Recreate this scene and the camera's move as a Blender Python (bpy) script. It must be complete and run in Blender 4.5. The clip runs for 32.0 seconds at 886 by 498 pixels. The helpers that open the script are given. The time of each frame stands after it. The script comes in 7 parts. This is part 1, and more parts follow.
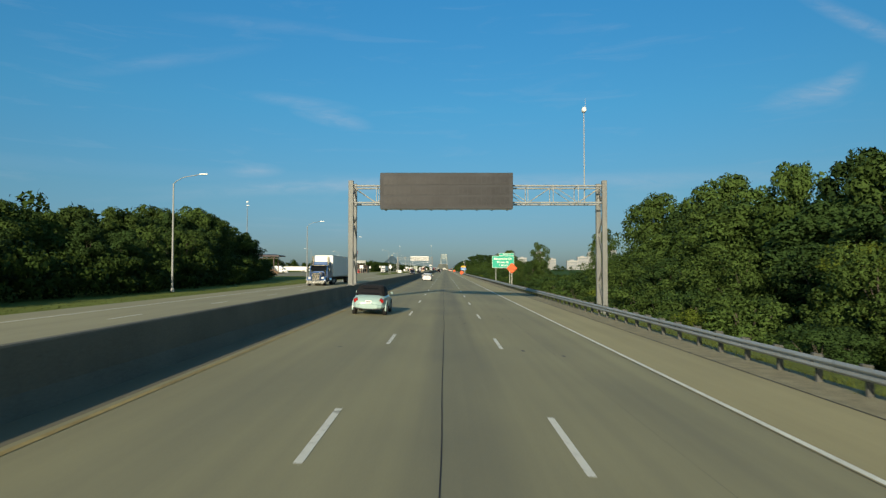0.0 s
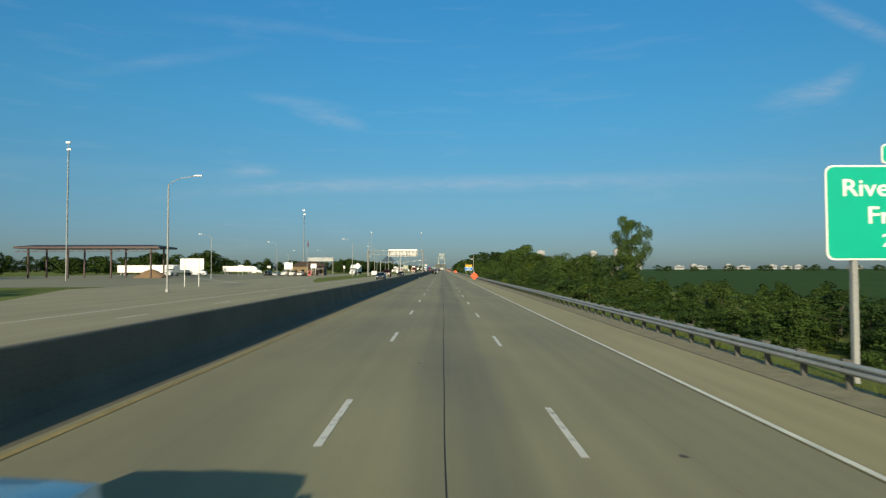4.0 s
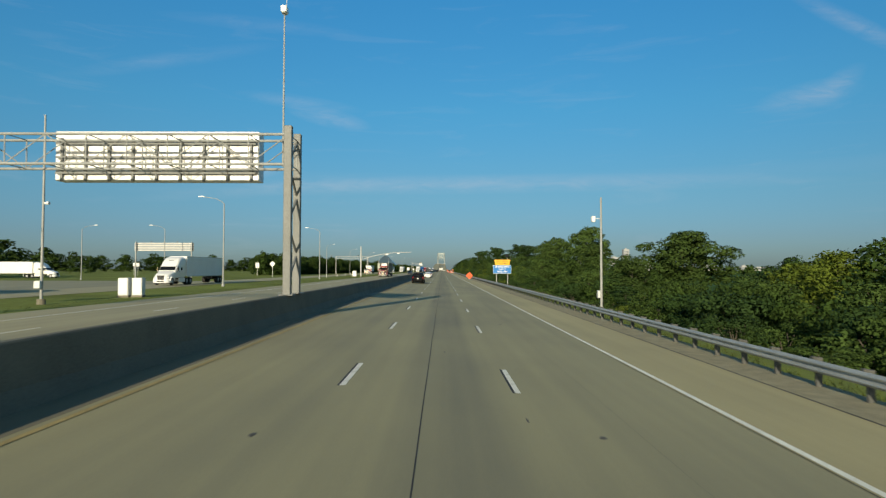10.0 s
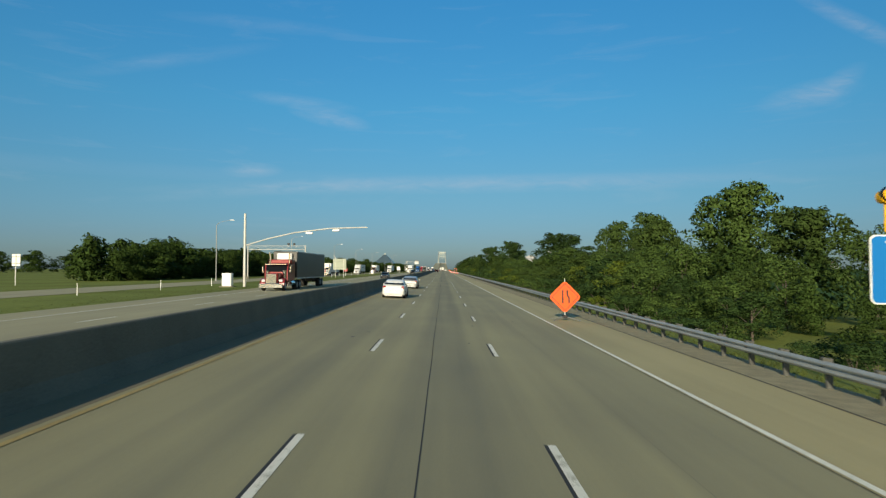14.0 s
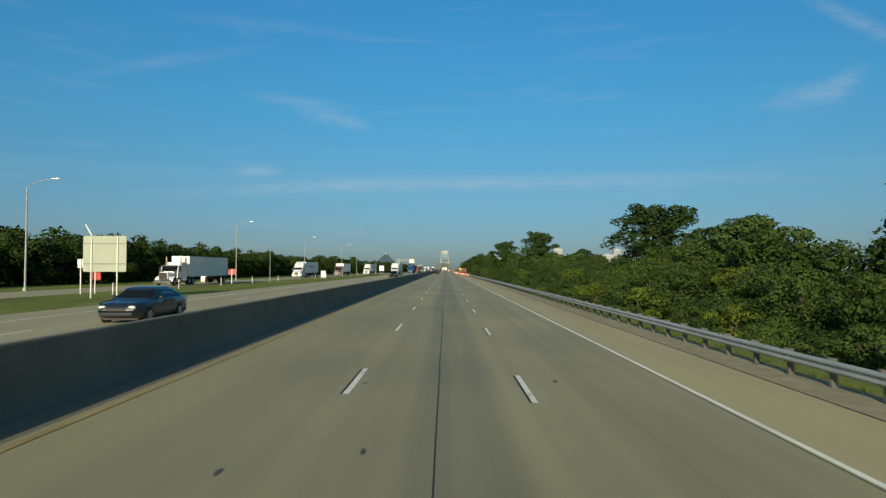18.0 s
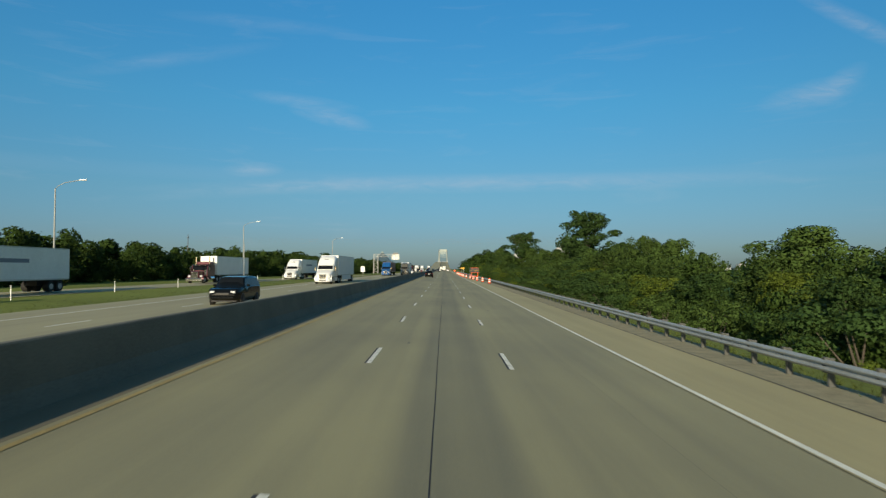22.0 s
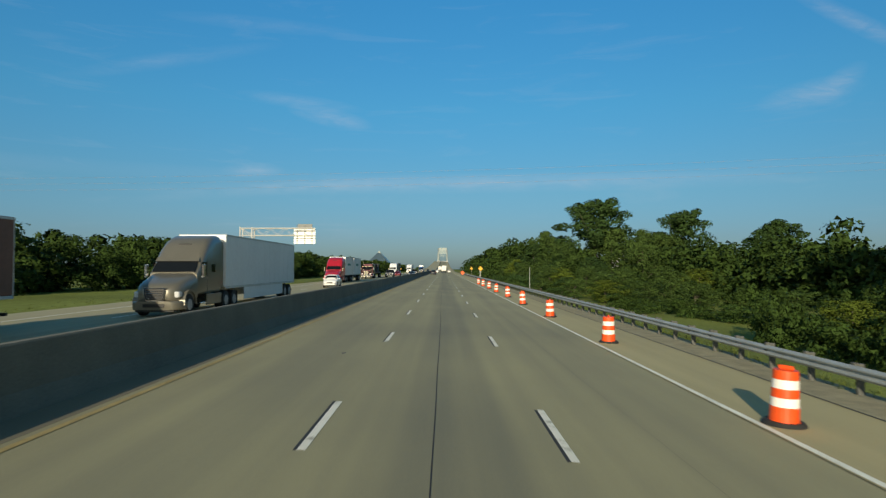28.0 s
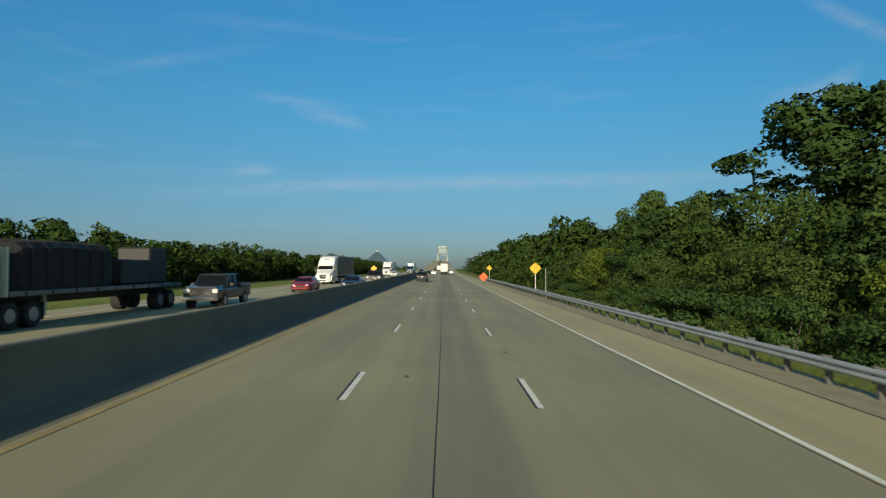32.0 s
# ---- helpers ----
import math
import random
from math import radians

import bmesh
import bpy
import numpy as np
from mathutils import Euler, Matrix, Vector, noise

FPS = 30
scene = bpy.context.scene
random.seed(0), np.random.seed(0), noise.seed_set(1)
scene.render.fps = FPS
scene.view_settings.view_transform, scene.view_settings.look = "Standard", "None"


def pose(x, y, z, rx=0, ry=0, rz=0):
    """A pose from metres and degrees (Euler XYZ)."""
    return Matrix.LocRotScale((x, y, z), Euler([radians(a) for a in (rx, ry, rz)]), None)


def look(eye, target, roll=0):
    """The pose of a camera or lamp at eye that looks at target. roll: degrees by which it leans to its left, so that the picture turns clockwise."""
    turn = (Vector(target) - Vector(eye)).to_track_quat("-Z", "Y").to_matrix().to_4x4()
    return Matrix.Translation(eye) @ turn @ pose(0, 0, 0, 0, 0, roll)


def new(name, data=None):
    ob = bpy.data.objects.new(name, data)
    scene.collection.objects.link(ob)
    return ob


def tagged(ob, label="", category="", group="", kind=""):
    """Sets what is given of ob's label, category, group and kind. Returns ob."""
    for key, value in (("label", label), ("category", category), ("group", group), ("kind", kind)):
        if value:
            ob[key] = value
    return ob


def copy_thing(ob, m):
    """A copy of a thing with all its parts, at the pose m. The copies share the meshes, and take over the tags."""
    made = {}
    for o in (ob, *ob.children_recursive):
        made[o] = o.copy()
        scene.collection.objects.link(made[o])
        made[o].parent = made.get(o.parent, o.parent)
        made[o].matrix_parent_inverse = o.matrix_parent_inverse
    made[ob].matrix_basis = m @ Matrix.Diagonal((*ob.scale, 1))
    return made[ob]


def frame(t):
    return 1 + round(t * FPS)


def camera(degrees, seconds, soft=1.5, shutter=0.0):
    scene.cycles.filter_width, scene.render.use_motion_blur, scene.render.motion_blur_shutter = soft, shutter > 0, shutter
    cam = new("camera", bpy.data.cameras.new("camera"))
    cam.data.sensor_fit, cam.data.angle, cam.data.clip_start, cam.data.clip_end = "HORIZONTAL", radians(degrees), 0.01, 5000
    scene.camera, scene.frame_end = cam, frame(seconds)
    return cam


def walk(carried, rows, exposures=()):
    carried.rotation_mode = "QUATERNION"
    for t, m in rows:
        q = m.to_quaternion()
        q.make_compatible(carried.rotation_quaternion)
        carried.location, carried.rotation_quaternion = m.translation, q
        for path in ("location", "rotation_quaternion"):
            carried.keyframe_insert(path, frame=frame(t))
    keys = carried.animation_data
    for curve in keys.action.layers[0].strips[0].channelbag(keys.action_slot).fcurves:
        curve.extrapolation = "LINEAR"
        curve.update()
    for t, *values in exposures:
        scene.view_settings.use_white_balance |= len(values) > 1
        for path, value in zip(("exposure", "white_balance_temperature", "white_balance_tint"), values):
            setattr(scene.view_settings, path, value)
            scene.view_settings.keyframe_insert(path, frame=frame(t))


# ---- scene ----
# ---------------------------------------------------------------- camera
cam = camera(71.2, 32.0, 1.3, 0.1)
EYE, TILT, TURN = 2.5, 1.83, 0.157
# distance driven (m) and sideways place in the lane at a few times
DRIVEN = [(0, 0.0), (1, 30.3), (2, 60.9), (3, 90.9), (6, 181.7), (9, 270.3), (13, 387.5), (14, 416.2), (17, 503.0), (18, 532.2), (19, 561.6), (20, 591.0), (21, 620.6), (23, 680.0), (28, 828.5), (30, 888.0), (31, 917.3), (32, 947.3)]
ASIDE = [(0, 0.0), (1, -0.06), (2, -0.14), (3, -0.18), (3.5, -0.16), (6, 0.10), (7, 0.24), (9, 0.24), (13, 0.24), (17, 0.24), (18, 0.10), (19, 0.07), (20, 0.02), (22, 0.08), (23, 0.09), (24, 0.0), (25, 0.0), (28, 0.07), (29, 0.10), (30.5, 0.12), (32, 0.04)]
# t, yaw, pitch, roll
SWAY = [
    (0.0, 0.0, 0.0, 0.0), (0.5, 0.03, 0.08, -0.07), (1.0, 0.0, 0.0, 0.04), (1.5, -0.01, 0.06, 0.0), (2.0, 0.01, 0.03, 0.08),
    (2.5, 0.01, 0.05, 0.01), (3.0, -0.16, 0.10, 0.06), (3.5, -0.21, 0.05, 0.12), (5.5, -0.29, -0.03, 0.02), (6.0, -0.30, 0.01, 0.01),
    (6.5, -0.29, 0.08, -0.08), (7.0, -0.27, -0.01, -0.09), (7.5, -0.27, 0.07, 0.0), (8.0, -0.30, 0.05, 0.08), (8.5, -0.25, 0.04, -0.05),
    (9.0, -0.24, -0.01, 0.12), (9.5, -0.24, 0.05, 0.06), (10.0, -0.25, 0.04, -0.12), (10.5, -0.15, 0.02, -0.08), (11.0, -0.13, 0.01, 0.02),
    (11.5, -0.16, 0.05, 0.1), (12.0, -0.16, 0.01, -0.13), (12.5, -0.20, 0.04, -0.11), (13.0, -0.23, 0.08, -0.14), (14.0, -0.17, 0.0, -0.05),
    (14.5, -0.22, -0.08, -0.06), (16.5, -0.19, 0.01, -0.14), (17.0, -0.12, 0.0, -0.13), (17.5, 0.02, 0.01, -0.09), (18.0, 0.08, 0.0, -0.02),
    (18.5, 0.08, -0.03, -0.2), (19.0, 0.03, 0.02, -0.08), (19.5, -0.01, -0.02, 0.03), (20.0, -0.04, 0.07, -0.17), (20.5, -0.10, -0.01, -0.09),
    (21.5, -0.09, -0.03, -0.14), (22.0, -0.08, -0.05, -0.11), (22.5, -0.07, 0.01, -0.16), (23.0, -0.02, -0.02, -0.2), (23.5, -0.01, -0.05, -0.18),
    (24.0, -0.01, -0.01, -0.1), (24.5, -0.01, 0.01, -0.2), (25.0, -0.01, -0.02, -0.16), (25.5, 0.01, 0.0, -0.05), (27.5, -0.14, 0.01, 0.1),
    (28.0, -0.10, -0.03, 0.0), (28.5, -0.19, -0.03, 0.11), (29.0, -0.17, -0.02, 0.11), (29.5, -0.16, -0.1, 0.13), (30.0, -0.14, -0.12, 0.2),
    (30.5, -0.07, -0.1, 0.05), (31.0, -0.08, -0.01, 0.15), (31.5, -0.11, -0.06, 0.05), (32.0, -0.10, -0.07, 0.11),
]


def along(table, t):
    return float(np.interp(t, [a for a, b in table], [b for a, b in table]))


walk(cam, [(t, pose(along(ASIDE, t), along(DRIVEN, t), EYE, 90 + TILT + pitch, roll, TURN + yaw)) for t, yaw, pitch, roll in SWAY])

# ---------------------------------------------------------------- sky and sun
SUN = Vector((-0.75, -3.21, 1.0)).normalized()
scene.view_settings.exposure = 0.0
world = bpy.data.worlds.new("world")
scene.world = world
world.use_nodes = True
wt = world.node_tree
wt.nodes.clear()


def wnode(kind, **inputs):
    n = wt.nodes.new(kind)
    for k, v in inputs.items():
        n.inputs[k.replace("_", " ")].default_value = v
    return n


sky = wt.nodes.new("ShaderNodeTexSky")
sky.sky_type, sky.sun_disc = "NISHITA", False
sky.sun_elevation, sky.sun_rotation = math.asin(SUN.z), math.atan2(SUN.x, SUN.y)
sky.altitude, sky.air_density, sky.dust_density, sky.ozone_density = 80.0, 1.0, 0.6, 3.0
tc = wt.nodes.new("ShaderNodeTexCoord")
# thin streaks of cirrus, drawn out sideways
mapping = wnode("ShaderNodeMapping", Scale=(2.2, 2.2, 16.0), Rotation=(0.0, 0.03, 0.0))
cirrus = wnode("ShaderNodeTexNoise", Scale=2.6, Detail=7.0, Roughness=0.62, Distortion=0.6)
ramp = wt.nodes.new("ShaderNodeValToRGB")
ramp.color_ramp.elements[0].position, ramp.color_ramp.elements[0].color = 0.56, (0, 0, 0, 1)
ramp.color_ramp.elements[1].position, ramp.color_ramp.elements[1].color = 0.95, (0.16, 0.16, 0.16, 1)
blend = wt.nodes.new("ShaderNodeMix")
blend.data_type = "RGBA"
blend.inputs["B"].default_value = (4.2, 4.6, 5.2, 1)
tint = wt.nodes.new("ShaderNodeMix")
tint.data_type, tint.blend_type = "RGBA", "MULTIPLY"
away = wt.nodes.new("ShaderNodeMapRange")
away.interpolation_type = "SMOOTHSTEP"
away.inputs["From Min"].default_value, away.inputs["From Max"].default_value = -1.1, 0.45
# evening haze takes the glare from the low sky
rise_ = wt.nodes.new("ShaderNodeSeparateXYZ")
shade = wt.nodes.new("ShaderNodeValToRGB")
for pos, col in ((0.0, (0.305, 0.415, 0.57, 1)), (0.05, (0.325, 0.452, 0.60, 1)), (0.12, (0.352, 0.572, 0.65, 1)), (0.25, (0.315, 0.785, 0.87, 1)), (0.42, (0.295, 0.95, 1.13, 1))):
    e = shade.color_ramp.elements.new(pos) if pos not in (0.0,) else shade.color_ramp.elements[0]
    e.position, e.color = pos, col
shade.color_ramp.elements.remove(shade.color_ramp.elements[-1])
back = wnode("ShaderNodeBackground", Strength=0.12)
out = wt.nodes.new("ShaderNodeOutputWorld")
link = wt.links.new
link(tc.outputs["Generated"], mapping.inputs["Vector"])
link(mapping.outputs["Vector"], cirrus.inputs["Vector"])
link(cirrus.outputs["Fac"], ramp.inputs["Fac"])
behind = wt.nodes.new("ShaderNodeMapRange")
behind.inputs["From Min"].default_value, behind.inputs["From Max"].default_value = 0.45, -0.25
overhead = wt.nodes.new("ShaderNodeMapRange")
overhead.inputs["From Min"].default_value, overhead.inputs["From Max"].default_value = 0.5, 0.85
hazy = wt.nodes.new("ShaderNodeMath")
hazy.operation = "MAXIMUM"
milky = wt.nodes.new("ShaderNodeMix")
milky.data_type, milky.blend_type = "RGBA", "MULTIPLY"
milky.inputs["B"].default_value = (1.08, 0.97, 0.74, 1)
link(rise_.outputs["Y"], behind.inputs["Value"])
link(rise_.outputs["Z"], overhead.inputs["Value"])
link(behind.outputs["Result"], hazy.inputs[0])
link(overhead.outputs["Result"], hazy.inputs[1])
link(hazy.outputs[0], milky.inputs["Factor"])
link(sky.outputs["Color"], milky.inputs["A"])
link(milky.outputs["Result"], tint.inputs["A"])
link(tc.outputs["Generated"], rise_.inputs[0])
link(rise_.outputs["Z"], shade.inputs["Fac"])
link(rise_.outputs["Y"], away.inputs["Value"])
link(away.outputs["Result"], tint.inputs["Factor"])
link(shade.outputs["Color"], tint.inputs["B"])
link(tint.outputs["Result"], blend.inputs["A"])
# one long faint streak low over the road
low_streak = wnode("ShaderNodeMath", Value=0.0)
low_streak.operation = "SUBTRACT"
low_streak.inputs[1].default_value = 0.142
square = wt.nodes.new("ShaderNodeMath")
square.operation, square.inputs[1].default_value = "POWER", 2.0
fade = wt.nodes.new("ShaderNodeMapRange")
fade.inputs["From Min"].default_value, fade.inputs["From Max"].default_value = 0.0, 0.00016
fade.inputs["To Min"].default_value, fade.inputs["To Max"].default_value = 0.07, 0.0
wisp = wnode("ShaderNodeTexNoise", Scale=5.0, Detail=4.0)
spread = wt.nodes.new("ShaderNodeMath")
spread.operation = "MULTIPLY"
total = wt.nodes.new("ShaderNodeMath")
total.operation, total.use_clamp = "ADD", True
link(rise_.outputs["Z"], low_streak.inputs[0])
link(low_streak.outputs[0], square.inputs[0])
link(square.outputs[0], fade.inputs["Value"])
link(tc.outputs["Generated"], wisp.inputs["Vector"])
link(fade.outputs["Result"], spread.inputs[0])
link(wisp.outputs["Fac"], spread.inputs[1])
link(spread.outputs[0], total.inputs[0])
link(ramp.outputs["Color"], total.inputs[1])
# separate wisps over the road ahead: aside, height, half length, half thickness, slant, strength
flat = wt.nodes.new("ShaderNodeVectorMath")
flat.operation = "DIVIDE"
ahead_y = wt.nodes.new("ShaderNodeCombineXYZ")
front = wt.nodes.new("ShaderNodeMath")
front.operation, front.inputs[1].default_value = "MAXIMUM", 0.02
link(rise_.outputs["Y"], front.inputs[0])
for socket in ("X", "Y", "Z"):
    link(front.outputs[0], ahead_y.inputs[socket])
link(tc.outputs["Generated"], flat.inputs[0])
link(ahead_y.outputs[0], flat.inputs[1])
ruffle = wnode("ShaderNodeTexNoise", Scale=9.0, Detail=6.0, Roughness=0.65, Distortion=0.8)
ruffle_map = wnode("ShaderNodeMapping", Scale=(1.6, 1.0, 7.0), Rotation=(0.0, 0.15, 0.0))
link(flat.outputs[0], ruffle_map.inputs["Vector"])
link(ruffle_map.outputs["Vector"], ruffle.inputs["Vector"])
torn = wt.nodes.new("ShaderNodeMapRange")
torn.inputs["From Min"].default_value, torn.inputs["From Max"].default_value = 0.22, 0.80
link(ruffle.outputs["Fac"], torn.inputs["Value"])
sum_so_far = total.outputs[0]
WISPS = ((-0.185, 0.246, 0.075, 0.017, 13, 0.5), (-0.235, 0.272, 0.11, 0.013, 8, 0.28), (0.60, 0.284, 0.10, 0.026, -14, 0.42), (0.645, 0.302, 0.06, 0.022, -35, 0.3), (0.68, 0.40, 0.14, 0.020, 26, 0.42),
         (-0.31, 0.160, 0.055, 0.014, 0, 0.4), (0.08, 0.138, 0.62, 0.017, -1.0, 0.42), (-0.28, 0.128, 0.25, 0.012, -4, 0.22), (-0.45, 0.34, 0.2, 0.016, -8, 0.16), (-0.30, 0.40, 0.18, 0.014, 6, 0.16))
for aside, height, long_, thick, slant, amount in WISPS:
    place = wnode("ShaderNodeMapping", Location=(aside, 1.0, height), Rotation=(0.0, radians(slant), 0.0), Scale=(long_, 1.0, thick))
    place.vector_type = "TEXTURE"
    ball = wt.nodes.new("ShaderNodeTexGradient")
    ball.gradient_type = "SPHERICAL"
    worn_ = wt.nodes.new("ShaderNodeMath")
    worn_.operation = "MULTIPLY"
    more = wt.nodes.new("ShaderNodeMath")
    more.operation, more.inputs[1].default_value = "MULTIPLY_ADD", amount
    link(flat.outputs[0], place.inputs["Vector"])
    link(place.outputs["Vector"], ball.inputs["Vector"])
    link(ball.outputs["Fac"], worn_.inputs[0])
    link(torn.outputs["Result"], worn_.inputs[1])
    link(worn_.outputs[0], more.inputs[0])
    link(sum_so_far, more.inputs[2])
    sum_so_far = more.outputs[0]
# the sky is brighter on the sun's side
sunward = wt.nodes.new("ShaderNodeMath")
sunward.operation, sunward.inputs[1].default_value, sunward.inputs[2].default_value = "MULTIPLY_ADD", -0.014, 0.122
link(rise_.outputs["X"], sunward.inputs[0])
link(sunward.outputs[0], back.inputs["Strength"])
link(sum_so_far, blend.inputs["Factor"])
link(blend.outputs["Result"], back.inputs["Color"])
link(back.outputs["Background"], out.inputs["Surface"])
lamp = bpy.data.lights.new("sun", "SUN")
lamp.energy, lamp.angle, lamp.color = 5.2, radians(0.6), (1.0, 0.87, 0.62)
sun = new("sun", lamp)
sun.matrix_world = look(SUN * 100, (0, 0, 0))
# ---------------------------------------------------------------- materials
MATS = {}


def material(name, color, rough=0.6, metal=0.0, vary=0.15, scale=3.0, fine=40.0, bump=0.0, rand=0.0, emit=0.0, coat=0.0, trans=0.0, island=0.0, gloss=0.5):
    """A surface with grain and stains at two scales; rand varies it from object to object."""
    if name in MATS:
        return MATS[name]
    m = bpy.data.materials.new(name)
    m.use_nodes = True
    nt = m.node_tree
    b = nt.nodes["Principled BSDF"]
    b.inputs["Roughness"].default_value = rough
    b.inputs["Metallic"].default_value = metal
    b.inputs["Coat Weight"].default_value = coat
    b.inputs["Specular IOR Level"].default_value = gloss
    b.inputs["Transmission Weight"].default_value = trans
    co = nt.nodes.new("ShaderNodeTexCoord")
    big, small = nt.nodes.new("ShaderNodeTexNoise"), nt.nodes.new("ShaderNodeTexNoise")
    big.inputs["Scale"].default_value, big.inputs["Detail"].default_value = scale, 5.0
    small.inputs["Scale"].default_value, small.inputs["Detail"].default_value = fine, 3.0
    for n in (big, small):
        nt.links.new(co.outputs["Object"], n.inputs["Vector"])
    add = nt.nodes.new("ShaderNodeMath")
    add.operation = "ADD"
    nt.links.new(big.outputs["Fac"], add.inputs[0])
    nt.links.new(small.outputs["Fac"], add.inputs[1])
    last = add.outputs[0]
    if rand or island:
        info = nt.nodes.new("ShaderNodeObjectInfo") if rand else nt.nodes.new("ShaderNodeNewGeometry")
        mul = nt.nodes.new("ShaderNodeMath")
        mul.operation = "MULTIPLY_ADD"
        mul.inputs[1].default_value = rand or island
        nt.links.new(info.outputs["Random" if rand else "Random Per Island"], mul.inputs[0])
        nt.links.new(last, mul.inputs[2])
        last = mul.outputs[0]
    rng = nt.nodes.new("ShaderNodeMapRange")
    extra = rand or island
    rng.inputs["From Min"].default_value, rng.inputs["From Max"].default_value = 0.55, 1.45 + extra
    nt.links.new(last, rng.inputs["Value"])
    mix = nt.nodes.new("ShaderNodeMix")
    mix.data_type = "RGBA"
    nt.links.new(rng.outputs["Result"], mix.inputs["Factor"])
    mix.inputs["A"].default_value = (*[max(0.0, c * (1 - vary)) for c in color], 1)
    mix.inputs["B"].default_value = (*[min(1.0, c * (1 + vary)) for c in color], 1)
    nt.links.new(mix.outputs["Result"], b.inputs["Base Color"])
    if bump:
        bn = nt.nodes.new("ShaderNodeBump")
        bn.inputs["Strength"].default_value, bn.inputs["Distance"].default_value = bump, 0.02
        nt.links.new(small.outputs["Fac"], bn.inputs["Height"])
        nt.links.new(bn.outputs["Normal"], b.inputs["Normal"])
    if emit:
        nt.links.new(mix.outputs["Result"], b.inputs["Emission Color"])
        b.inputs["Emission Strength"].default_value = emit
    MATS[name] = m
    return m


def pavement(name, light, dark, lane0, lane_w, worn=1.0):
    """Concrete with long stains, oil-darkened lane middles and fine grit."""
    m = bpy.data.materials.new(name)
    m.use_nodes = True
    nt = m.node_tree
    b = nt.nodes["Principled BSDF"]
    co = nt.nodes.new("ShaderNodeTexCoord")

    def mapped(s):
        mp = nt.nodes.new("ShaderNodeMapping")
        mp.inputs["Scale"].default_value = s
        nt.links.new(co.outputs["Object"], mp.inputs["Vector"])
        return mp.outputs["Vector"]

    def noise_at(s, detail, scale=1.0):
        n = nt.nodes.new("ShaderNodeTexNoise")
        n.inputs["Scale"].default_value, n.inputs["Detail"].default_value = scale, detail
        nt.links.new(mapped(s), n.inputs["Vector"])
        return n.outputs["Fac"]

    def calc(op, a, c, third=None):
        n = nt.nodes.new("ShaderNodeMath")
        n.operation = op
        for i, v in enumerate((a, c, third)):
            if v is None:
                continue
            if isinstance(v, (int, float)):
                n.inputs[i].default_value = v
            else:
                nt.links.new(v, n.inputs[i])
        return n.outputs[0]

    sep = nt.nodes.new("ShaderNodeSeparateXYZ")
    nt.links.new(co.outputs["Object"], sep.inputs[0])
    # cosine across the lanes: dark drip line along each lane's middle
    drip = calc("COSINE", calc("MULTIPLY", calc("SUBTRACT", sep.outputs["X"], lane0), 2 * math.pi / lane_w), 0.0)
    streak = noise_at((1.6, 0.03, 1), 4)
    patch = noise_at((0.25, 0.12, 1), 5)
    grit = noise_at((40, 40, 40), 3)
    band = nt.nodes.new("ShaderNodeMapRange")
    band.interpolation_type = "SMOOTHSTEP"
    band.inputs["From Min"].default_value, band.inputs["From Max"].default_value = -0.25, 0.55
    nt.links.new(calc("ADD", drip, calc("MULTIPLY", calc("SUBTRACT", noise_at((0.9, 0.05, 1), 3), 0.5), 0.9)), band.inputs["Value"])
    used = nt.nodes.new("ShaderNodeMapRange")
    used.inputs["From Min"].default_value, used.inputs["From Max"].default_value = -2.2, -1.4
    used.inputs["To Min"].default_value, used.inputs["To Max"].default_value = 0.35, 1.0
    nt.links.new(sep.outputs["X"], used.inputs["Value"])
    outer = nt.nodes.new("ShaderNodeMapRange")
    outer.inputs["From Min"].default_value, outer.inputs["From Max"].default_value = 1.4, 2.1
    outer.inputs["To Min"].default_value, outer.inputs["To Max"].default_value = 1.0, 0.25
    nt.links.new(sep.outputs["X"], outer.inputs["Value"])
    traffic = calc("MULTIPLY", used.outputs["Result"], outer.outputs["Result"])
    v = calc("MULTIPLY_ADD", calc("MULTIPLY", band.outputs["Result"], traffic), -0.40 * worn, 0.72)
    v = calc("ADD", v, calc("MULTIPLY", calc("SUBTRACT", streak, 0.5), 0.9))
    v = calc("ADD", v, calc("MULTIPLY", calc("SUBTRACT", patch, 0.5), 1.1))
    v = calc("ADD", v, calc("MULTIPLY", calc("SUBTRACT", grit, 0.5), 0.5))
    mix = nt.nodes.new("ShaderNodeMix")
    mix.data_type = "RGBA"
    mix.inputs["A"].default_value, mix.inputs["B"].default_value = (*dark, 1), (*light, 1)
    nt.links.new(v, mix.inputs["Factor"])
    nt.links.new(mix.outputs["Result"], b.inputs["Base Color"])
    b.inputs["Roughness"].default_value = 0.82
    bn = nt.nodes.new("ShaderNodeBump")
    bn.inputs["Strength"].default_value, bn.inputs["Distance"].default_value = 0.35, 0.01
    nt.links.new(grit, bn.inputs["Height"])
    nt.links.new(bn.outputs["Normal"], b.inputs["Normal"])
    return m


CONCRETE_ROAD = pavement("concrete_road", (0.335, 0.308, 0.172), (0.178, 0.170, 0.116), 0.3, 3.66)
CONCRETE_OPP = pavement("concrete_road_far", (0.375, 0.34, 0.20), (0.245, 0.226, 0.142), -9.5, 3.66)
YARD_CONCRETE = pavement("yard_concrete", (0.28, 0.265, 0.165), (0.19, 0.182, 0.118), -9.5, 9.0, 0.5)
SHOULDER = pavement("shoulder_concrete", (0.43, 0.375, 0.195), (0.285, 0.25, 0.135), 0.0, 60.0, 0.0)
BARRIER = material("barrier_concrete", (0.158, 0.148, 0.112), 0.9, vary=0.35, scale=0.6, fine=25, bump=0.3)
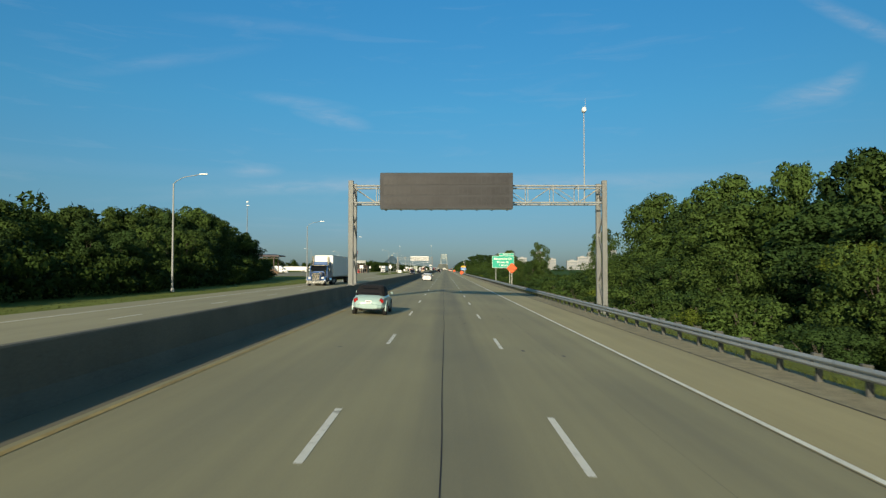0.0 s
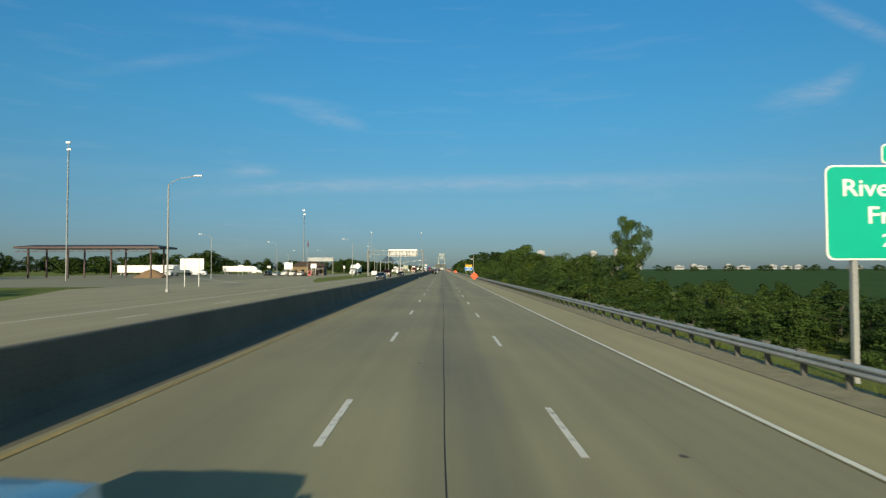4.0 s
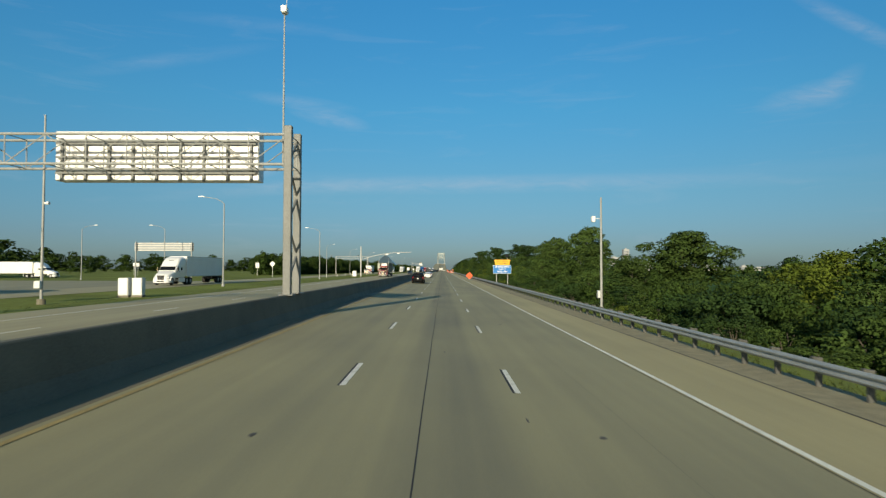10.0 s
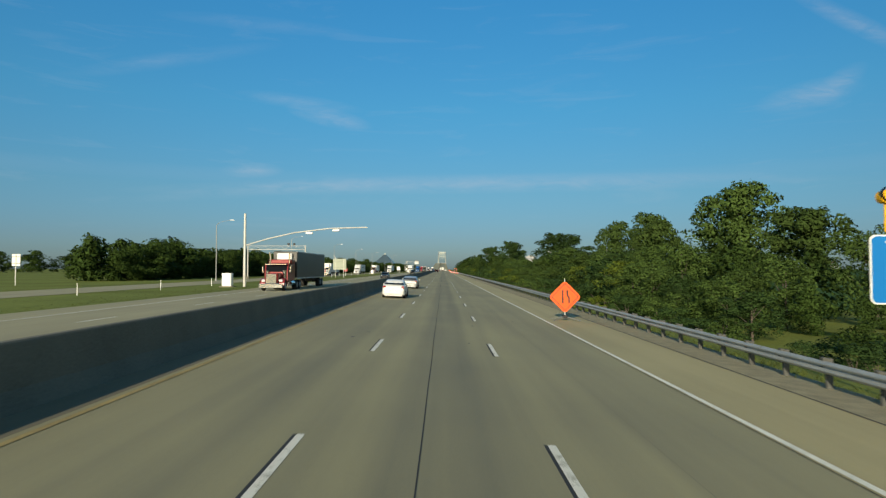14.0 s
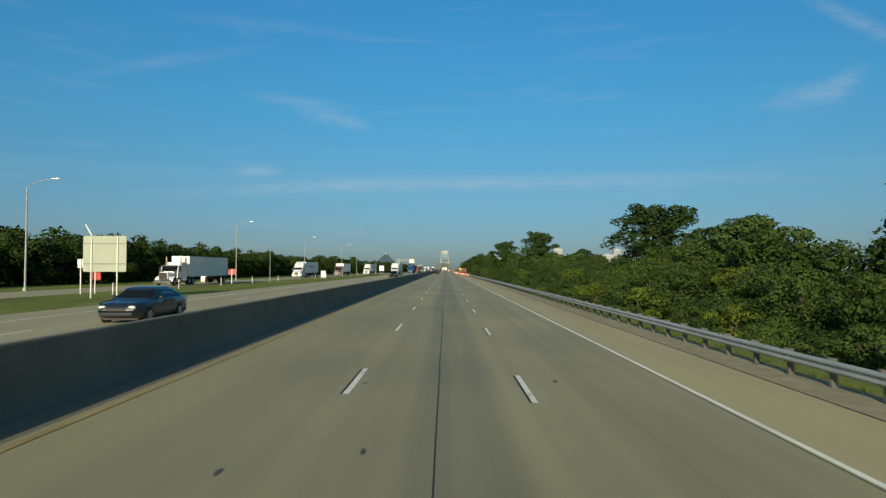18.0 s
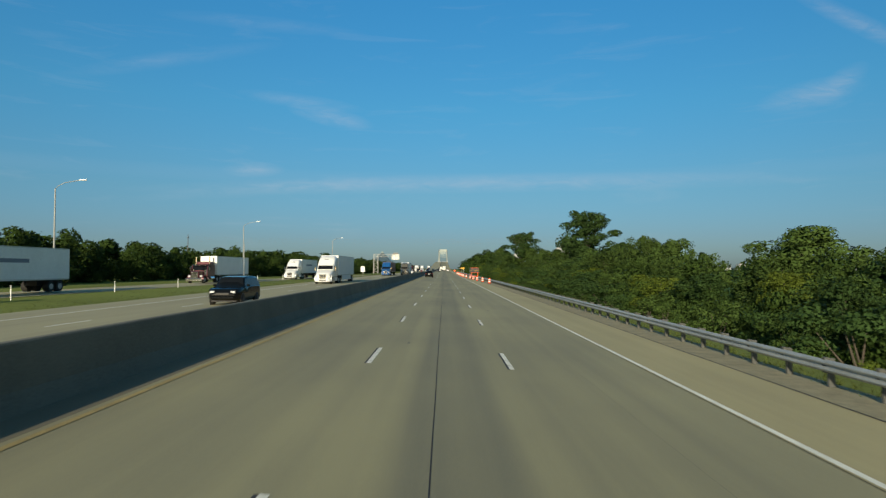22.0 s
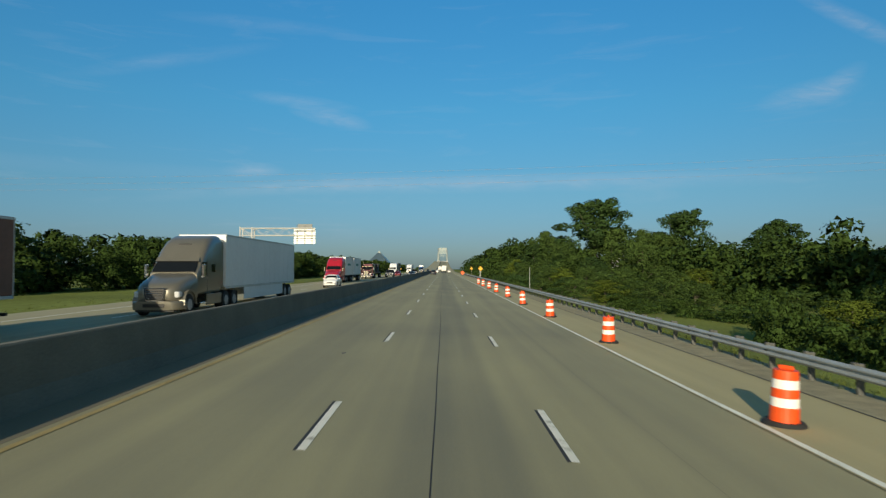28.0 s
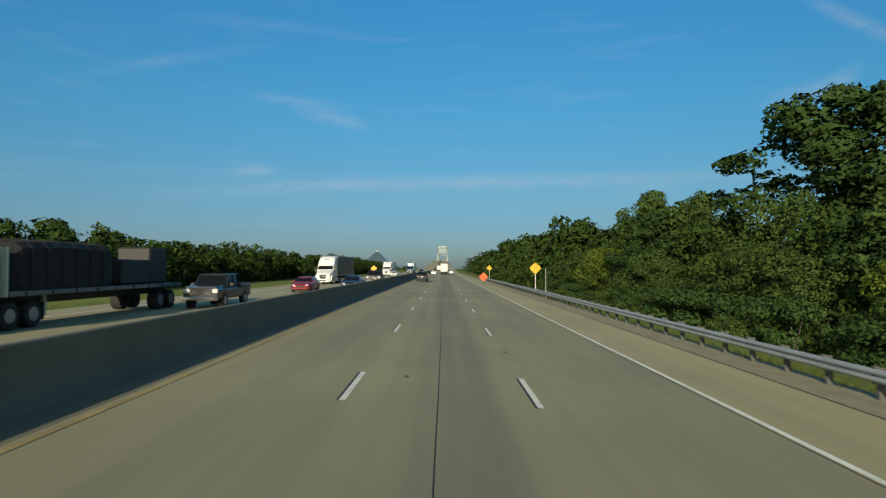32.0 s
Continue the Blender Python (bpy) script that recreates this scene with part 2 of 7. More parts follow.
GRAVEL = material("gravel_edge", (0.28, 0.25, 0.155), 0.95, vary=0.4, scale=2.0, fine=30, bump=0.8)
GRASS_GROUND = material("grass_ground", (0.165, 0.195, 0.050), 0.95, gloss=0.05, vary=0.45, scale=0.08, fine=3.0, bump=0.6)
FIELD = material("crop_field", (0.050, 0.095, 0.028), 0.95, gloss=0.03, vary=0.25, scale=0.02, fine=2.0, bump=0.6)
DIRT = material("bare_dirt", (0.25, 0.17, 0.10), 0.95, vary=0.3, scale=0.5, fine=8.0, bump=0.8)
WHITE_PAINT = material("white_road_paint", (0.80, 0.78, 0.68), 0.6, vary=0.28, scale=1.2, fine=22, bump=0.2)
YELLOW_PAINT = material("yellow_road_paint", (0.335, 0.262, 0.105), 0.8, vary=0.4, scale=0.8, fine=14, bump=0.2)
TAR = material("tar_seal", (0.028, 0.026, 0.025), 0.75, vary=0.4, scale=2, fine=20)
OIL = material("oil_spot", (0.075, 0.066, 0.052), 0.7, vary=0.5, scale=3, fine=20)
GALV = material("galvanised_steel", (0.56, 0.56, 0.54), 0.55, 0.3, vary=0.25, scale=1.2, fine=18, rand=0.15)
GALV_DULL = material("weathered_galvanised_steel", (0.185, 0.195, 0.195), 0.65, 0.25, vary=0.25, scale=0.8, fine=14)
POST_WOOD = material("weathered_post", (0.085, 0.088, 0.082), 0.85, vary=0.35, scale=2, fine=24, rand=0.3)
SIGN_GREEN = material("green_reflective_sheeting", (0.0, 0.39, 0.27), 0.4, vary=0.06, scale=1, fine=30)
SIGN_BLUE = material("blue_reflective_sheeting", (0.005, 0.17, 0.52), 0.4, vary=0.06, scale=1, fine=30)
SIGN_YELLOW = material("yellow_reflective_sheeting", (0.84, 0.44, 0.008), 0.4, vary=0.06, scale=1, fine=30)
SIGN_ORANGE = material("orange_roll_up_sheeting", (0.92, 0.105, 0.006), 0.45, vary=0.08, scale=1, fine=30)
SIGN_WHITE = material("white_reflective_sheeting", (0.80, 0.81, 0.80), 0.4, vary=0.05, scale=1, fine=30)
SIGN_RED = material("red_reflective_sheeting", (0.45, 0.02, 0.02), 0.4, vary=0.06, scale=1, fine=30)
SIGN_BACK = material("aluminium_sign_back", (0.62, 0.64, 0.64), 0.45, 0.35, vary=0.12, scale=0.8, fine=9)
BLACK = material("black_plastic", (0.015, 0.015, 0.016), 0.55, vary=0.3, scale=4, fine=30)
DMS_FACE = material("message_board_face", (0.052, 0.055, 0.062), 0.5, gloss=0.12, vary=0.3, scale=0.7, fine=12)
DMS_CASE = material("message_board_case", (0.70, 0.71, 0.72), 0.45, 0.2, vary=0.1, scale=0.5, fine=6)
BARREL_ORANGE = material("orange_barrel_plastic", (0.74, 0.08, 0.01), 0.45, vary=0.12, scale=2.5, fine=18, rand=0.1)
BARREL_WHITE = material("white_barrel_band", (0.82, 0.80, 0.76), 0.4, vary=0.1, scale=2.5, fine=18)
RUBBER = material("tyre_rubber", (0.018, 0.018, 0.018), 0.85, vary=0.3, scale=4, fine=30)
RIM = material("dull_alloy_rim", (0.32, 0.33, 0.34), 0.45, 0.6, vary=0.2, scale=3, fine=20)
CHROME = material("chrome", (0.75, 0.76, 0.78), 0.12, 1.0, vary=0.05)
GLASS = material("dark_vehicle_glass", (0.008, 0.010, 0.013), 0.08, vary=0.1, gloss=0.13)
LAMP_GLASS = material("headlamp_glass", (0.75, 0.77, 0.8), 0.15, 0.3, vary=0.05)
TAIL_RED = material("tail_lamp_red", (0.30, 0.010, 0.010), 0.2, vary=0.1, coat=0.5)
CHASSIS = material("chassis_black", (0.02, 0.02, 0.022), 0.6, vary=0.3)
TRAILER_WHITE = material("white_trailer_panel", (0.76, 0.77, 0.78), 0.4, vary=0.08, scale=0.5, fine=5)
TRAILER_DARK = material("dark_trailer_panel", (0.03, 0.033, 0.038), 0.35, vary=0.2, scale=0.5, fine=5)
BARK = material("tree_bark", (0.085, 0.072, 0.057), 0.95, vary=0.4, scale=2, fine=14, bump=0.8)
LEAF = material("leaf_green", (0.050, 0.085, 0.020), 0.75, gloss=0.1, vary=0.55, scale=0.35, fine=2.0, rand=0.5)
LEAF_DARK = material("leaf_deep_green", (0.031, 0.060, 0.0165), 0.75, gloss=0.1, vary=0.5, scale=0.35, fine=2.0, rand=0.5)
LEAF_YELLOW = material("leaf_yellow_green", (0.088, 0.122, 0.017), 0.75, gloss=0.1, vary=0.45, scale=0.4, fine=2.0, rand=0.3)
LEAF_WOOD = material("leaf_of_the_woods", (0.032, 0.058, 0.0120), 0.75, gloss=0.1, vary=0.55, scale=0.12, fine=0.8, island=0.3)
BRIDGE_STEEL = material("pale_green_bridge_steel", (0.33, 0.375, 0.36), 0.6, vary=0.08, scale=0.05, fine=1)
# aerial haze is mixed into the far stone's base colour
HAZE_STONE = material("pale_building_stone", (0.36, 0.37, 0.38), 0.8, vary=0.08, scale=0.05, fine=1, rand=0.3)
FAR_WINDOW = material("far_window_glass", (0.16, 0.19, 0.22), 0.3, vary=0.1)
# grey-blue of distance haze painted into the pyramid's colour
PYRAMID = material("pyramid_glass", (0.08, 0.125, 0.165), 0.3, 0.3, vary=0.06, scale=0.02, fine=0.3)
BRICK_TAN = material("tan_brick", (0.19, 0.145, 0.08), 0.85, vary=0.15, scale=0.6, fine=9)
ROOF_BROWN = material("brown_shingle_roof", (0.06, 0.042, 0.032), 0.9, vary=0.25, scale=1, fine=12)
MAROON = material("maroon_painted_steel", (0.05, 0.026, 0.023), 0.5, vary=0.2)


def worn_paint(name, color, under):
    """Road paint rubbed away in patches down to the concrete."""
    m = material(name, color, 0.65, vary=0.12, scale=1.2, fine=22, bump=0.2)
    nt = m.node_tree
    b = nt.nodes["Principled BSDF"]
    old = b.inputs["Base Color"].links[0].from_socket
    co, n, rng, mix = (nt.nodes.new(k) for k in ("ShaderNodeNewGeometry", "ShaderNodeTexNoise", "ShaderNodeMapRange", "ShaderNodeMix"))
    n.inputs["Scale"].default_value, n.inputs["Detail"].default_value, n.inputs["Roughness"].default_value = 3.2, 6.0, 0.7
    rng.inputs["From Min"].default_value, rng.inputs["From Max"].default_value = 0.54, 0.66
    rng.inputs["To Max"].default_value = 0.85
    mix.data_type = "RGBA"
    mix.inputs["B"].default_value = (*under, 1)
    nt.links.new(co.outputs["Position"], n.inputs["Vector"])
    nt.links.new(n.outputs["Fac"], rng.inputs["Value"])
    nt.links.new(rng.outputs["Result"], mix.inputs["Factor"])
    nt.links.new(old, mix.inputs["A"])
    nt.links.new(mix.outputs["Result"], b.inputs["Base Color"])
    return m


LANE_PAINT = worn_paint("worn_lane_paint", (0.78, 0.76, 0.66), (0.24, 0.22, 0.14))


def paint(name, color, metal=0.0, rough=0.32, coat=0.5, gloss=0.5):
    return material(name, color, rough, metal, vary=0.06, scale=1.0, fine=8.0, coat=coat, gloss=gloss)


# ---------------------------------------------------------------- mesh helpers
class Shape:
    """Collects the vertices and faces of one mesh."""

    def __init__(self):
        self.v, self.f = [], []

    def add(self, verts, faces):
        n = len(self.v)
        self.v += [tuple(p) for p in verts]
        self.f += [tuple(i + n for i in f) for f in faces]
        return self

    def box(self, x0, x1, y0, y1, z0, z1, c=0.0):
        """A box, with its edges cut off by c."""
        x0, x1, y0, y1, z0, z1 = min(x0, x1), max(x0, x1), min(y0, y1), max(y0, y1), min(z0, z1), max(z0, z1)
        if not c:
            return self.add([(x0, y0, z0), (x1, y0, z0), (x1, y1, z0), (x0, y1, z0), (x0, y0, z1), (x1, y0, z1), (x1, y1, z1), (x0, y1, z1)],
                            [(0, 3, 2, 1), (4, 5, 6, 7), (0, 1, 5, 4), (1, 2, 6, 5), (2, 3, 7, 6), (3, 0, 4, 7)])
        c = min(c, (x1 - x0) / 2.1, (y1 - y0) / 2.1, (z1 - z0) / 2.1)
        rings = []
        for z, s in ((z0, c), (z0 + c, 0), (z1 - c, 0), (z1, c)):
            a, b, d, e = x0 + s, x1 - s, y0 + s, y1 - s
            k = c
            rings.append([(a + k, d, z), (b - k, d, z), (b, d + k, z), (b, e - k, z), (b - k, e, z), (a + k, e, z), (a, e - k, z), (a, d + k, z)])
        return self.loft(rings)

    def loft(self, rings, caps=True, closed=True):
        n = len(rings[0])
        verts = [p for r in rings for p in r]
        faces = []
        for i in range(len(rings) - 1):
            for j in range(n if closed else n - 1):
                k = (j + 1) % n
                faces.append((i * n + j, i * n + k, (i + 1) * n + k, (i + 1) * n + j))
        if caps:
            faces.append(tuple(range(n - 1, -1, -1)))
            faces.append(tuple((len(rings) - 1) * n + j for j in range(n)))
        return self.add(verts, faces)

    def tube(self, p0, p1, r0, r1=None, n=8, caps=True):
        r1 = r0 if r1 is None else r1
        p0, p1 = Vector(p0), Vector(p1)
        d = (p1 - p0).normalized()
        u = d.orthogonal().normalized()
        w = d.cross(u)
        rings = [[p + (u * math.cos(2 * math.pi * i / n) + w * math.sin(2 * math.pi * i / n)) * r for i in range(n)] for p, r in ((p0, r0), (p1, r1))]
        return self.loft(rings, caps)

    def path(self, pts, r, n=6):
        """One unbroken tube along the points."""
        pts = [Vector(p) for p in pts]
        rings, u = [], None
        for i, p in enumerate(pts):
            d = (pts[min(i + 1, len(pts) - 1)] - pts[max(i - 1, 0)]).normalized()
            u = d.orthogonal().normalized() if u is None else (u - d * u.dot(d)).normalized()
            w = d.cross(u)
            rings.append([p + (u * math.cos(2 * math.pi * k / n) + w * math.sin(2 * math.pi * k / n)) * r for k in range(n)])
        return self.loft(rings)

    def beam(self, p0, p1, w, h):
        """A square bar from p0 to p1."""
        p0, p1 = Vector(p0), Vector(p1)
        d = (p1 - p0).normalized()
        u = d.cross(Vector((0, 0, 1)))
        u = Vector((1, 0, 0)) if u.length < 1e-3 else u.normalized()
        s = u.cross(d)
        return self.loft([[p - u * w / 2 - s * h / 2, p + u * w / 2 - s * h / 2, p + u * w / 2 + s * h / 2, p - u * w / 2 + s * h / 2] for p in (p0, p1)])

    def prism(self, outline, axis, a, b):
        """The outline (pairs) drawn out along axis from a to b."""
        put = {"x": lambda p, s: (s, p[0], p[1]), "y": lambda p, s: (p[0], s, p[1]), "z": lambda p, s: (p[0], p[1], s)}[axis]
        return self.loft([[put(p, s) for p in outline] for s in (a, b)])

    def wheel(self, x0, x1, y, z, r, n=20, edge=0.03):
        rings = [[(x, y + rr * math.cos(2 * math.pi * i / n), z + rr * math.sin(2 * math.pi * i / n)) for i in range(n)]
                 for x, rr in ((x0, r - edge), (x0 + edge, r), (x1 - edge, r), (x1, r - edge))]
        return self.loft(rings)

    def mesh(self, name, mat, smooth=False):
        me = bpy.data.meshes.new(name)
        me.from_pydata(self.v, [], self.f)
        me.materials.append(mat)
        bm = bmesh.new()
        bm.from_mesh(me)
        bmesh.ops.recalc_face_normals(bm, faces=bm.faces)
        bm.to_mesh(me)
        bm.free()
        if smooth:
            me.shade_smooth()
            me.set_sharp_from_angle(angle=radians(38))
        return me


def part(name, shape, mat, parent=None, label="", smooth=False, m=None):
    """Links a Shape or a ready mesh as one object under a thing or a part."""
    me = shape.mesh(name, mat, smooth) if isinstance(shape, Shape) else shape
    ob = new(name, me)
    ob.parent = parent
    if m is not None:
        ob.matrix_basis = m
    if label:
        ob["label"] = label
    return ob


def thing(name, label, category, m=None, group="", kind=""):
    ob = new(name)
    ob.empty_display_size = 0.3
    if m is not None:
        ob.matrix_basis = m
    return tagged(ob, label, category, group, kind)


def letters(text, size, mat, parent, x, y, z, name="lettering", depth=0.01, spin=0.0, width=0.0, align="CENTER"):
    """Words with the built-in font, standing upright and facing -y."""
    cu = bpy.data.curves.new(name, "FONT")
    cu.body, cu.size, cu.align_x, cu.align_y, cu.extrude, cu.offset = text, size, align, "CENTER", depth, size * 0.012
    ob = bpy.data.objects.new(name, cu)
    scene.collection.objects.link(ob)
    bpy.context.view_layer.update()
    me = bpy.data.meshes.new_from_object(ob.evaluated_get(bpy.context.evaluated_depsgraph_get()))
    bpy.data.objects.remove(ob)
    me.materials.clear()
    me.materials.append(mat)
    s = 1.0
    if width:
        xs = [v.co.x for v in me.vertices]
        s = width / max(0.01, max(xs) - min(xs))
    return part(name, me, mat, parent, m=Matrix.Translation((x, y, z)) @ Matrix.Rotation(radians(spin), 4, "Z") @ Matrix.Rotation(radians(90), 4, "X") @ Matrix.Diagonal((s, 1, 1, 1)))
# ---------------------------------------------------------------- the lie of the land
FALL = 0.044                      # our carriageway falls to its outer side
Y0, Y1 = -160.0, 4600.0           # the road's stretch
RISE = [(1350, 0.0), (1700, 4.0), (2300, 19.0), (2600, 22.0), (4600, 22.0)]   # the climb to the bridge


def up(y):
    return along(RISE, y)


def road_z(x):
    return -FALL * max(-6.4, min(x, 9.3)) if x > -6.7 else 0.28


def land_z(x, y=0.0):
    """Height of the natural ground."""
    table = [(-3000, 0.0), (-120, 0.0), (-60, 0.1), (-22, 0.2), (-7, 0.2), (9.3, -0.46), (10.6, -0.55), (13.5, -1.0), (23, -3.2), (60, -3.6), (3000, -3.6)]
    return along(table, x)


YS = [Y0, 0, 100, 200, 300, 400, 500, 600, 700, 800, 900, 1000, 1150, 1300, 1350, 1400, 1500, 1600, 1700, 1850, 2000, 2150, 2300, 2450, 2600]


def strip(name, xs, zs, mat, label, category, ys=YS, lift=0.0, thick=0.0):
    s = Shape()
    n = len(xs)
    for y in ys:
        s.v += [(x, y, z + up(y) + lift) for x, z in zip(xs, zs)]
    s.f += [(i * n + j, i * n + j + 1, (i + 1) * n + j + 1, (i + 1) * n + j) for i in range(len(ys) - 1) for j in range(n - 1)]
    ob = part(name, s, mat)
    return tagged(ob, label, category, kind="structure")


# ground: one sheet out to the horizon, with the field on the outer side
gx = [-4500, -1500, -500, -200, -120, -90, -60, -45, -34, -28, -22.2, -7, 9.25, 10.6, 13.5, 18, 23, 30, 60, 120, 300, 900, 2000, 4800]
gy = [-900, -400, -200, -100] + list(range(0, 1300, 50)) + [1300, 1500, 1800, 2200, 2800, 3500, 4900]
ground = Shape()
for y in gy:
    for x in gx:
        bumpy = 0.0 if -125 < x < 11 else 0.25 * noise.noise(Vector((x * 0.05, y * 0.03, 3)))
        ground.v.append((x, y, land_z(x) - 0.06 + bumpy))
ng = len(gx)
ground.f = [(i * ng + j, i * ng + j + 1, (i + 1) * ng + j + 1, (i + 1) * ng + j) for i in range(len(gy) - 1) for j in range(ng - 1)]
ground_ob = tagged(part("ground", ground, GRASS_GROUND, smooth=True), "mown and rough green grass land beside the motorway", "ground", kind="structure")
ground_ob.data.materials.append(FIELD)
for poly in ground_ob.data.polygons:
    if poly.center.x > 45:
        poly.material_index = 1

# our carriageway, its shoulder, and the other carriageway beyond the barrier
xs = [-6.3, -6.0, -5.604]
# darker concrete tones put the barrier's shade into this strip's colour
GUTTER = pavement("gutter_dirt", (0.20, 0.18, 0.12), (0.11, 0.10, 0.072), 0.0, 60.0, 0.0)
strip("gutter", xs, [road_z(x) for x in xs], GUTTER, "concrete gutter along the barrier foot, coloured darker for the barrier's shade", "gutter")
xs = [-5.6, -1.83, 0, 1.83, 5.5]
strip("road", xs, [road_z(x) for x in xs], CONCRETE_ROAD, "worn tan concrete motorway lanes with dark wheel stains", "road")
xs = [5.504, 7, 8.37]
strip("shoulder", xs, [road_z(x) - 0.004 for x in xs], SHOULDER, "light tan concrete hard shoulder beside the lanes", "road shoulder")
xs = [8.374, 9.0, 10.1]
strip("gravel_verge", xs, [road_z(x) - 0.03 for x in xs], GRAVEL, "brown gravel verge under the guardrail", "gravel verge")
strip("opposite_road", [-21.9, -18.7, -14, -9, -6.9], [0.20, 0.24, 0.27, 0.28, 0.28], CONCRETE_OPP, "pale concrete lanes of the opposite carriageway", "road")
# exit ramp and the yard of the weigh station
RAMP = [(140, -22.6, -21.95), (165, -32, -21.95), (195, -45, -22.0), (228, -45, -22.2), (250, -45, -27), (285, -45, -33), (330, -44, -34), (560, -45, -35), (700, -43, -34), (780, -38, -30), (850, -29, -22.2)]
ramp_s = Shape()
for y, a, b in RAMP:
    ramp_s.v += [(a, y, land_z(a) - 0.03), (b, y, land_z(b) - 0.03)]
ramp_s.f = [(2 * i, 2 * i + 1, 2 * i + 3, 2 * i + 2) for i in range(len(RAMP) - 1)]
tagged(part("ramp_road", ramp_s, CONCRETE_OPP), "concrete ramp of the weigh station beside grass", "road", kind="structure")
yard = Shape().add([(x, y, land_z(x) - 0.04) for x, y in ((-43.2, 205), (-43.2, 420), (-150, 430), (-150, 215), (-90, 205))], [(0, 1, 2, 3, 4)])
tagged(part("station_yard", yard, YARD_CONCRETE), "wide concrete yard of the weigh station", "yard", kind="structure")

# median barrier: sloped foot, narrow top
barrier_y = [y for y in YS if y <= 2600]
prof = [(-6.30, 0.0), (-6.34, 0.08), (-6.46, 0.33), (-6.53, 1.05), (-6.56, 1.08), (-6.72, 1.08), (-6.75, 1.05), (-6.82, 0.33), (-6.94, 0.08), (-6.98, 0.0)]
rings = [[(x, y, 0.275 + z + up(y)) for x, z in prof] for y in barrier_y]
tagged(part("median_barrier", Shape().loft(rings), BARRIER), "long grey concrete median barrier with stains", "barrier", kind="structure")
# road paint
def line(name, x, w, mat, label, y0=Y0, y1=1350.0, z=None, wob=0.0, step=6.0):
    s = Shape()
    n = int((y1 - y0) / step)
    for i in range(n + 1):
        y = y0 + (y1 - y0) * i / n
        o = wob * noise.noise(Vector((y * 0.021, x, 0))) + wob * 0.3 * noise.noise(Vector((y * 0.17, x, 4)))
        s.v += [(x - w / 2 + o, y, (road_z(x) if z is None else z) + 0.006), (x + w / 2 + o, y, (road_z(x) if z is None else z) + 0.006)]
    s.f = [(2 * i, 2 * i + 1, 2 * i + 3, 2 * i + 2) for i in range(n)]
    return tagged(part(name, s, mat), label, "road marking", kind="structure")


line("edge_line_yellow", -5.42, 0.13, YELLOW_PAINT, "faded yellow edge line beside the barrier")
line("edge_line_white", 5.65, 0.12, WHITE_PAINT, "white edge line along the hard shoulder")
line("edge_line_opposite", -18.6, 0.13, WHITE_PAINT, "white edge line of the opposite carriageway", z=0.245)
line("edge_line_opposite_inner", -7.55, 0.13, YELLOW_PAINT, "yellow inner edge line of the opposite carriageway", z=0.285)
slant = Shape().add([(-34.9, 227, land_z(-35) - 0.015), (-35.2, 227, land_z(-35) - 0.015), (-69.2, 294, land_z(-69) - 0.015), (-68.9, 294, land_z(-69) - 0.015)], [(0, 1, 2, 3)])
tagged(part("yard_line", slant, WHITE_PAINT), "white line across the yard entrance", "road marking", kind="structure")
line("centre_joint", -0.08, 0.017, TAR, "dark tarred joint between the concrete slabs", wob=0.09, step=1.2)
line("shoulder_joint", 5.52, 0.02, TAR, "dark joint along the shoulder", wob=0.01)
line("lane_joint", 3.4, 0.003, OIL, "fine crack along the outer lane", wob=0.12, step=2.0)
line("shoulder_edge_crack", 8.37, 0.05, TAR, "dark crumbled edge of the shoulder", wob=0.03, step=1.5)

DASH0, PITCH, DASH = 7.75, 12.192, 3.05
strip_me = Shape().add([(-0.026, 0, 0.001), (0.026, 0, -0.001), (0.026, DASH, -0.001), (-0.026, DASH, 0.001)], [(0, 1, 2, 3)]).mesh("contrast_strip", TAR)
for side, x in (("inner", -1.83), ("outer", 1.83)):
    z = road_z(x) + 0.006
    s = Shape()
    ys_ = [0, 0.06, 1.0, 2.0, 2.98, DASH]
    for i, y in enumerate(ys_):
        w = 0.055 if i in (0, 5) else 0.06
        s.v += [(-w, y, FALL * w), (w, y, -FALL * w)]
    s.f = [(2 * i, 2 * i + 1, 2 * i + 3, 2 * i + 2) for i in range(5)]
    me = s.mesh("lane_dash", LANE_PAINT)
    root = tagged(thing("lane_line_" + side, "row of white lane dashes on the concrete", "road marking"), kind="structure")
    for k in range(-8, 100):
        part("lane_dash", me, WHITE_PAINT, root, m=Matrix.Translation((x, DASH0 + PITCH * k, z)))
        if k > 20:
            part("contrast_strip", strip_me, TAR, root, m=Matrix.Translation((x - 0.088, DASH0 + PITCH * k, z)))
opp = tagged(thing("lane_line_opposite", "rows of white lane dashes on the opposite carriageway", "road marking"), kind="structure")
me = Shape().add([(-0.06, 0, 0), (0.06, 0, 0), (0.06, DASH, 0), (-0.06, DASH, 0)], [(0, 1, 2, 3)]).mesh("lane_dash", WHITE_PAINT)
for x in (-11.2, -14.9):
    for k in range(-2, 95):
        part("lane_dash", me, WHITE_PAINT, opp, m=Matrix.Translation((x, 3.0 + PITCH * k, 0.287 if x > -12 else 0.271)))

# tarred spots, scuffs and old studs on the lanes
rs = random.Random(5)
spots = Shape()
for k in range(170):
    y = rs.uniform(-10, 1000)
    x = rs.choice((-3.2, -2.6, -1.2, 0.3, 1.4, 2.6, 3.3)) + rs.uniform(-0.5, 0.5)
    a, b = rs.uniform(0.03, 0.10), rs.uniform(0.04, 0.2)
    ring = [(x + a * math.cos(t) * rs.uniform(0.35, 1.3), y + b * math.sin(t) * rs.uniform(0.6, 1.2)) for t in [2 * math.pi * i / 9 for i in range(9)]]
    spots.add([(px, py, road_z(px) + 0.005) for px, py in ring], [tuple(range(9))])
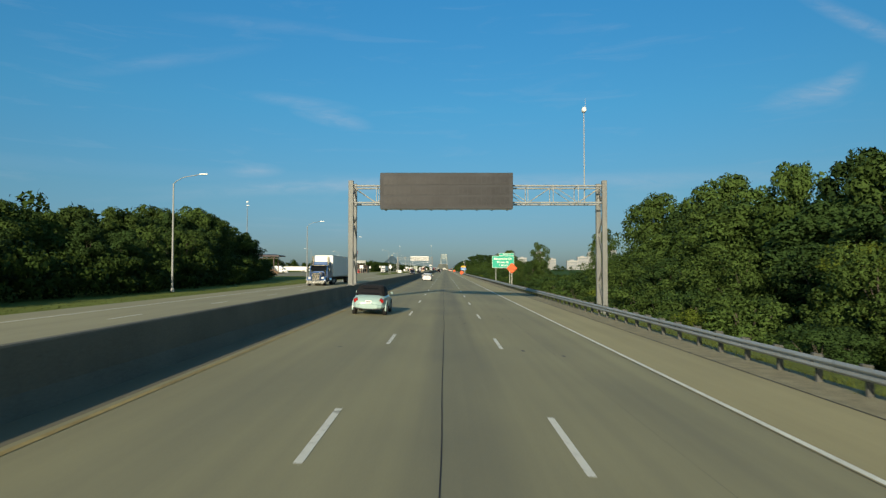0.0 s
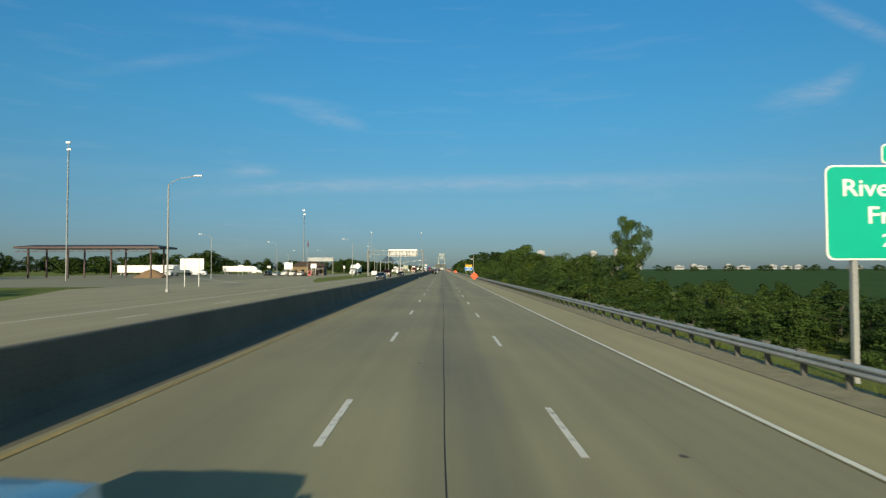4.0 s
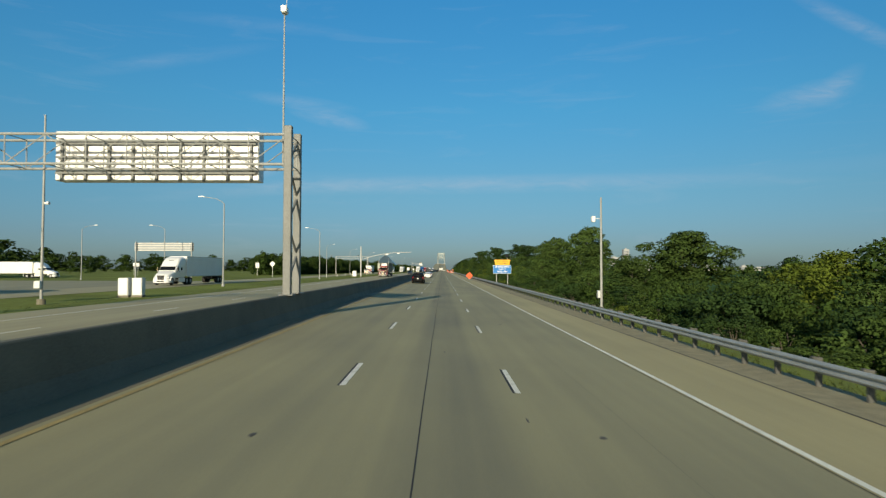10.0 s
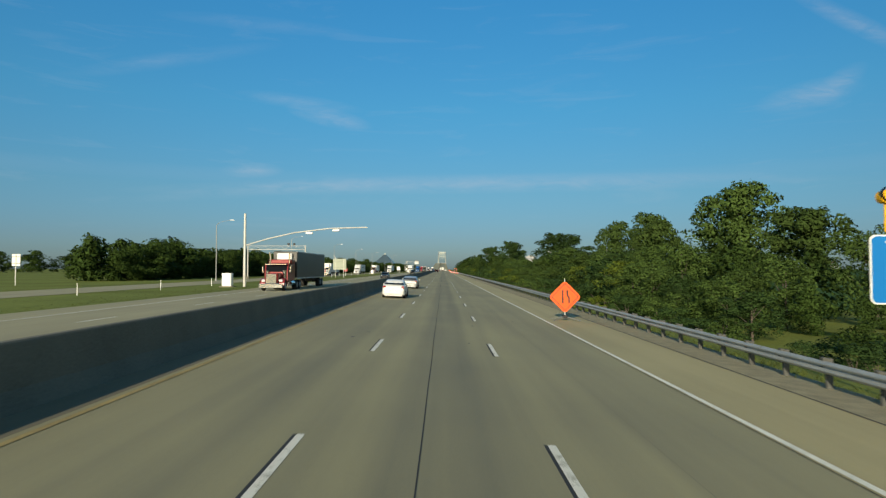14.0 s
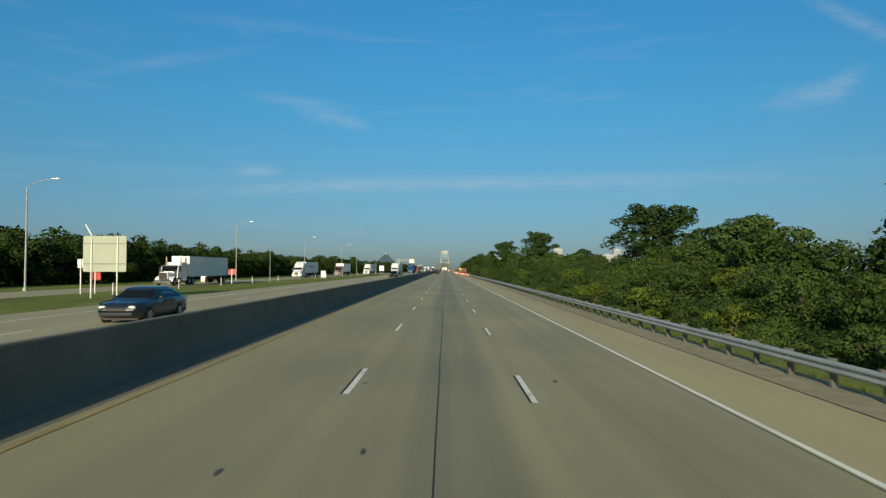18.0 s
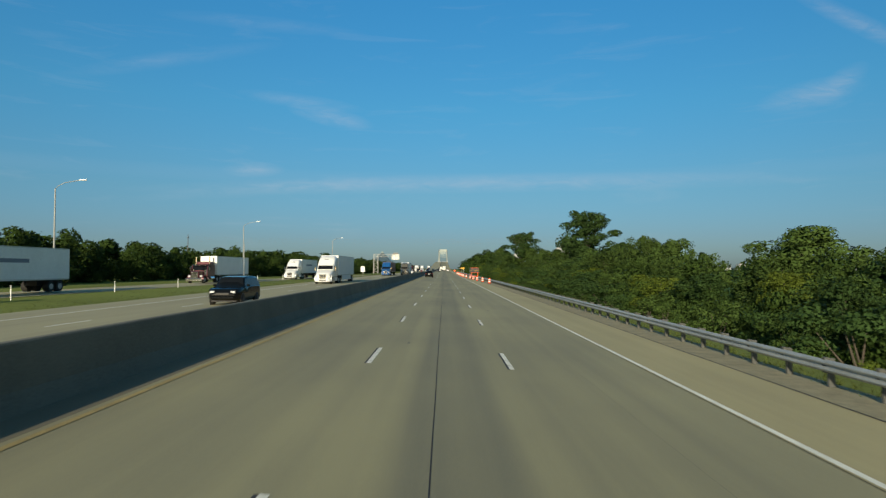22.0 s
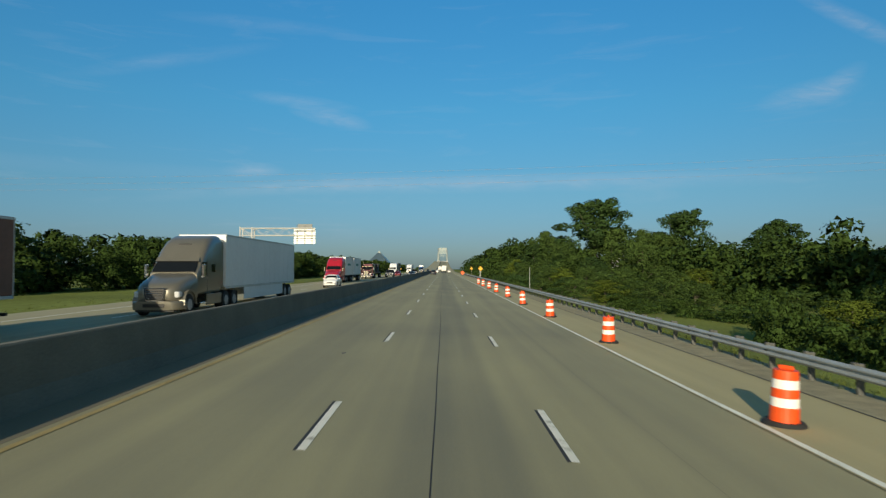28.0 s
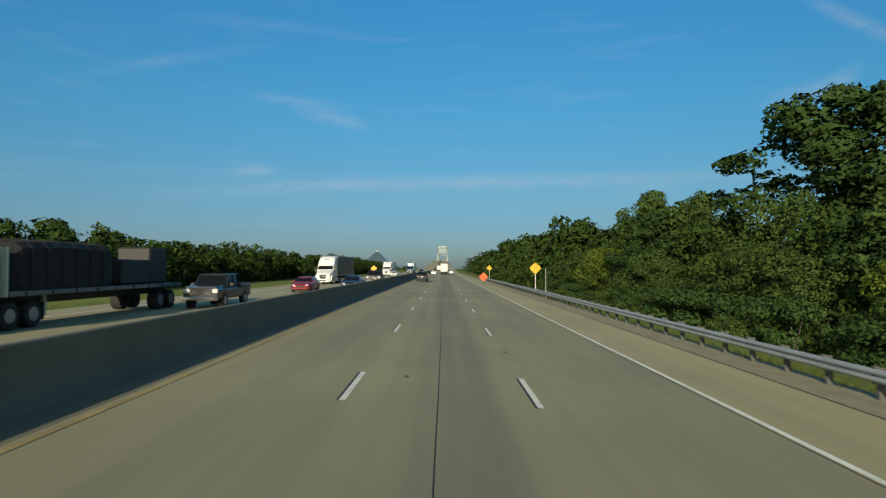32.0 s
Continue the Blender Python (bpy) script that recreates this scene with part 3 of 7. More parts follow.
tagged(part("road_spot", spots, OIL), "small dark tar spots and scuffs on the lanes", "stain", kind="stuff")

# guardrail in four runs, each with its posts, blocks and beam lengths
W = [(0.0, 0.31), (0.012, 0.30), (0.075, 0.255), (0.08, 0.235), (0.075, 0.215), (0.005, 0.165), (0.0, 0.155), (0.005, 0.145), (0.075, 0.095), (0.08, 0.075), (0.075, 0.055), (0.012, 0.01), (0.0, 0.0)]
RAILX, RAILZ = 9.55, road_z(9.3) - 0.03
beam = Shape()
beam.v = [(-d, y, 0.39 + z) for y in (0, 7.60) for d, z in W] + [(-d + 0.006, y, 0.39 + z) for y in (0, 7.60) for d, z in W]
nw = len(W)
beam.f = [(o + j, o + j + 1, o + nw + j + 1, o + nw + j) for o in (0, 2 * nw) for j in range(nw - 1)]
RAIL = material("dull_rail_steel", (0.36, 0.38, 0.375), 0.55, 0.3, vary=0.25, scale=1.2, fine=18, rand=0.2)
beam_me = beam.mesh("rail_beam", RAIL)
post = Shape().box(0.10, 0.26, -0.05, 0.05, -0.55, 0.735, 0.012)
post_me = post.mesh("post", POST_WOOD)
block_me = Shape().box(-0.005, 0.10, -0.07, 0.07, 0.38, 0.76, 0.01).mesh("block", POST_WOOD)
for run in range(5):
    ya = -30.48 + run * 228.6
    g = thing("guardrail", "galvanised steel guardrail on wooden posts with blocks", "guardrail", pose(RAILX, ya, RAILZ), group="guardrails along the shoulder")
    for k in range(30):
        part("rail_beam", beam_me, RAIL, g, m=Matrix.Translation((0, k * 7.62, 0)))
        for j in range(4):
            y = k * 7.62 + j * 1.905 + 0.95
            po = part("post", post_me, POST_WOOD, g, m=pose(rs.uniform(-0.012, 0.012), y, rs.uniform(-0.015, 0.015), rs.uniform(-1.2, 1.2), rs.uniform(-1.2, 1.2), 0))
            part("block", block_me, POST_WOOD, po)
GALV_MID = material("dulled_galvanised_steel", (0.32, 0.335, 0.335), 0.6, 0.25, vary=0.25, scale=1.0, fine=16)
# ---------------------------------------------------------------- gantries
def gantry(name, label, y, xl, xr, zl, zr, ztop, zlow, board, depth=1.75, facing=-1, poles=()):
    """A box truss between two braced pairs of columns, with a message board on one side. board: x0, x1, z0, z1."""
    g = thing(name, label, "gantry", pose(0, y, 0))
    for x, z in ((xl, zl), (xr, zr)):
        for s in (-1, 1):
            col = Shape().box(x - 0.17, x + 0.17, s * depth / 2 - 0.15, s * depth / 2 + 0.15, z, ztop + 0.35, 0.02)
            c = part("column", col, GALV_DULL, g)
            part("base_plate", Shape().box(x - 0.32, x + 0.32, s * depth / 2 - 0.3, s * depth / 2 + 0.3, z - 0.02, z + 0.04, 0.01), GALV_DULL, c)
        zs_ = np.linspace(z + 0.5, ztop, 6)
        for i in range(5):
            s = 1 if i % 2 else -1
            part("brace", Shape().tube((x, s * depth / 2, zs_[i]), (x, -s * depth / 2, zs_[i + 1]), 0.06, n=6), GALV_DULL, g)
    for s in (-1, 1):
        for z in (ztop, zlow):
            part("chord", Shape().tube((xl, s * depth * 0.42, z), (xr, s * depth * 0.42, z), 0.065), GALV_MID, g)
    n = max(6, int((xr - xl) / 1.75))
    web = [xl + (xr - xl) * i / n for i in range(n + 1)]
    for s in (-1, 1):
        for i, x in enumerate(web):
            part("upright", Shape().tube((x, s * depth * 0.42, zlow), (x, s * depth * 0.42, ztop), 0.03, n=6), GALV_MID, g)
            if i < n:
                a, b = (zlow, ztop) if i % 2 else (ztop, zlow)
                part("diagonal", Shape().tube((x, s * depth * 0.42, a), (web[i + 1], s * depth * 0.42, b), 0.026, n=6), GALV_MID, g)
    for i, x in enumerate(web):
        for z in (zlow, ztop):
            part("cross_tie", Shape().tube((x, -depth * 0.42, z), (x, depth * 0.42, z), 0.026, n=6), GALV_MID, g)
    if board:
        x0, x1, z0, z1 = board
        d0 = facing * (depth / 2 + 0.1)
        d1 = d0 + facing * 0.75
        b = part("message_board", Shape().box(x0, x1, d0, d1, z0, z1, 0.03), DMS_CASE, g, "large metal message board case")
        face = Shape().box(x0 + 0.005, x1 - 0.005, d1 + facing * 0.004, d1 + facing * 0.035, z0 + 0.005, z1 - 0.005, 0.01)
        f = part("display_face", face, DMS_FACE, b, "dark unlit display behind a ribbed cover")
        cols = Shape()
        rows_n, cols_n = 3, 27
        for r in range(rows_n):
            za, zb = z0 + 0.2 + (z1 - z0 - 0.4) * r / rows_n + 0.08, z0 + 0.2 + (z1 - z0 - 0.4) * (r + 1) / rows_n - 0.08
            for c in range(cols_n):
                xa = x0 + 0.25 + (x1 - x0 - 0.5) * c / cols_n
                cols.box(xa + 0.02, xa + (x1 - x0 - 0.5) / cols_n - 0.02, d1 + facing * 0.036, d1 + facing * 0.05, za, zb)
        part("light_module", cols, material("display_module", (0.036, 0.038, 0.044), 0.4, gloss=0.15, vary=0.35, scale=1.0, fine=4), b)
        # ribs and rails on the back of the case
        back_y = d0 - facing * 0.003
        nr = 9
        for i in range(nr):
            x = x0 + 0.35 + (x1 - x0 - 0.7) * i / (nr - 1)
            part("back_rib", Shape().box(x - 0.06, x + 0.06, back_y - facing * 0.12, back_y, z0 - 0.05, z1 - 0.35, 0.008), GALV_DULL, b)
        for z in (z0 + 0.35, z0 + 1.1, z0 + 1.75):
            part("back_rail", Shape().box(x0 + 0.1, x1 - 0.1, back_y - facing * 0.17, back_y - facing * 0.121, z - 0.05, z + 0.05, 0.008), GALV_DULL, b)
        for i in range(6):
            x = x0 + 0.8 + (x1 - x0 - 1.6) * i / 5
            part("vent_panel", Shape().box(x - 0.28, x + 0.28, back_y - facing * 0.03, back_y, z0 + 0.55, z0 + 0.95, 0.008), SIGN_BACK, b)
    for x, zt in poles:
        p = part("camera_pole", Shape().tube((x, 0.0, zlow), (x, 0.0, zt), 0.05, 0.032), GALV_MID, g)
        part("camera", Shape().box(x - 0.14, x + 0.14, -0.22, 0.22, zt - 0.25, zt + 0.1, 0.05), SIGN_WHITE, p, "white camera housing")
        part("aerial", Shape().tube((x + 0.1, 0, zt), (x + 0.1, 0, zt + 0.7), 0.015, n=5), GALV, p)
    return g


gantry("sign_gantry", "grey steel truss gantry with a dark message board over the lanes", 44.6, -6.64, 11.3, 1.34, -0.7, 8.4, 7.2, (-4.5, 4.75, 6.66, 9.18), poles=((10.1, 14.1),))
gantry("sign_gantry", "grey steel truss gantry with a white-backed board over opposite lanes", 328, -24.9, -6.64, 0.2, 1.34, 8.55, 7.2, (-18.2, -8.5, 6.68, 9.05), facing=1, poles=((-23.8, 14.7), (-7.1, 14.6)))
# light truss over the ramp with two cameras
tg = thing("ramp_gantry", "light grey truss frame over the weigh station ramp", "gantry", pose(0, 555, 0))
for x in (-43.5, -30.6):
    c = part("column", Shape().tube((x, 0, 0.7), (x, 0, 7.7), 0.14, 0.12), GALV, tg)
    part("footing", Shape().tube((x, 0, 0.0), (x, 0, 0.75), 0.42, 0.40, 14), BARRIER, c, "round concrete footing")
for z in (7.6, 6.75):
    part("chord", Shape().tube((-43.5, 0, z), (-30.6, 0, z), 0.06), GALV, tg)
for i in range(14):
    xa = -43.5 + i * 12.9 / 14
    part("web_bar", Shape().tube((xa, 0, 6.75 if i % 2 else 7.6), (xa + 12.9 / 14, 0, 7.6 if i % 2 else 6.75), 0.03, n=5), GALV, tg)
for x in (-34.4, -33.1):
    part("ramp_camera", Shape().box(x - 0.2, x + 0.2, -0.25, 0.25, 7.75, 8.2, 0.04), BLACK, tg)
# sign frame on lattice legs
lg = thing("lattice_sign_gantry", "galvanised lattice gantry with a white-backed sign", "gantry", pose(0, 922.5, 0))
for x in (-30.7, -28.9):
    for s in (-0.6, 0.6):
        part("leg", Shape().tube((x, s, 0.1), (x, s, 8.75), 0.10), GALV, lg)
zs = np.linspace(0.4, 8.6, 8)
for i in range(7):
    for s in (-0.6, 0.6):
        a, b = (-30.7, -28.9) if i % 2 else (-28.9, -30.7)
        part("lacing", Shape().tube((a, s, zs[i]), (b, s, zs[i + 1]), 0.035, n=6), GALV, lg)
for z in (7.5, 8.6):
    for s in (-0.6, 0.6):
        part("chord", Shape().tube((-30.7, s, z), (-19.6, s, z), 0.065), GALV, lg)
for i in range(10):
    xa = -30.7 + i * 1.11
    for s in (-0.6, 0.6):
        part("lacing", Shape().tube((xa, s, 7.5 if i % 2 else 8.6), (xa + 1.11, s, 8.6 if i % 2 else 7.5), 0.03, n=6), GALV, lg)
sb = part("sign_panel", Shape().box(-22.9, -19.6, 0.75, 0.80, 6.3, 8.7, 0.01), SIGN_BACK, lg)
part("exit_tab", Shape().box(-22.3, -20.1, 0.75, 0.80, 8.72, 9.3, 0.01), GALV_DULL, sb)
for x in (-22.4, -21.2, -20.1):
    part("panel_rib", Shape().box(x - 0.05, x + 0.05, 0.66, 0.747, 6.1, 9.2, 0.01), GALV_DULL, sb)
for z in (6.75, 7.5, 8.3):
    part("panel_rail", Shape().box(-22.8, -19.7, 0.70, 0.748, z - 0.04, z + 0.04, 0.005), GALV_DULL, sb)


# ---------------------------------------------------------------- signs
def plate(x0, x1, z0, z1, y=0.0, t=0.03, r=0.12):
    """A sheet with rounded corners, facing -y."""
    pts = []
    for cx, cz, a0 in ((x1 - r, z1 - r, 0), (x0 + r, z1 - r, 90), (x0 + r, z0 + r, 180), (x1 - r, z0 + r, 270)):
        pts += [(cx + r * math.cos(radians(a0 + k * 30)), cz + r * math.sin(radians(a0 + k * 30))) for k in range(4)]
    return Shape().prism(pts, "y", y, y + t)


def posts(parent, xs_, y, bottom, top, w=0.13):
    for x, b in zip(xs_, bottom):
        part("post", Shape().box(x - w / 2, x + w / 2, y, y + w, b - 0.3, top, 0.012), GALV_MID, parent)


gs = thing("exit_sign", "green motorway exit sign with white lettering on two posts", "road sign", pose(0, 138.4, 0))
posts(gs, (11.45, 14.55), 0.08, (land_z(11.45), land_z(14.55)), 5.2, 0.16)
p_ = part("border", plate(10.6, 15.5, 2.72, 5.38, 0.0, 0.03, 0.2), SIGN_WHITE, gs)
p_ = part("panel", plate(10.65, 15.45, 2.77, 5.33, -0.012, 0.01, 0.18), SIGN_GREEN, gs)
part("border", plate(12.2, 15.5, 5.42, 5.98, 0.0, 0.03, 0.12), SIGN_WHITE, gs)
part("tab_panel", plate(12.24, 15.46, 5.46, 5.94, -0.012, 0.01, 0.1), SIGN_GREEN, gs)
for text, size, x, z, w in (("EXIT 1", 0.42, 13.85, 5.7, 1.5), ("Riverside Dr", 0.68, 13.05, 4.72, 4.0), ("Front St", 0.68, 13.05, 3.95, 2.6), ("2 MILES", 0.5, 13.1, 3.25, 1.9)):
    letters(text, size, SIGN_WHITE, gs, x, -0.016, z, width=w)

bs = thing("traffic_info_sign", "blue traffic information sign under a yellow flashing message panel", "road sign", pose(-0.45, 432.0, 0))
posts(bs, (12.35, 14.75), 0.08, (land_z(12.35), land_z(14.75)), 4.5, 0.16)
part("border", plate(11.6, 15.5, 1.6, 3.38, 0.0, 0.03, 0.15), SIGN_WHITE, bs)
part("panel", plate(11.64, 15.46, 1.64, 3.34, -0.012, 0.01, 0.13), SIGN_BLUE, bs)
part("message_panel", plate(12.0, 15.15, 3.44, 4.55, 0.0, 0.03, 0.06), SIGN_YELLOW, bs, "yellow panel with black lettering")
for text, size, z, w in (("TRAFFIC INFO", 0.5, 3.02, 3.1), ("TUNE TO", 0.42, 2.5, 1.6), ("1660 AM", 0.5, 1.98, 2.1)):
    letters(text, size, SIGN_WHITE, bs, 13.55, -0.016, z, width=w)
for text, size, z, w in (("URGENT MESSAGE", 0.36, 4.22, 2.6), ("WHEN FLASHING", 0.36, 3.76, 2.4)):
    letters(text, size, BLACK, bs, 13.57, -0.004, z, width=w)
for x in (12.0, 15.2):
    be = part("beacon", Shape().tube((x, -0.12, 4.35), (x, 0.1, 4.35), 0.17, n=14), SIGN_YELLOW, bs, "yellow flashing beacon, off")
    part("visor", Shape().tube((x, -0.24, 4.42), (x, -0.12, 4.42), 0.19, n=14, caps=False), BLACK, be)
part("arm", Shape().tube((14.75, 0.14, 4.5), (14.55, 0.14, 5.35), 0.05), GALV, bs)
part("solar_panel", Shape().prism([(-0.5, 5.15), (0.4, 5.75), (0.42, 5.71), (-0.48, 5.11)], "x", 14.2, 14.9), BLACK, bs)


def diamond(label, x, y, zc, half, color, stand, symbol=""):
    """A diamond sign on a post or on a spring stand. half: half its diagonal."""
    g = thing("warning_sign", label, "road sign", pose(x, y, 0), group="warning signs beside the road")
    r = half
    pts = []
    for k in range(4):
        a = radians(90 * k)
        for d in (-8, 0, 8):
            pts.append((r * (0.955 if d == 0 else 0.93) * math.cos(a + radians(d)) , zc + r * (0.955 if d == 0 else 0.93) * math.sin(a + radians(d))))
    pts = [(px * 1.03, zc + (pz - zc) * 1.03) for px, pz in pts]
    part("panel", Shape().prism(pts, "y", 0, 0.02), color, g)
    frame_ = Shape()
    for k in range(4):
        a, b = radians(90 * k), radians(90 * k + 90)
        q = r * 0.88
        frame_.beam((q * math.cos(a), -0.006, zc + q * math.sin(a)), (q * math.cos(b), -0.006, zc + q * math.sin(b)), 0.006, 0.03)
    part("border", frame_, BLACK, g)
    sym = Shape()
    if isinstance(symbol, tuple):
        for text, k in zip(symbol, (0.5, 0.17, -0.13, -0.43)):
            letters(text, 0.33 * r, BLACK, g, 0, -0.014, zc + k * r, depth=0.004, width=0.0 if len(text) == 1 else r * 0.098 * len(text))
    elif symbol == "merge":
        sym.prism([(-0.20 * r, zc - 0.42 * r), (-0.10 * r, zc - 0.42 * r), (-0.10 * r, zc + 0.45 * r), (-0.20 * r, zc + 0.45 * r)], "y", -0.012, -0.004)
        sym.prism([(0.22 * r, zc - 0.42 * r), (0.32 * r, zc - 0.42 * r), (0.32 * r, zc - 0.05 * r), (0.20 * r, zc + 0.15 * r), (0.20 * r, zc + 0.45 * r), (0.10 * r, zc + 0.45 * r), (0.10 * r, zc + 0.12 * r), (0.22 * r, zc - 0.08 * r)], "y", -0.012, -0.004)
    else:
        for i, words in enumerate(((-0.34, -0.04, 0.34), (-0.5, -0.1, 0.12, 0.5), (-0.4, 0.05, 0.4))):
            for xa, xb in zip(words[:-1], words[1:]):
                sym.box((xa + 0.03) * r, (xb - 0.03) * r, -0.012, -0.004, zc + (0.22 - 0.24 * i) * r - 0.035 * r, zc + (0.22 - 0.24 * i) * r + 0.035 * r)
    if sym.v:
        part("legend", sym, BLACK, g)
    base = road_z(x) if x < 9.3 else land_z(x)
    if stand:
        part("mast", Shape().box(-0.03, 0.03, 0.03, 0.08, base + 0.2, zc + r * 0.8, 0.005), GALV, g)
        part("spring_base", Shape().box(-0.12, 0.12, -0.08, 0.2, base + 0.12, base + 0.3, 0.02), BLACK, g)
        for sx in (-1, 1):
            for sy in (-1, 1):
                part("leg", Shape().beam((sx * 0.08, 0.05 + sy * 0.08, base + 0.2), (sx * 0.75, 0.05 + sy * 0.6, base + 0.02), 0.03, 0.03), GALV_DULL, g)
        part("mast_tip", Shape().tube((0, 0.05, zc + r * 0.8), (0, 0.05, zc + r * 1.22), 0.018, 0.014, 6), SIGN_WHITE, g)
    else:
        part("post", Shape().box(-0.05, 0.05, 0.022, 0.10, base - 0.3, zc + r * 0.6, 0.01), GALV, g)
    return g


diamond("orange roadworks diamond sign on a post behind the guardrail", 11.6, 107, 2.62, 0.86, SIGN_ORANGE, False)
diamond("orange roadworks diamond sign with black lettering on a spring stand", 7.28, 264.7, 0.82, 0.88, SIGN_ORANGE, True, ("2", "RIGHT LANE", "CLOSED", "1500 FT"))
diamond("orange lane-ends diamond sign on a spring stand on the shoulder", 6.9, 450, 0.97, 0.83, SIGN_ORANGE, True, "merge")
diamond("orange roadworks diamond sign on a spring stand on the shoulder", 7.1, 1057, 0.9, 0.75, SIGN_ORANGE, True)
for x, y, z in ((12.0, 1028, 2.45), (13.6, 1131, 2.5)):
    diamond("yellow merging-lane diamond sign on a post behind the guardrail", x, y, z, 0.74, SIGN_YELLOW, False, "merge")
diamond("yellow diamond sign on a post beside the opposite carriageway", -22.8, 1150, 2.4, 1.0, SIGN_YELLOW, False)
diamond("grey back of a diamond sign between the ramps", -50.8, 486, 4.0, 0.78, SIGN_BACK, False)
diamond("grey back of a diamond sign between the ramps", -69, 555, 3.5, 0.7, SIGN_BACK, False)


def board_sign(label, x, y, w, h, zc, mat=SIGN_BACK, legs=2, arm=False):
    g = thing("sign_board", label, "road sign", pose(x, y, 0), group="sign boards beside the opposite carriageway")
    base = land_z(x)
    part("panel", plate(-w / 2, w / 2, zc - h / 2, zc + h / 2, 0, 0.03, 0.08), mat, g)
    for k in range(legs):
        px = 0 if legs == 1 else (-w * 0.3 + k * w * 0.6 / (legs - 1))
        part("post", Shape().box(px - 0.05, px + 0.05, -0.08, -0.002, base - 0.1, zc + h * 0.45, 0.01), GALV, g)
    for k in (-0.28, 0.28):
        part("stiffener", Shape().box(-w * 0.48, w * 0.48, -0.045, -0.001, zc + k * h - 0.03, zc + k * h + 0.03, 0.005), GALV_DULL, g)
    if arm:
        part("solar_arm", Shape().tube((-w * 0.3, 0, zc + h / 2), (-w * 0.45, 0, zc + h / 2 + 0.9), 0.07), GALV, g)
    return g


board_sign("white sign board seen from the back beside the weigh station", -46, 341.8, 2.0, 1.5, 3.6)
diamond("pale back of a large diamond sign beside the ramp", -29.6, 337, 3.55, 1.05, SIGN_BACK, False)
board_sign("white sign board in the weigh station yard", -53.5, 336, 2.8, 2.3, 3.6)
board_sign("white sign board at the edge of the yard", -74, 348, 2.2, 1.5, 3.1)
board_sign("white sign board on the grass beside the yard", -34, 205, 3.2, 1.5, 3.2)
board_sign("pale green-tinted sign board on two posts with a solar arm", -27.4, 582, 3.5, 2.9, 3.7, material("pale_green_sheet", (0.33, 0.37, 0.30), 0.6, vary=0.12, scale=1.0, fine=12), legs=2, arm=True)
board_sign("small red and white sign beside the ramp", -33.5, 590, 1.7, 0.8, 3.0, SIGN_WHITE)
board_sign("red sign beside the ramp", -33.5, 591.5, 1.0, 1.0, 1.9, SIGN_RED, 1)
board_sign("red sign on the grass beside the ramp", -33, 628, 1.2, 0.9, 2.0, SIGN_RED, 1)
board_sign("white sign board on two posts beside the opposite lanes", -26.5, 790, 1.9, 2.1, 2.7)
board_sign("small white sign board beside the opposite lanes", -24.5, 838, 1.2, 1.6, 2.2, legs=1)


# ---------------------------------------------------------------- lamps, poles, wires
def street_lamp(x, y, h=11.8, reach=3.0):
    g = thing("street_lamp", "tall grey steel street lamp with a curved arm", "street lamp", pose(x, y, land_z(x)), group="street lamps")
    part("pole", Shape().tube((0, 0, 0), (0, 0, h - 0.9), 0.11, 0.07, 10), GALV_MID, g, smooth=True)
    part("base", Shape().tube((0, 0, 0), (0, 0, 0.35), 0.22, 0.2, 10), GALV_MID, g)
    pts = [(0, 0, h - 0.95), (0.35, 0, h - 0.6), (1.1, 0, h - 0.25), (reach - 0.4, 0, h)]
    part("arm", Shape().path(pts, 0.04), GALV_MID, g)
    hd = Shape().loft([[(reach - 0.4 + a, s * w, h + 0.02 + t) for s, t in ((-1, -0.05), (1, -0.05), (0.7, 0.08), (-0.7, 0.08))] for a, w in ((0, 0.06), (0.2, 0.15), (0.6, 0.17), (0.8, 0.08))])
    part("lamp_head", hd, SIGN_WHITE, g, "pale lamp head, unlit")
    return g


first = street_lamp(-27.3, 62)
for x, y in ((-27.6, 4), (-27.6, 124), (-28, 184), (-44, 537), (-44, 597), (-42, 656.5), (-42, 717), (-41, 777), (-35, 845), (-78, 434)):
    copy_thing(first, pose(x, y, land_z(x)))
for x, y in ((-28.7, 318), (-28.5, 381), (-28.0, 442.5), (-57.5, 336), (-62, 287), (-60, 434)):
    copy_thing(first, pose(x, y, land_z(x), 0, 0, 180))


def pole(name, label, x, y, h, r=0.09, box=False, cat="pole", lattice=False):
    g = thing(name, label, cat, pose(x, y, land_z(x)))
    part("shaft", Shape().tube((0, 0, -0.2), (0, 0, h), r, r * 0.6, 10), GALV_MID, g, smooth=True)
    if box:
        part("bracket", Shape().beam((0, 0, h * 0.82), (-0.45, 0, h * 0.82), 0.04, 0.04), GALV, g)
        part("camera", Shape().box(-0.65, -0.4, -0.15, 0.15, h * 0.79, h * 0.84, 0.03), SIGN_WHITE, g)
        part("cabinet", Shape().box(-0.28, -0.09, -0.15, 0.15, 1.2, 1.7, 0.02), SIGN_BACK, g)
    if lattice:
        part("lamp_cluster", Shape().box(-0.5, 0.5, -0.2, 0.2, h - 0.5, h, 0.05).box(-0.25, 0.75, -0.2, 0.2, h - 2.0, h - 1.6, 0.05), SIGN_WHITE, g)
        part("cable", Shape().path([(0.1, 0.12, 0), (0.2, 0.12, h * 0.3), (0.12, 0.12, h * 0.6), (0.22, 0.12, h * 0.95)], 0.04, 5), BLACK, g)
    return g


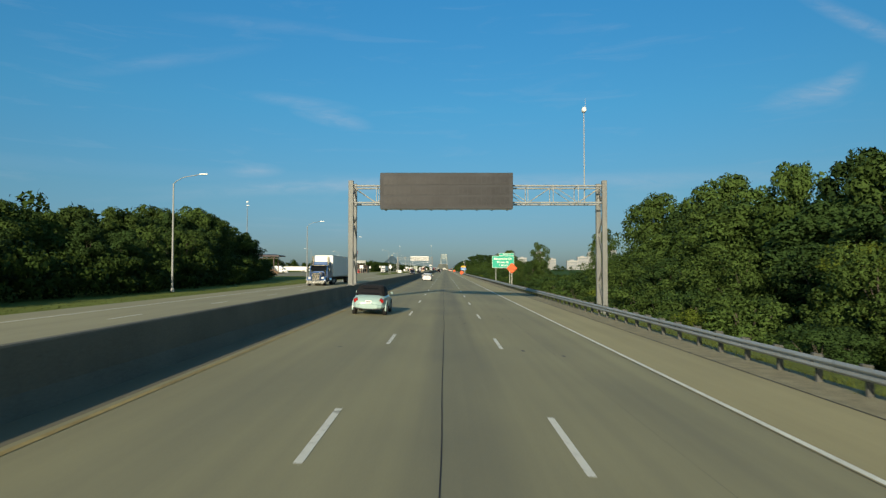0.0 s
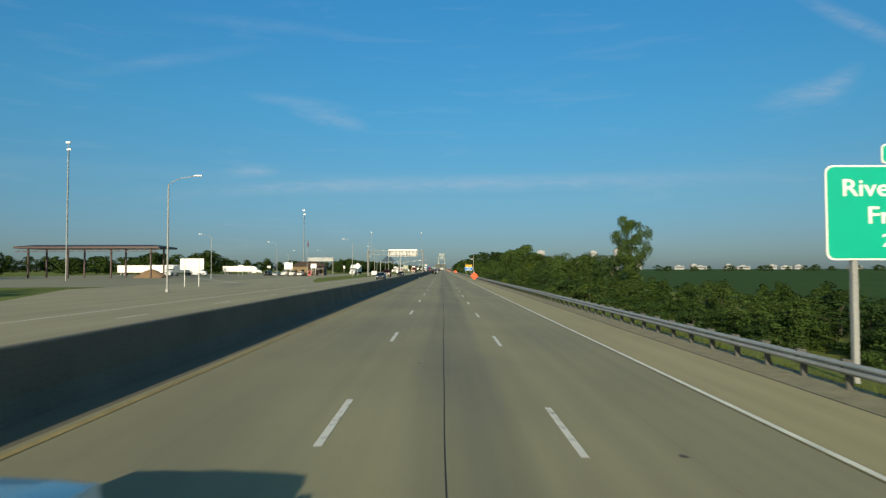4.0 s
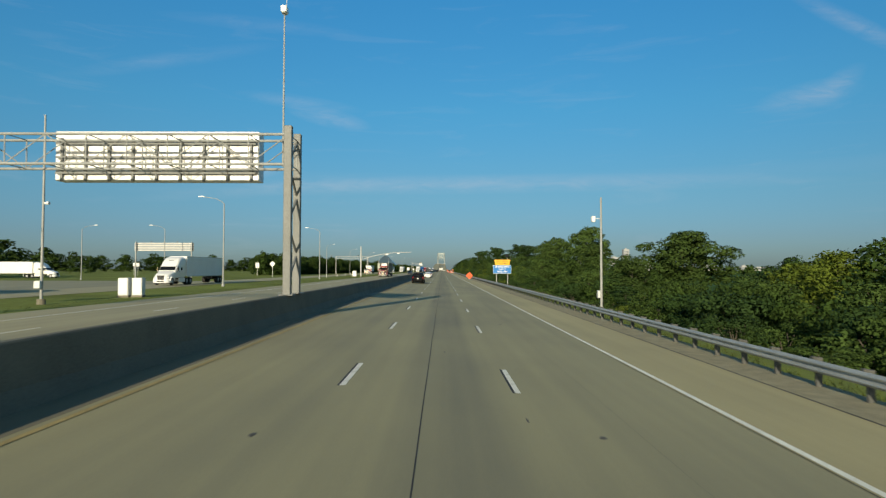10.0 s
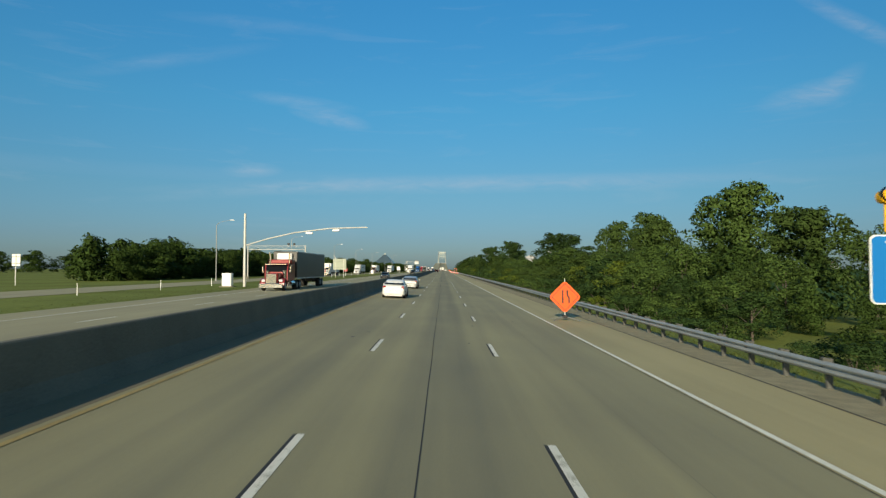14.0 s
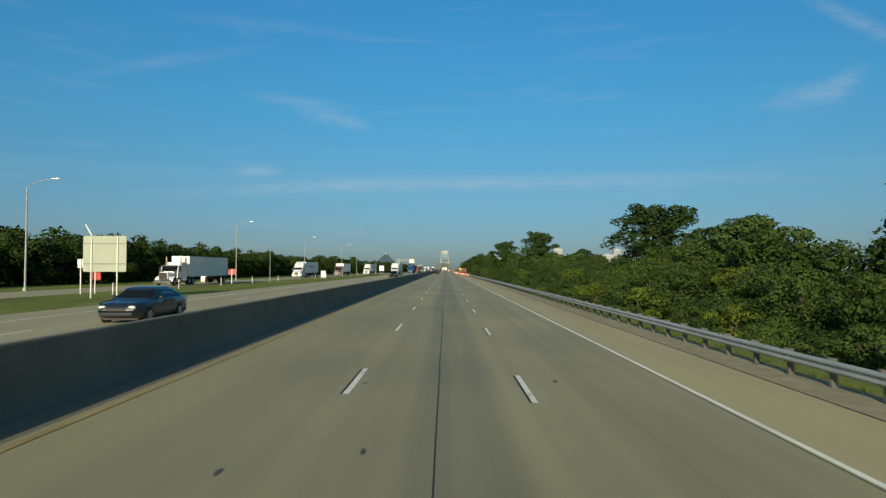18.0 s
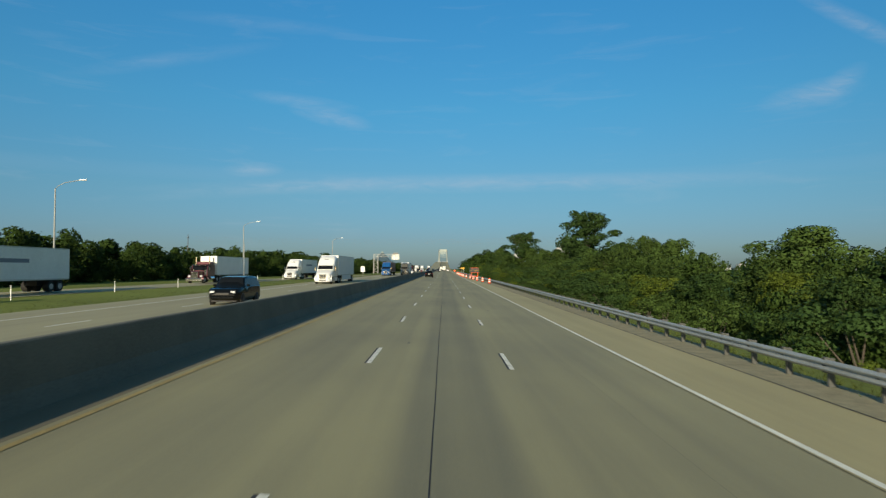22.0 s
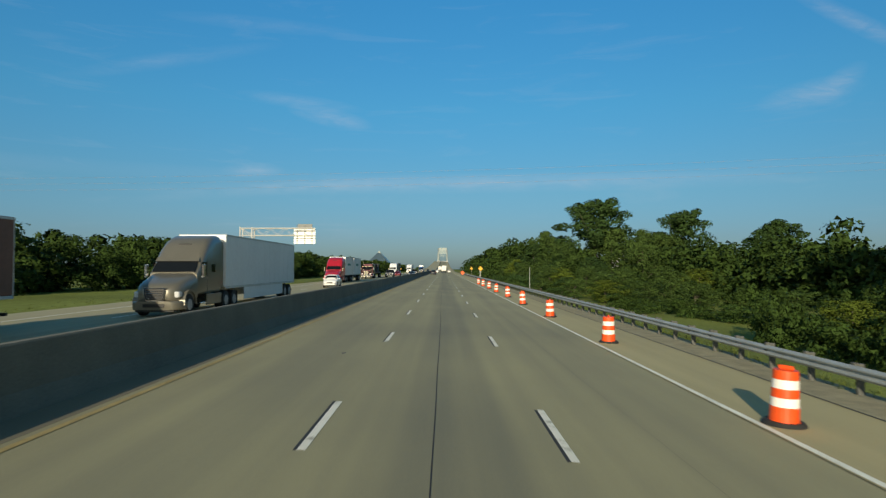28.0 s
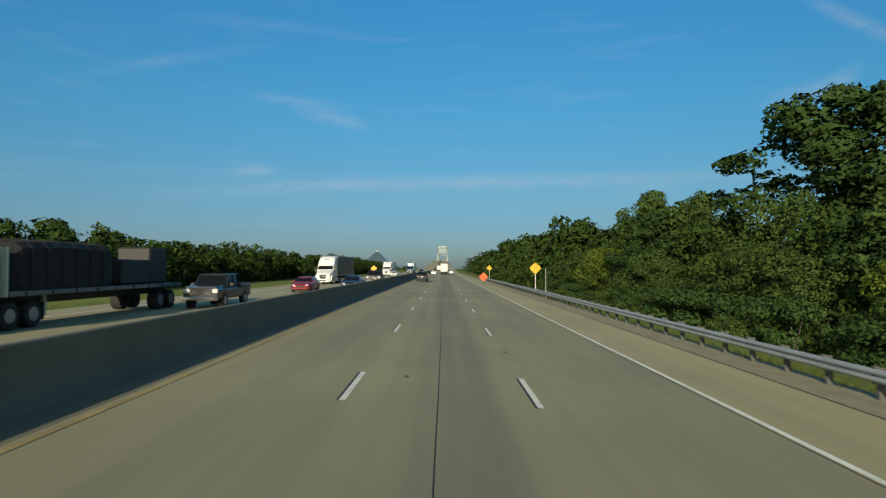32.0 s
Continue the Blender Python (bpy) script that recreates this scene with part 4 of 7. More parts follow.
pole("camera_pole", "slim grey camera pole behind the guardrail", 11.0, 341.4, 8.0, 0.10, True)
pole("camera_tower", "tall grey mast with white camera housings", -54.2, 362.6, 25.6, 0.13, lattice=True, cat="mast")
pole("lamp_tower", "tall slender mast with a lamp cluster", -82, 256, 30.5, 0.14, lattice=True, cat="mast")
pole("sign_post", "thin bare post beside the guardrail", 10.7, 905, 3.2, 0.05)
pole("sign_post", "thin bare post beside the guardrail", 10.7, 1012, 3.0, 0.05)
pole("ramp_post", "thin grey post on the grass beside the ramp", -30.5, 640, 5.2, 0.07)
pole("ramp_post", "thin grey post on the grass beside the ramp", -30.5, 745, 6.0, 0.07)
fp = pole("flag_pole", "white flag pole with a hanging flag", -48.5, 343, 13.2, 0.07, cat="flag pole")
fl = Shape()
fl.v = [(0.08 + 0.07 * i + 0.05 * math.sin(j * 1.3 + i), 0.05 * math.sin(i * 1.7 + j), 12.8 - 0.45 * j - 0.1 * i) for j in range(6) for i in range(6)]
fl.f = [(j * 6 + i, j * 6 + i + 1, j * 6 + i + 7, j * 6 + i + 6) for j in range(5) for i in range(5)]
part("flag", fl, material("flag_cloth", (0.12, 0.025, 0.05), 0.8, vary=0.6, scale=1.5, fine=5), fp, "drooping red and blue flag")
# mast arm over the opposite lanes
ma = thing("mast_arm", "grey steel mast arm with sensors over the opposite lanes", "mast arm", pose(-25.6, 496.9, 0.1))
part("pole", Shape().tube((0, 0, 0), (0, 0, 9.6), 0.20, 0.15, 12), GALV, ma, smooth=True)
arm_pts = [(0, 0, 5.4), (3, 0, 6.3), (6.5, 0, 7.1), (11, 0, 7.65), (16, 0, 7.8)]
part("arm", Shape().path(arm_pts, 0.085, 8), GALV, ma)
for x, z in ((8.4, 7.1), (11.9, 7.45)):
    part("sensor", Shape().box(x - 0.45, x + 0.45, -0.2, 0.2, z - 0.18, z + 0.08, 0.04), SIGN_WHITE, ma, "white sensor box")
cb = thing("roadside_cabinet", "white equipment cabinet on a concrete pad", "cabinet", pose(-27.5, 496, 0.12))
part("pad", Shape().box(-0.9, 0.9, -0.7, 0.7, -0.1, 0.12, 0.02), BARRIER, cb)
part("body", Shape().box(-0.6, 0.6, -0.4, 0.4, 0.12, 1.8, 0.03), SIGN_WHITE, cb)
part("door", Shape().box(-0.52, 0.52, -0.43, -0.402, 0.25, 1.7, 0.01), SIGN_WHITE, cb)
for x, y in ((-41.8, 640), (-31.0, 690)):
    copy_thing(cb, pose(x, y, land_z(x)))
# delineators along the grass
dl = thing("delineator", "short white delineator post in the grass", "delineator", pose(-31.5, 470, 0.1), group="delineators")
part("stake", Shape().box(-0.03, 0.03, -0.015, 0.015, 0, 1.1, 0.005), SIGN_WHITE, dl)
part("reflector", Shape().box(-0.025, 0.025, -0.022, -0.0155, 0.9, 1.04, 0.002), GALV, dl)
for k in range(1, 24):
    copy_thing(dl, pose(-31.5 + 0.5 * math.sin(k), 470 + 15 * k, 0.1))
# overhead line across the motorway
for x, y, h, lab in ((55.3, 893, 18.9, "wooden power pole with a crossarm among the trees"), (-110.8, 918, 16.7, "wooden power pole with a crossarm beyond the trees")):
    g = thing("utility_pole", lab, "power pole", pose(x, y, land_z(x)))
    part("shaft", Shape().tube((0, 0, -0.3), (0, 0, h), 0.19, 0.12, 10), BARK, g)
    part("crossarm", Shape().box(-0.06, 0.06, -1.3, 1.3, h - 1.2, h - 1.05, 0.01), BARK, g)
    for k in (-1.2, -0.4, 0.4, 1.2):
        part("insulator", Shape().tube((0, k, h - 1.05), (0, k, h - 0.85), 0.05), SIGN_WHITE, g)
wire_mat = material("bare_wire", (0.22, 0.17, 0.14), 0.7, 0.0, vary=0.1)
for k, off in enumerate((-0.8, 0.0, 0.8)):
    pts = []
    for i in range(25):
        t = i / 24
        pts.append((-110.8 + 166.1 * t, 918 - 25 * t + off, 15.0 - 1.0 * t + 0.9 * (k - 1) - 1.2 * 4 * t * (1 - t)))
    tagged(part("power_wire", Shape().path(pts, 0.009, 4), wire_mat), "thin power wire crossing high over the motorway", "power line", group="power wires")


# ---------------------------------------------------------------- barrels and the arrow board
brl = thing("traffic_barrel", "orange traffic barrel with white bands on a black rubber base", "traffic barrel", pose(0, 0, 0), group="traffic barrels on the shoulder")
sections = [(0.0, 0.10, 0.252), (0.10, 0.28, 0.246), (0.28, 0.44, 0.238), (0.44, 0.60, 0.230), (0.60, 0.76, 0.222), (0.76, 0.92, 0.214)]
for i, (a, b, r) in enumerate(sections):
    white = i in (2, 4)
    part("band", Shape().tube((0, 0, a + 0.05), (0, 0, b + 0.05), r, r - 0.005, 22, caps=(i in (0, 5))), BARREL_WHITE if white else BARREL_ORANGE, brl, "white reflective band" if white else "", smooth=False)
part("handle", Shape().box(-0.13, 0.13, -0.03, 0.03, 0.965, 1.05, 0.02), BARREL_ORANGE, brl)
part("base", Shape().tube((0, 0, 0.0), (0, 0, 0.07), 0.38, 0.33, 18), RUBBER, brl)
rb = random.Random(3)
BARRELS = [(8.7, 767), (8.1, 778.5), (7.65, 790.5), (7.35, 803), (7.1, 815.3), (6.6, 827.4)] + [(6.2, 839.6 + 12.2 * k) for k in range(9)]
spots_ = [(x + rb.uniform(-0.08, 0.08), y) for x, y in BARRELS]
brl.matrix_basis = pose(spots_[0][0], spots_[0][1], road_z(spots_[0][0]), 0, 2.5, 0)
for x, y in spots_[1:]:
    copy_thing(brl, pose(x, y, road_z(x), rb.uniform(-1, 1), 2.5, rb.uniform(0, 360)))
ab = thing("arrow_board", "trailer-mounted arrow board with a dark panel and orange frame", "arrow board", pose(8.7, 824, road_z(8.7)))
part("panel", Shape().box(-1.2, 1.2, 0, 0.08, 1.7, 2.95, 0.03), DMS_FACE, ab)
part("frame", Shape().box(-1.25, 1.25, 0.081, 0.14, 1.62, 1.72).box(-1.25, 1.25, 0.081, 0.14, 2.95, 3.03).box(-0.9, -0.8, 0.1, 0.2, 0.6, 1.7).box(0.8, 0.9, 0.1, 0.2, 0.6, 1.7), SIGN_ORANGE, ab)
part("trailer_bed", Shape().box(-0.9, 0.9, -0.7, 1.4, 0.5, 0.68, 0.03), SIGN_ORANGE, ab)
for s in (-1, 1):
    part("wheel", Shape().wheel(s * 0.8 - 0.1, s * 0.8 + 0.1, 0.3, 0.33, 0.33), RUBBER, ab)
lampdots = Shape()
for k in range(-4, 5):
    lampdots.tube((k * 0.25, -0.02, 2.32), (k * 0.25, 0.0, 2.32), 0.07, n=8)
part("lamp_dot", lampdots, SIGN_YELLOW, ab)
# ---------------------------------------------------------------- trees and bushes
def leaves(seed, blobs, count, size, core=0.5, clumps=5, mid=None):
    """Crown: masses broken into clumps, each clump a shell of small leaves that face outward. blobs: x, y, z, rx, ry, rz."""
    r = np.random.RandomState(seed)
    blobs = np.array(blobs, float)
    mid = blobs[:, :3].mean(0) if mid is None else np.array(mid)
    shells, home = [], []
    for i, b in enumerate(blobs):
        out_ = b[:3] - mid
        out_ /= np.linalg.norm(out_) + 0.5
        for _ in range(clumps):
            d = r.randn(3) + out_ * 0.9
            d[2] += 0.3
            d /= np.linalg.norm(d)
            shells.append(np.concatenate([b[:3] + d * b[3:] * r.uniform(0.45, 0.85), b[3:] * r.uniform(0.36, 0.64)]))
            home.append(i)
    for i, b in enumerate(blobs):  # twiggy inside
        shells.append(np.concatenate([b[:3], b[3:] * core]))
        home.append(i)
    shells, home = np.array(shells), np.array(home)
    inner = np.arange(len(shells)) >= len(shells) - len(blobs)
    area = (shells[:, 3] * shells[:, 5]) * r.uniform(0.7, 1.3, len(shells)) * np.where(inner, 0.5, 1.0)
    pick = r.choice(len(shells), count, p=area / area.sum())
    b = shells[pick]
    d = r.randn(count, 3)
    d[:, 2] += 0.35
    d /= np.linalg.norm(d, axis=1)[:, None]
    stray = (r.rand(count, 1) < 0.10) * r.uniform(0.0, 0.30, (count, 1))
    o = b[:, :3] + d * b[:, 3:] * (r.uniform(0.78, 1.06, (count, 1)) + stray)
    nrm = d * 0.9 + r.randn(count, 3) * 0.42
    nrm /= np.linalg.norm(nrm, axis=1)[:, None]
    u = np.cross(nrm, r.randn(count, 3))
    u /= np.linalg.norm(u, axis=1)[:, None] + 1e-6
    w = np.cross(nrm, u)
    s = size * r.uniform(0.6, 1.4, (count, 1)) * np.where(inner[pick], 1.35, 1.0)[:, None]
    p = np.stack([o - u * s * 0.9 - w * s * 0.5, o + u * s, o - u * s * 0.3 + w * s * 0.85], 1).reshape(-1, 3)
    # each leaf is shaded with the roundness of its clump and of the whole crown
    whole = o - mid
    whole /= np.linalg.norm(whole, axis=1)[:, None] + 1e-6
    sn = d * 0.62 + whole * 0.3 + nrm * 0.38
    sn /= np.linalg.norm(sn, axis=1)[:, None]
    return p, np.repeat(sn, 3, 0)


def leaf_mesh(name, p, sn, mat):
    """A mesh of three-cornered leaves."""
    me = bpy.data.meshes.new(name)
    n = len(p) // 3
    me.vertices.add(3 * n)
    me.vertices.foreach_set("co", p.astype(np.float32).ravel())
    me.loops.add(3 * n)
    me.loops.foreach_set("vertex_index", np.arange(3 * n, dtype=np.int32))
    me.polygons.add(n)
    me.polygons.foreach_set("loop_start", np.arange(0, 3 * n, 3, dtype=np.int32))
    me.update(calc_edges=True)
    me.validate()
    me.shade_smooth()
    me.normals_split_custom_set_from_vertices(sn.tolist())
    me.materials.append(mat)
    return me


def tree_kind(seed, h, w, mat, label, count, trunk=0.22, low=0.25, size=0.21, airy=1.0, vine=False, full=1.0):
    """One tree standing at the origin, h high and w wide, with limbs that reach into the crown."""
    r = random.Random(seed)
    g = thing("tree", label, "tree")
    blobs = []
    nb = int((26 if h > 8 else 19) * full)
    limbs = Shape()
    z0, zs_ = h * low, h * (1 - low)
    for i in range(nb):
        t = ((i + 0.5) / nb) ** 0.85
        rr = w * r.uniform(0.135, 0.19) * airy
        # a dome: widest a third of the way up, drawn in a little at the foot
        reach = 0.5 * w * (0.8 + 0.2 * t / 0.35 if t < 0.35 else math.sqrt(max(0.0, 1 - ((t - 0.35) / 0.76) ** 2)))
        a = i * 2.4 + r.uniform(-0.4, 0.4)
        d = max(0.0, reach - rr * 0.8) * (r.uniform(0.75, 1.08) if i % 4 else r.uniform(0.15, 0.5))
        z = z0 + zs_ * (0.07 + 0.84 * t)
        blobs.append((d * math.cos(a), d * math.sin(a), z, rr, rr, rr * r.uniform(0.75, 1.0)))
        if i % 3 == 0:
            limbs.tube((0, 0, z * 0.55), (d * 0.85 * math.cos(a), d * 0.85 * math.sin(a), z), trunk * 0.35, trunk * 0.1, 6)
    if vine:
        blobs, nb = [], 16
        for i in range(nb):
            t = (i + 0.5) / nb
            a, d = i * 2.4, w * 0.33 * math.sqrt(math.sin(math.pi * (0.12 + 0.8 * t))) * r.uniform(0.75, 1.1)
            rr = w * r.uniform(0.15, 0.21)
            blobs.append((d * math.cos(a), d * math.sin(a), h * (0.38 + 0.54 * t), rr, rr, rr * 0.9))
        for i in range(9):
            rr = w * r.uniform(0.25, 0.3) * (1.1 - 0.04 * i)
            blobs.append((w * r.uniform(-0.1, 0.1), w * r.uniform(-0.1, 0.1), h * 0.075 * (i + 0.6), rr, rr, h * 0.075))
    blobs.append((0, 0, h * 0.90, w * 0.17, w * 0.17, h * 0.08))
    if not vine:
        for k in (0.25, 0.5, 0.72):
            blobs.append((0, 0, z0 + zs_ * k, w * 0.27 * airy, w * 0.27 * airy, zs_ * 0.17))
    lean = r.uniform(-0.03, 0.03) * h
    stem = Shape().tube((0, 0, -0.4), (lean * 0.3, 0, h * 0.25), trunk, trunk * 0.8, 9).tube((lean * 0.3, 0, h * 0.25), (lean, 0, h * 0.85), trunk * 0.8, trunk * 0.2, 9)
    stem.add(limbs.v, limbs.f)
    part("trunk", stem, BARK, g)
    part("crown", leaf_mesh("crown", *leaves(seed, blobs, count, size, mid=(0, 0, h * (0.5 + 0.3 * low))), mat), mat, g)
    return g


def bush_kind(seed, h, w, mat, label, count, size=0.16):
    r = random.Random(seed)
    g = thing("bush", label, "bush")
    blobs = []
    for i in range(8):
        a, d = i * 2.4 + r.uniform(-0.4, 0.4), w * 0.30 * (r.uniform(0.6, 1.2) if i < 4 else r.uniform(0.2, 0.9))
        rr = w * r.uniform(0.20, 0.32)
        blobs.append((d * math.cos(a), d * math.sin(a), h * (r.uniform(0.12, 0.3) if i < 4 else r.uniform(0.35, 0.80)), rr, rr, h * r.uniform(0.2, 0.3)))
    me = leaf_mesh("crown", *leaves(seed, blobs, count, size, 0.58, 5, (0, 0, h * 0.3)), mat)
    st = Shape()
    for i in range(4):
        st.tube((r.uniform(-0.2, 0.2), r.uniform(-0.2, 0.2), -0.3), (r.uniform(-1, 1) * w * 0.25, r.uniform(-1, 1) * w * 0.25, h * 0.6), 0.06, 0.02, 5)
    part("stem", st, BARK, g)
    part("crown", me, mat, g)
    return g


TREES = [
    tree_kind(1, 14, 10, LEAF, "tall broadleaf tree with a full green crown", 12500, size=0.19),
    tree_kind(2, 14, 8, LEAF_DARK, "tall dark green tree with a ragged crown", 11500, low=0.2, size=0.18),
    tree_kind(3, 14, 12, LEAF, "broad cottonwood tree with a round green crown", 13500, low=0.16, size=0.205),
    tree_kind(4, 14, 9, LEAF_DARK, "tall tree with an open crown and bare limbs", 12000, airy=0.95, low=0.30, size=0.165),
    tree_kind(5, 14, 9.5, LEAF, "vine-hung tree with a round crown on a draped trunk", 15000, low=0.02, size=0.155, vine=True),
]
LOW = [
    tree_kind(11, 7, 6.5, LEAF, "medium green tree of the roadside thicket", 6000, 0.13, 0.05, 0.108),
    tree_kind(12, 7, 6, LEAF_DARK, "medium dark green tree of the roadside thicket", 5800, 0.13, 0.03, 0.108),
    tree_kind(13, 7, 7.5, LEAF, "spreading green tree of the roadside thicket", 6400, 0.14, 0.05, 0.11),
    tree_kind(14, 7, 6, LEAF_YELLOW, "yellow-green tree of the roadside thicket", 5800, 0.12, 0.03, 0.105),
]
BUSHES = [
    bush_kind(21, 3.2, 4.6, LEAF, "rounded green bush on the roadside slope", 2900, 0.09),
    bush_kind(22, 3.0, 5.0, LEAF_DARK, "dark green tangled bush on the roadside slope", 2900, 0.09),
    bush_kind(23, 2.8, 4.2, LEAF_YELLOW, "yellow-green bush on the roadside slope", 2700, 0.09),
]
# plainer trees for the depth of the woods and the far tree lines, gathered into one mesh each
def plain_tree(seed, h, w, count, size):
    r = random.Random(seed)
    blobs = []
    for i in range(8):
        t = (i + 0.5) / 8
        a, rr = i * 2.4 + r.uniform(-0.4, 0.4), w * r.uniform(0.2, 0.3)
        d = max(0.0, w * 0.5 * math.sin(math.pi * (0.3 + 0.62 * t)) - rr) * r.uniform(0.7, 1.2)
        blobs.append((d * math.cos(a), d * math.sin(a), h * (0.09 + 0.81 * t), rr, rr, rr * 0.8 * h / w))
    return leaves(seed, blobs, count, size, 0.62, 4, (0, 0, h * 0.45))


PLAIN = [plain_tree(40 + k, 7.0, w, 800, 0.27) for k, w in enumerate((6.5, 5.5, 7.5))]
FULL = [plain_tree(50 + k, 7.0, w, 2600, 0.15) for k, w in enumerate((6.5, 5.5, 7.5))]
WOODS = {}


def wood(name, x, y, h, w, spin, full=False):
    """Adds a plain tree to the wood of that name."""
    v, sn = (FULL if full else PLAIN)[int(spin) % 3]
    k = h / 7.0
    gather(name, v, sn, Matrix.Translation((x, y, land_z(x) - 0.3)) @ Matrix.Rotation(radians(spin), 4, "Z") @ Matrix.Diagonal((w * k, w * k, k, 1)))


def gather(name, v, sn, m):
    a = np.array(m.to_3x3())
    t = np.array(m.translation)
    n = sn @ np.linalg.inv(a)
    n /= np.linalg.norm(n, axis=1)[:, None]
    WOODS.setdefault(name, []).append((v @ a.T + t, n))


def brush(kind, x, y, h, w, spin):
    """Adds a bush's leaves to the undergrowth."""
    v, sn = BRUSH[BUSHES.index(kind)]
    gather("undergrowth", v, sn, Matrix.Translation((x, y, land_z(x) - 0.1)) @ Matrix.Rotation(radians(spin), 4, "Z") @ Matrix.Diagonal((w, w, h / 3.0, 1)))


def low_blobs(seed, h, w):
    r = random.Random(seed)
    return [(w * 0.30 * r.uniform(0.2, 1.1) * math.cos(i * 2.4), w * 0.30 * r.uniform(0.2, 1.1) * math.sin(i * 2.4), h * (0.2 if i < 4 else r.uniform(0.35, 0.8)), w * 0.26, w * 0.26, h * 0.25) for i in range(8)]


BRUSH = [leaves(60 + k, low_blobs(60 + k, 3.0, 4.6), 1900, 0.11, 0.58, 5, (0, 0, 0.9)) for k in range(3)]
parked = TREES + LOW + BUSHES
taken = set()


def grow(kind, x, y, h, w=None, z=None, spin=0.0):
    """Puts a tree or bush of that height there."""
    base_h = {0: 14.0, 1: 7.0, 2: 3.0}[0 if kind in TREES else 1 if kind in LOW else 2]
    s = h / base_h
    sw = s if w is None else w
    m = Matrix.Translation((x, y, land_z(x) - 0.1 if z is None else z)) @ Matrix.Rotation(radians(spin), 4, "Z") @ Matrix.Diagonal((sw, sw, s, 1))
    if kind.name not in taken:
        taken.add(kind.name)
        kind.matrix_basis = m
        return kind
    c = copy_thing(kind, Matrix.Identity(4))
    c.matrix_basis = m
    return c


rt = random.Random(11)
KINDS = {"full": (TREES[0], 10), "ragged": (TREES[1], 8), "broad": (TREES[2], 12), "open": (TREES[3], 9), "vine": (TREES[4], 9.5),
         "green": (LOW[0], 6.5), "dark": (LOW[1], 6), "spread": (LOW[2], 7.5), "yellow": (LOW[3], 6)}


def plant(rows):
    """Trees given by kind, x, y, top above the road, and crown width."""
    for name, x, y, top, width in rows:
        kind, w0 = KINDS[name]
        h = top - land_z(x) + 0.1
        grow(kind, x, y, h, width / w0 * 1.06, spin=rt.uniform(0, 360))


# tall wood at the start
plant([("broad", 53, 156, 20.4, 18), ("broad", 63, 137, 22.3, 21), ("full", 58, 146, 17.5, 13), ("full", 60, 105, 20, 12), ("ragged", 60, 88, 19.6, 13), ("open", 47, 118, 14, 12), ("broad", 42, 98, 12.5, 12), ("ragged", 37, 78, 11, 10),
       ("broad", 42, 56, 13, 13), ("full", 36, 38, 12, 11), ("broad", 45, 25, 14, 12), ("ragged", 34, 8, 12, 9), ("vine", 44.6, 175, 13.2, 8.4), ("dark", 47, 166, 3.6, 5)])
# two vine-hung trees and thickets beside the field
plant([("vine", 38, 245.6, 12.6, 7.4), ("dark", 36, 253, 5.4, 9), ("green", 33, 258, 3.2, 6), ("green", 30, 222, 0.4, 4), ("spread", 51, 329, 6.8, 14), ("broad", 45, 317, 6.4, 11), ("green", 38, 303, 4.6, 7),
       ("spread", 38, 322, 6.6, 11), ("green", 37, 333, 6.9, 10), ("spread", 41, 349, 5.9, 11), ("dark", 38, 367, 3.9, 7), ("broad", 44.5, 413, 8.9, 18), ("dark", 38, 429, 4.5, 8)])
# the great round tree and its neighbours
plant([("broad", 54, 528, 17.3, 18), ("full", 50, 500, 10.6, 12), ("spread", 47, 483, 6.2, 10), ("broad", 45, 546, 12, 11), ("full", 51, 566, 15.6, 12), ("broad", 49, 590, 15, 13), ("broad", 40.5, 613, 9, 15),
       ("yellow", 28, 591, 2.9, 6.5), ("yellow", 32, 624, 3.7, 8), ("green", 38, 640, 6.3, 9), ("open", 50.5, 678, 17.6, 24), ("yellow", 30, 632, 3.3, 8), ("yellow", 30, 575, 2.2, 5)])
plant([("spread", 38, 690, 5.2, 9), ("broad", 40, 719, 6.7, 13), ("green", 39, 742, 4.6, 8), ("full", 41, 761, 7.4, 9), ("full", 41, 774, 8.6, 7), ("spread", 42, 786, 8.2, 9), ("green", 42, 798, 7.8, 7),
       ("spread", 42, 824, 7.1, 10), ("open", 50.5, 867, 22.6, 21), ("yellow", 30, 800, 2.6, 6), ("yellow", 31, 706, 2.4, 6), ("green", 40, 848, 5, 9), ("yellow", 29, 768, 2.8, 6)])
plant([("open", 46.8, 1020, 24.0, 24), ("full", 50, 1013, 14, 14), ("open", 74.5, 1021, 20.6, 19), ("ragged", 112, 1035, 18.5, 20), ("ragged", 95, 1010, 13, 10), ("full", 58, 1005, 13, 12), ("yellow", 51, 952, 2.7, 12), ("yellow", 27, 974, 2.7, 8),
       ("yellow", 27, 932, 0.7, 7.5), ("green", 33, 918, 1.2, 6), ("spread", 40, 938, 2.4, 9), ("green", 36, 955, 2.6, 8), ("broad", 38, 1061, 15.6, 13), ("full", 37, 1036, 12.8, 12), ("spread", 35, 1012, 9.3, 12), ("green", 33, 990, 8, 10), ("full", 54, 1000, 11, 13), ("spread", 50, 984, 8.5, 12), ("full", 66, 1012, 12.5, 13)])
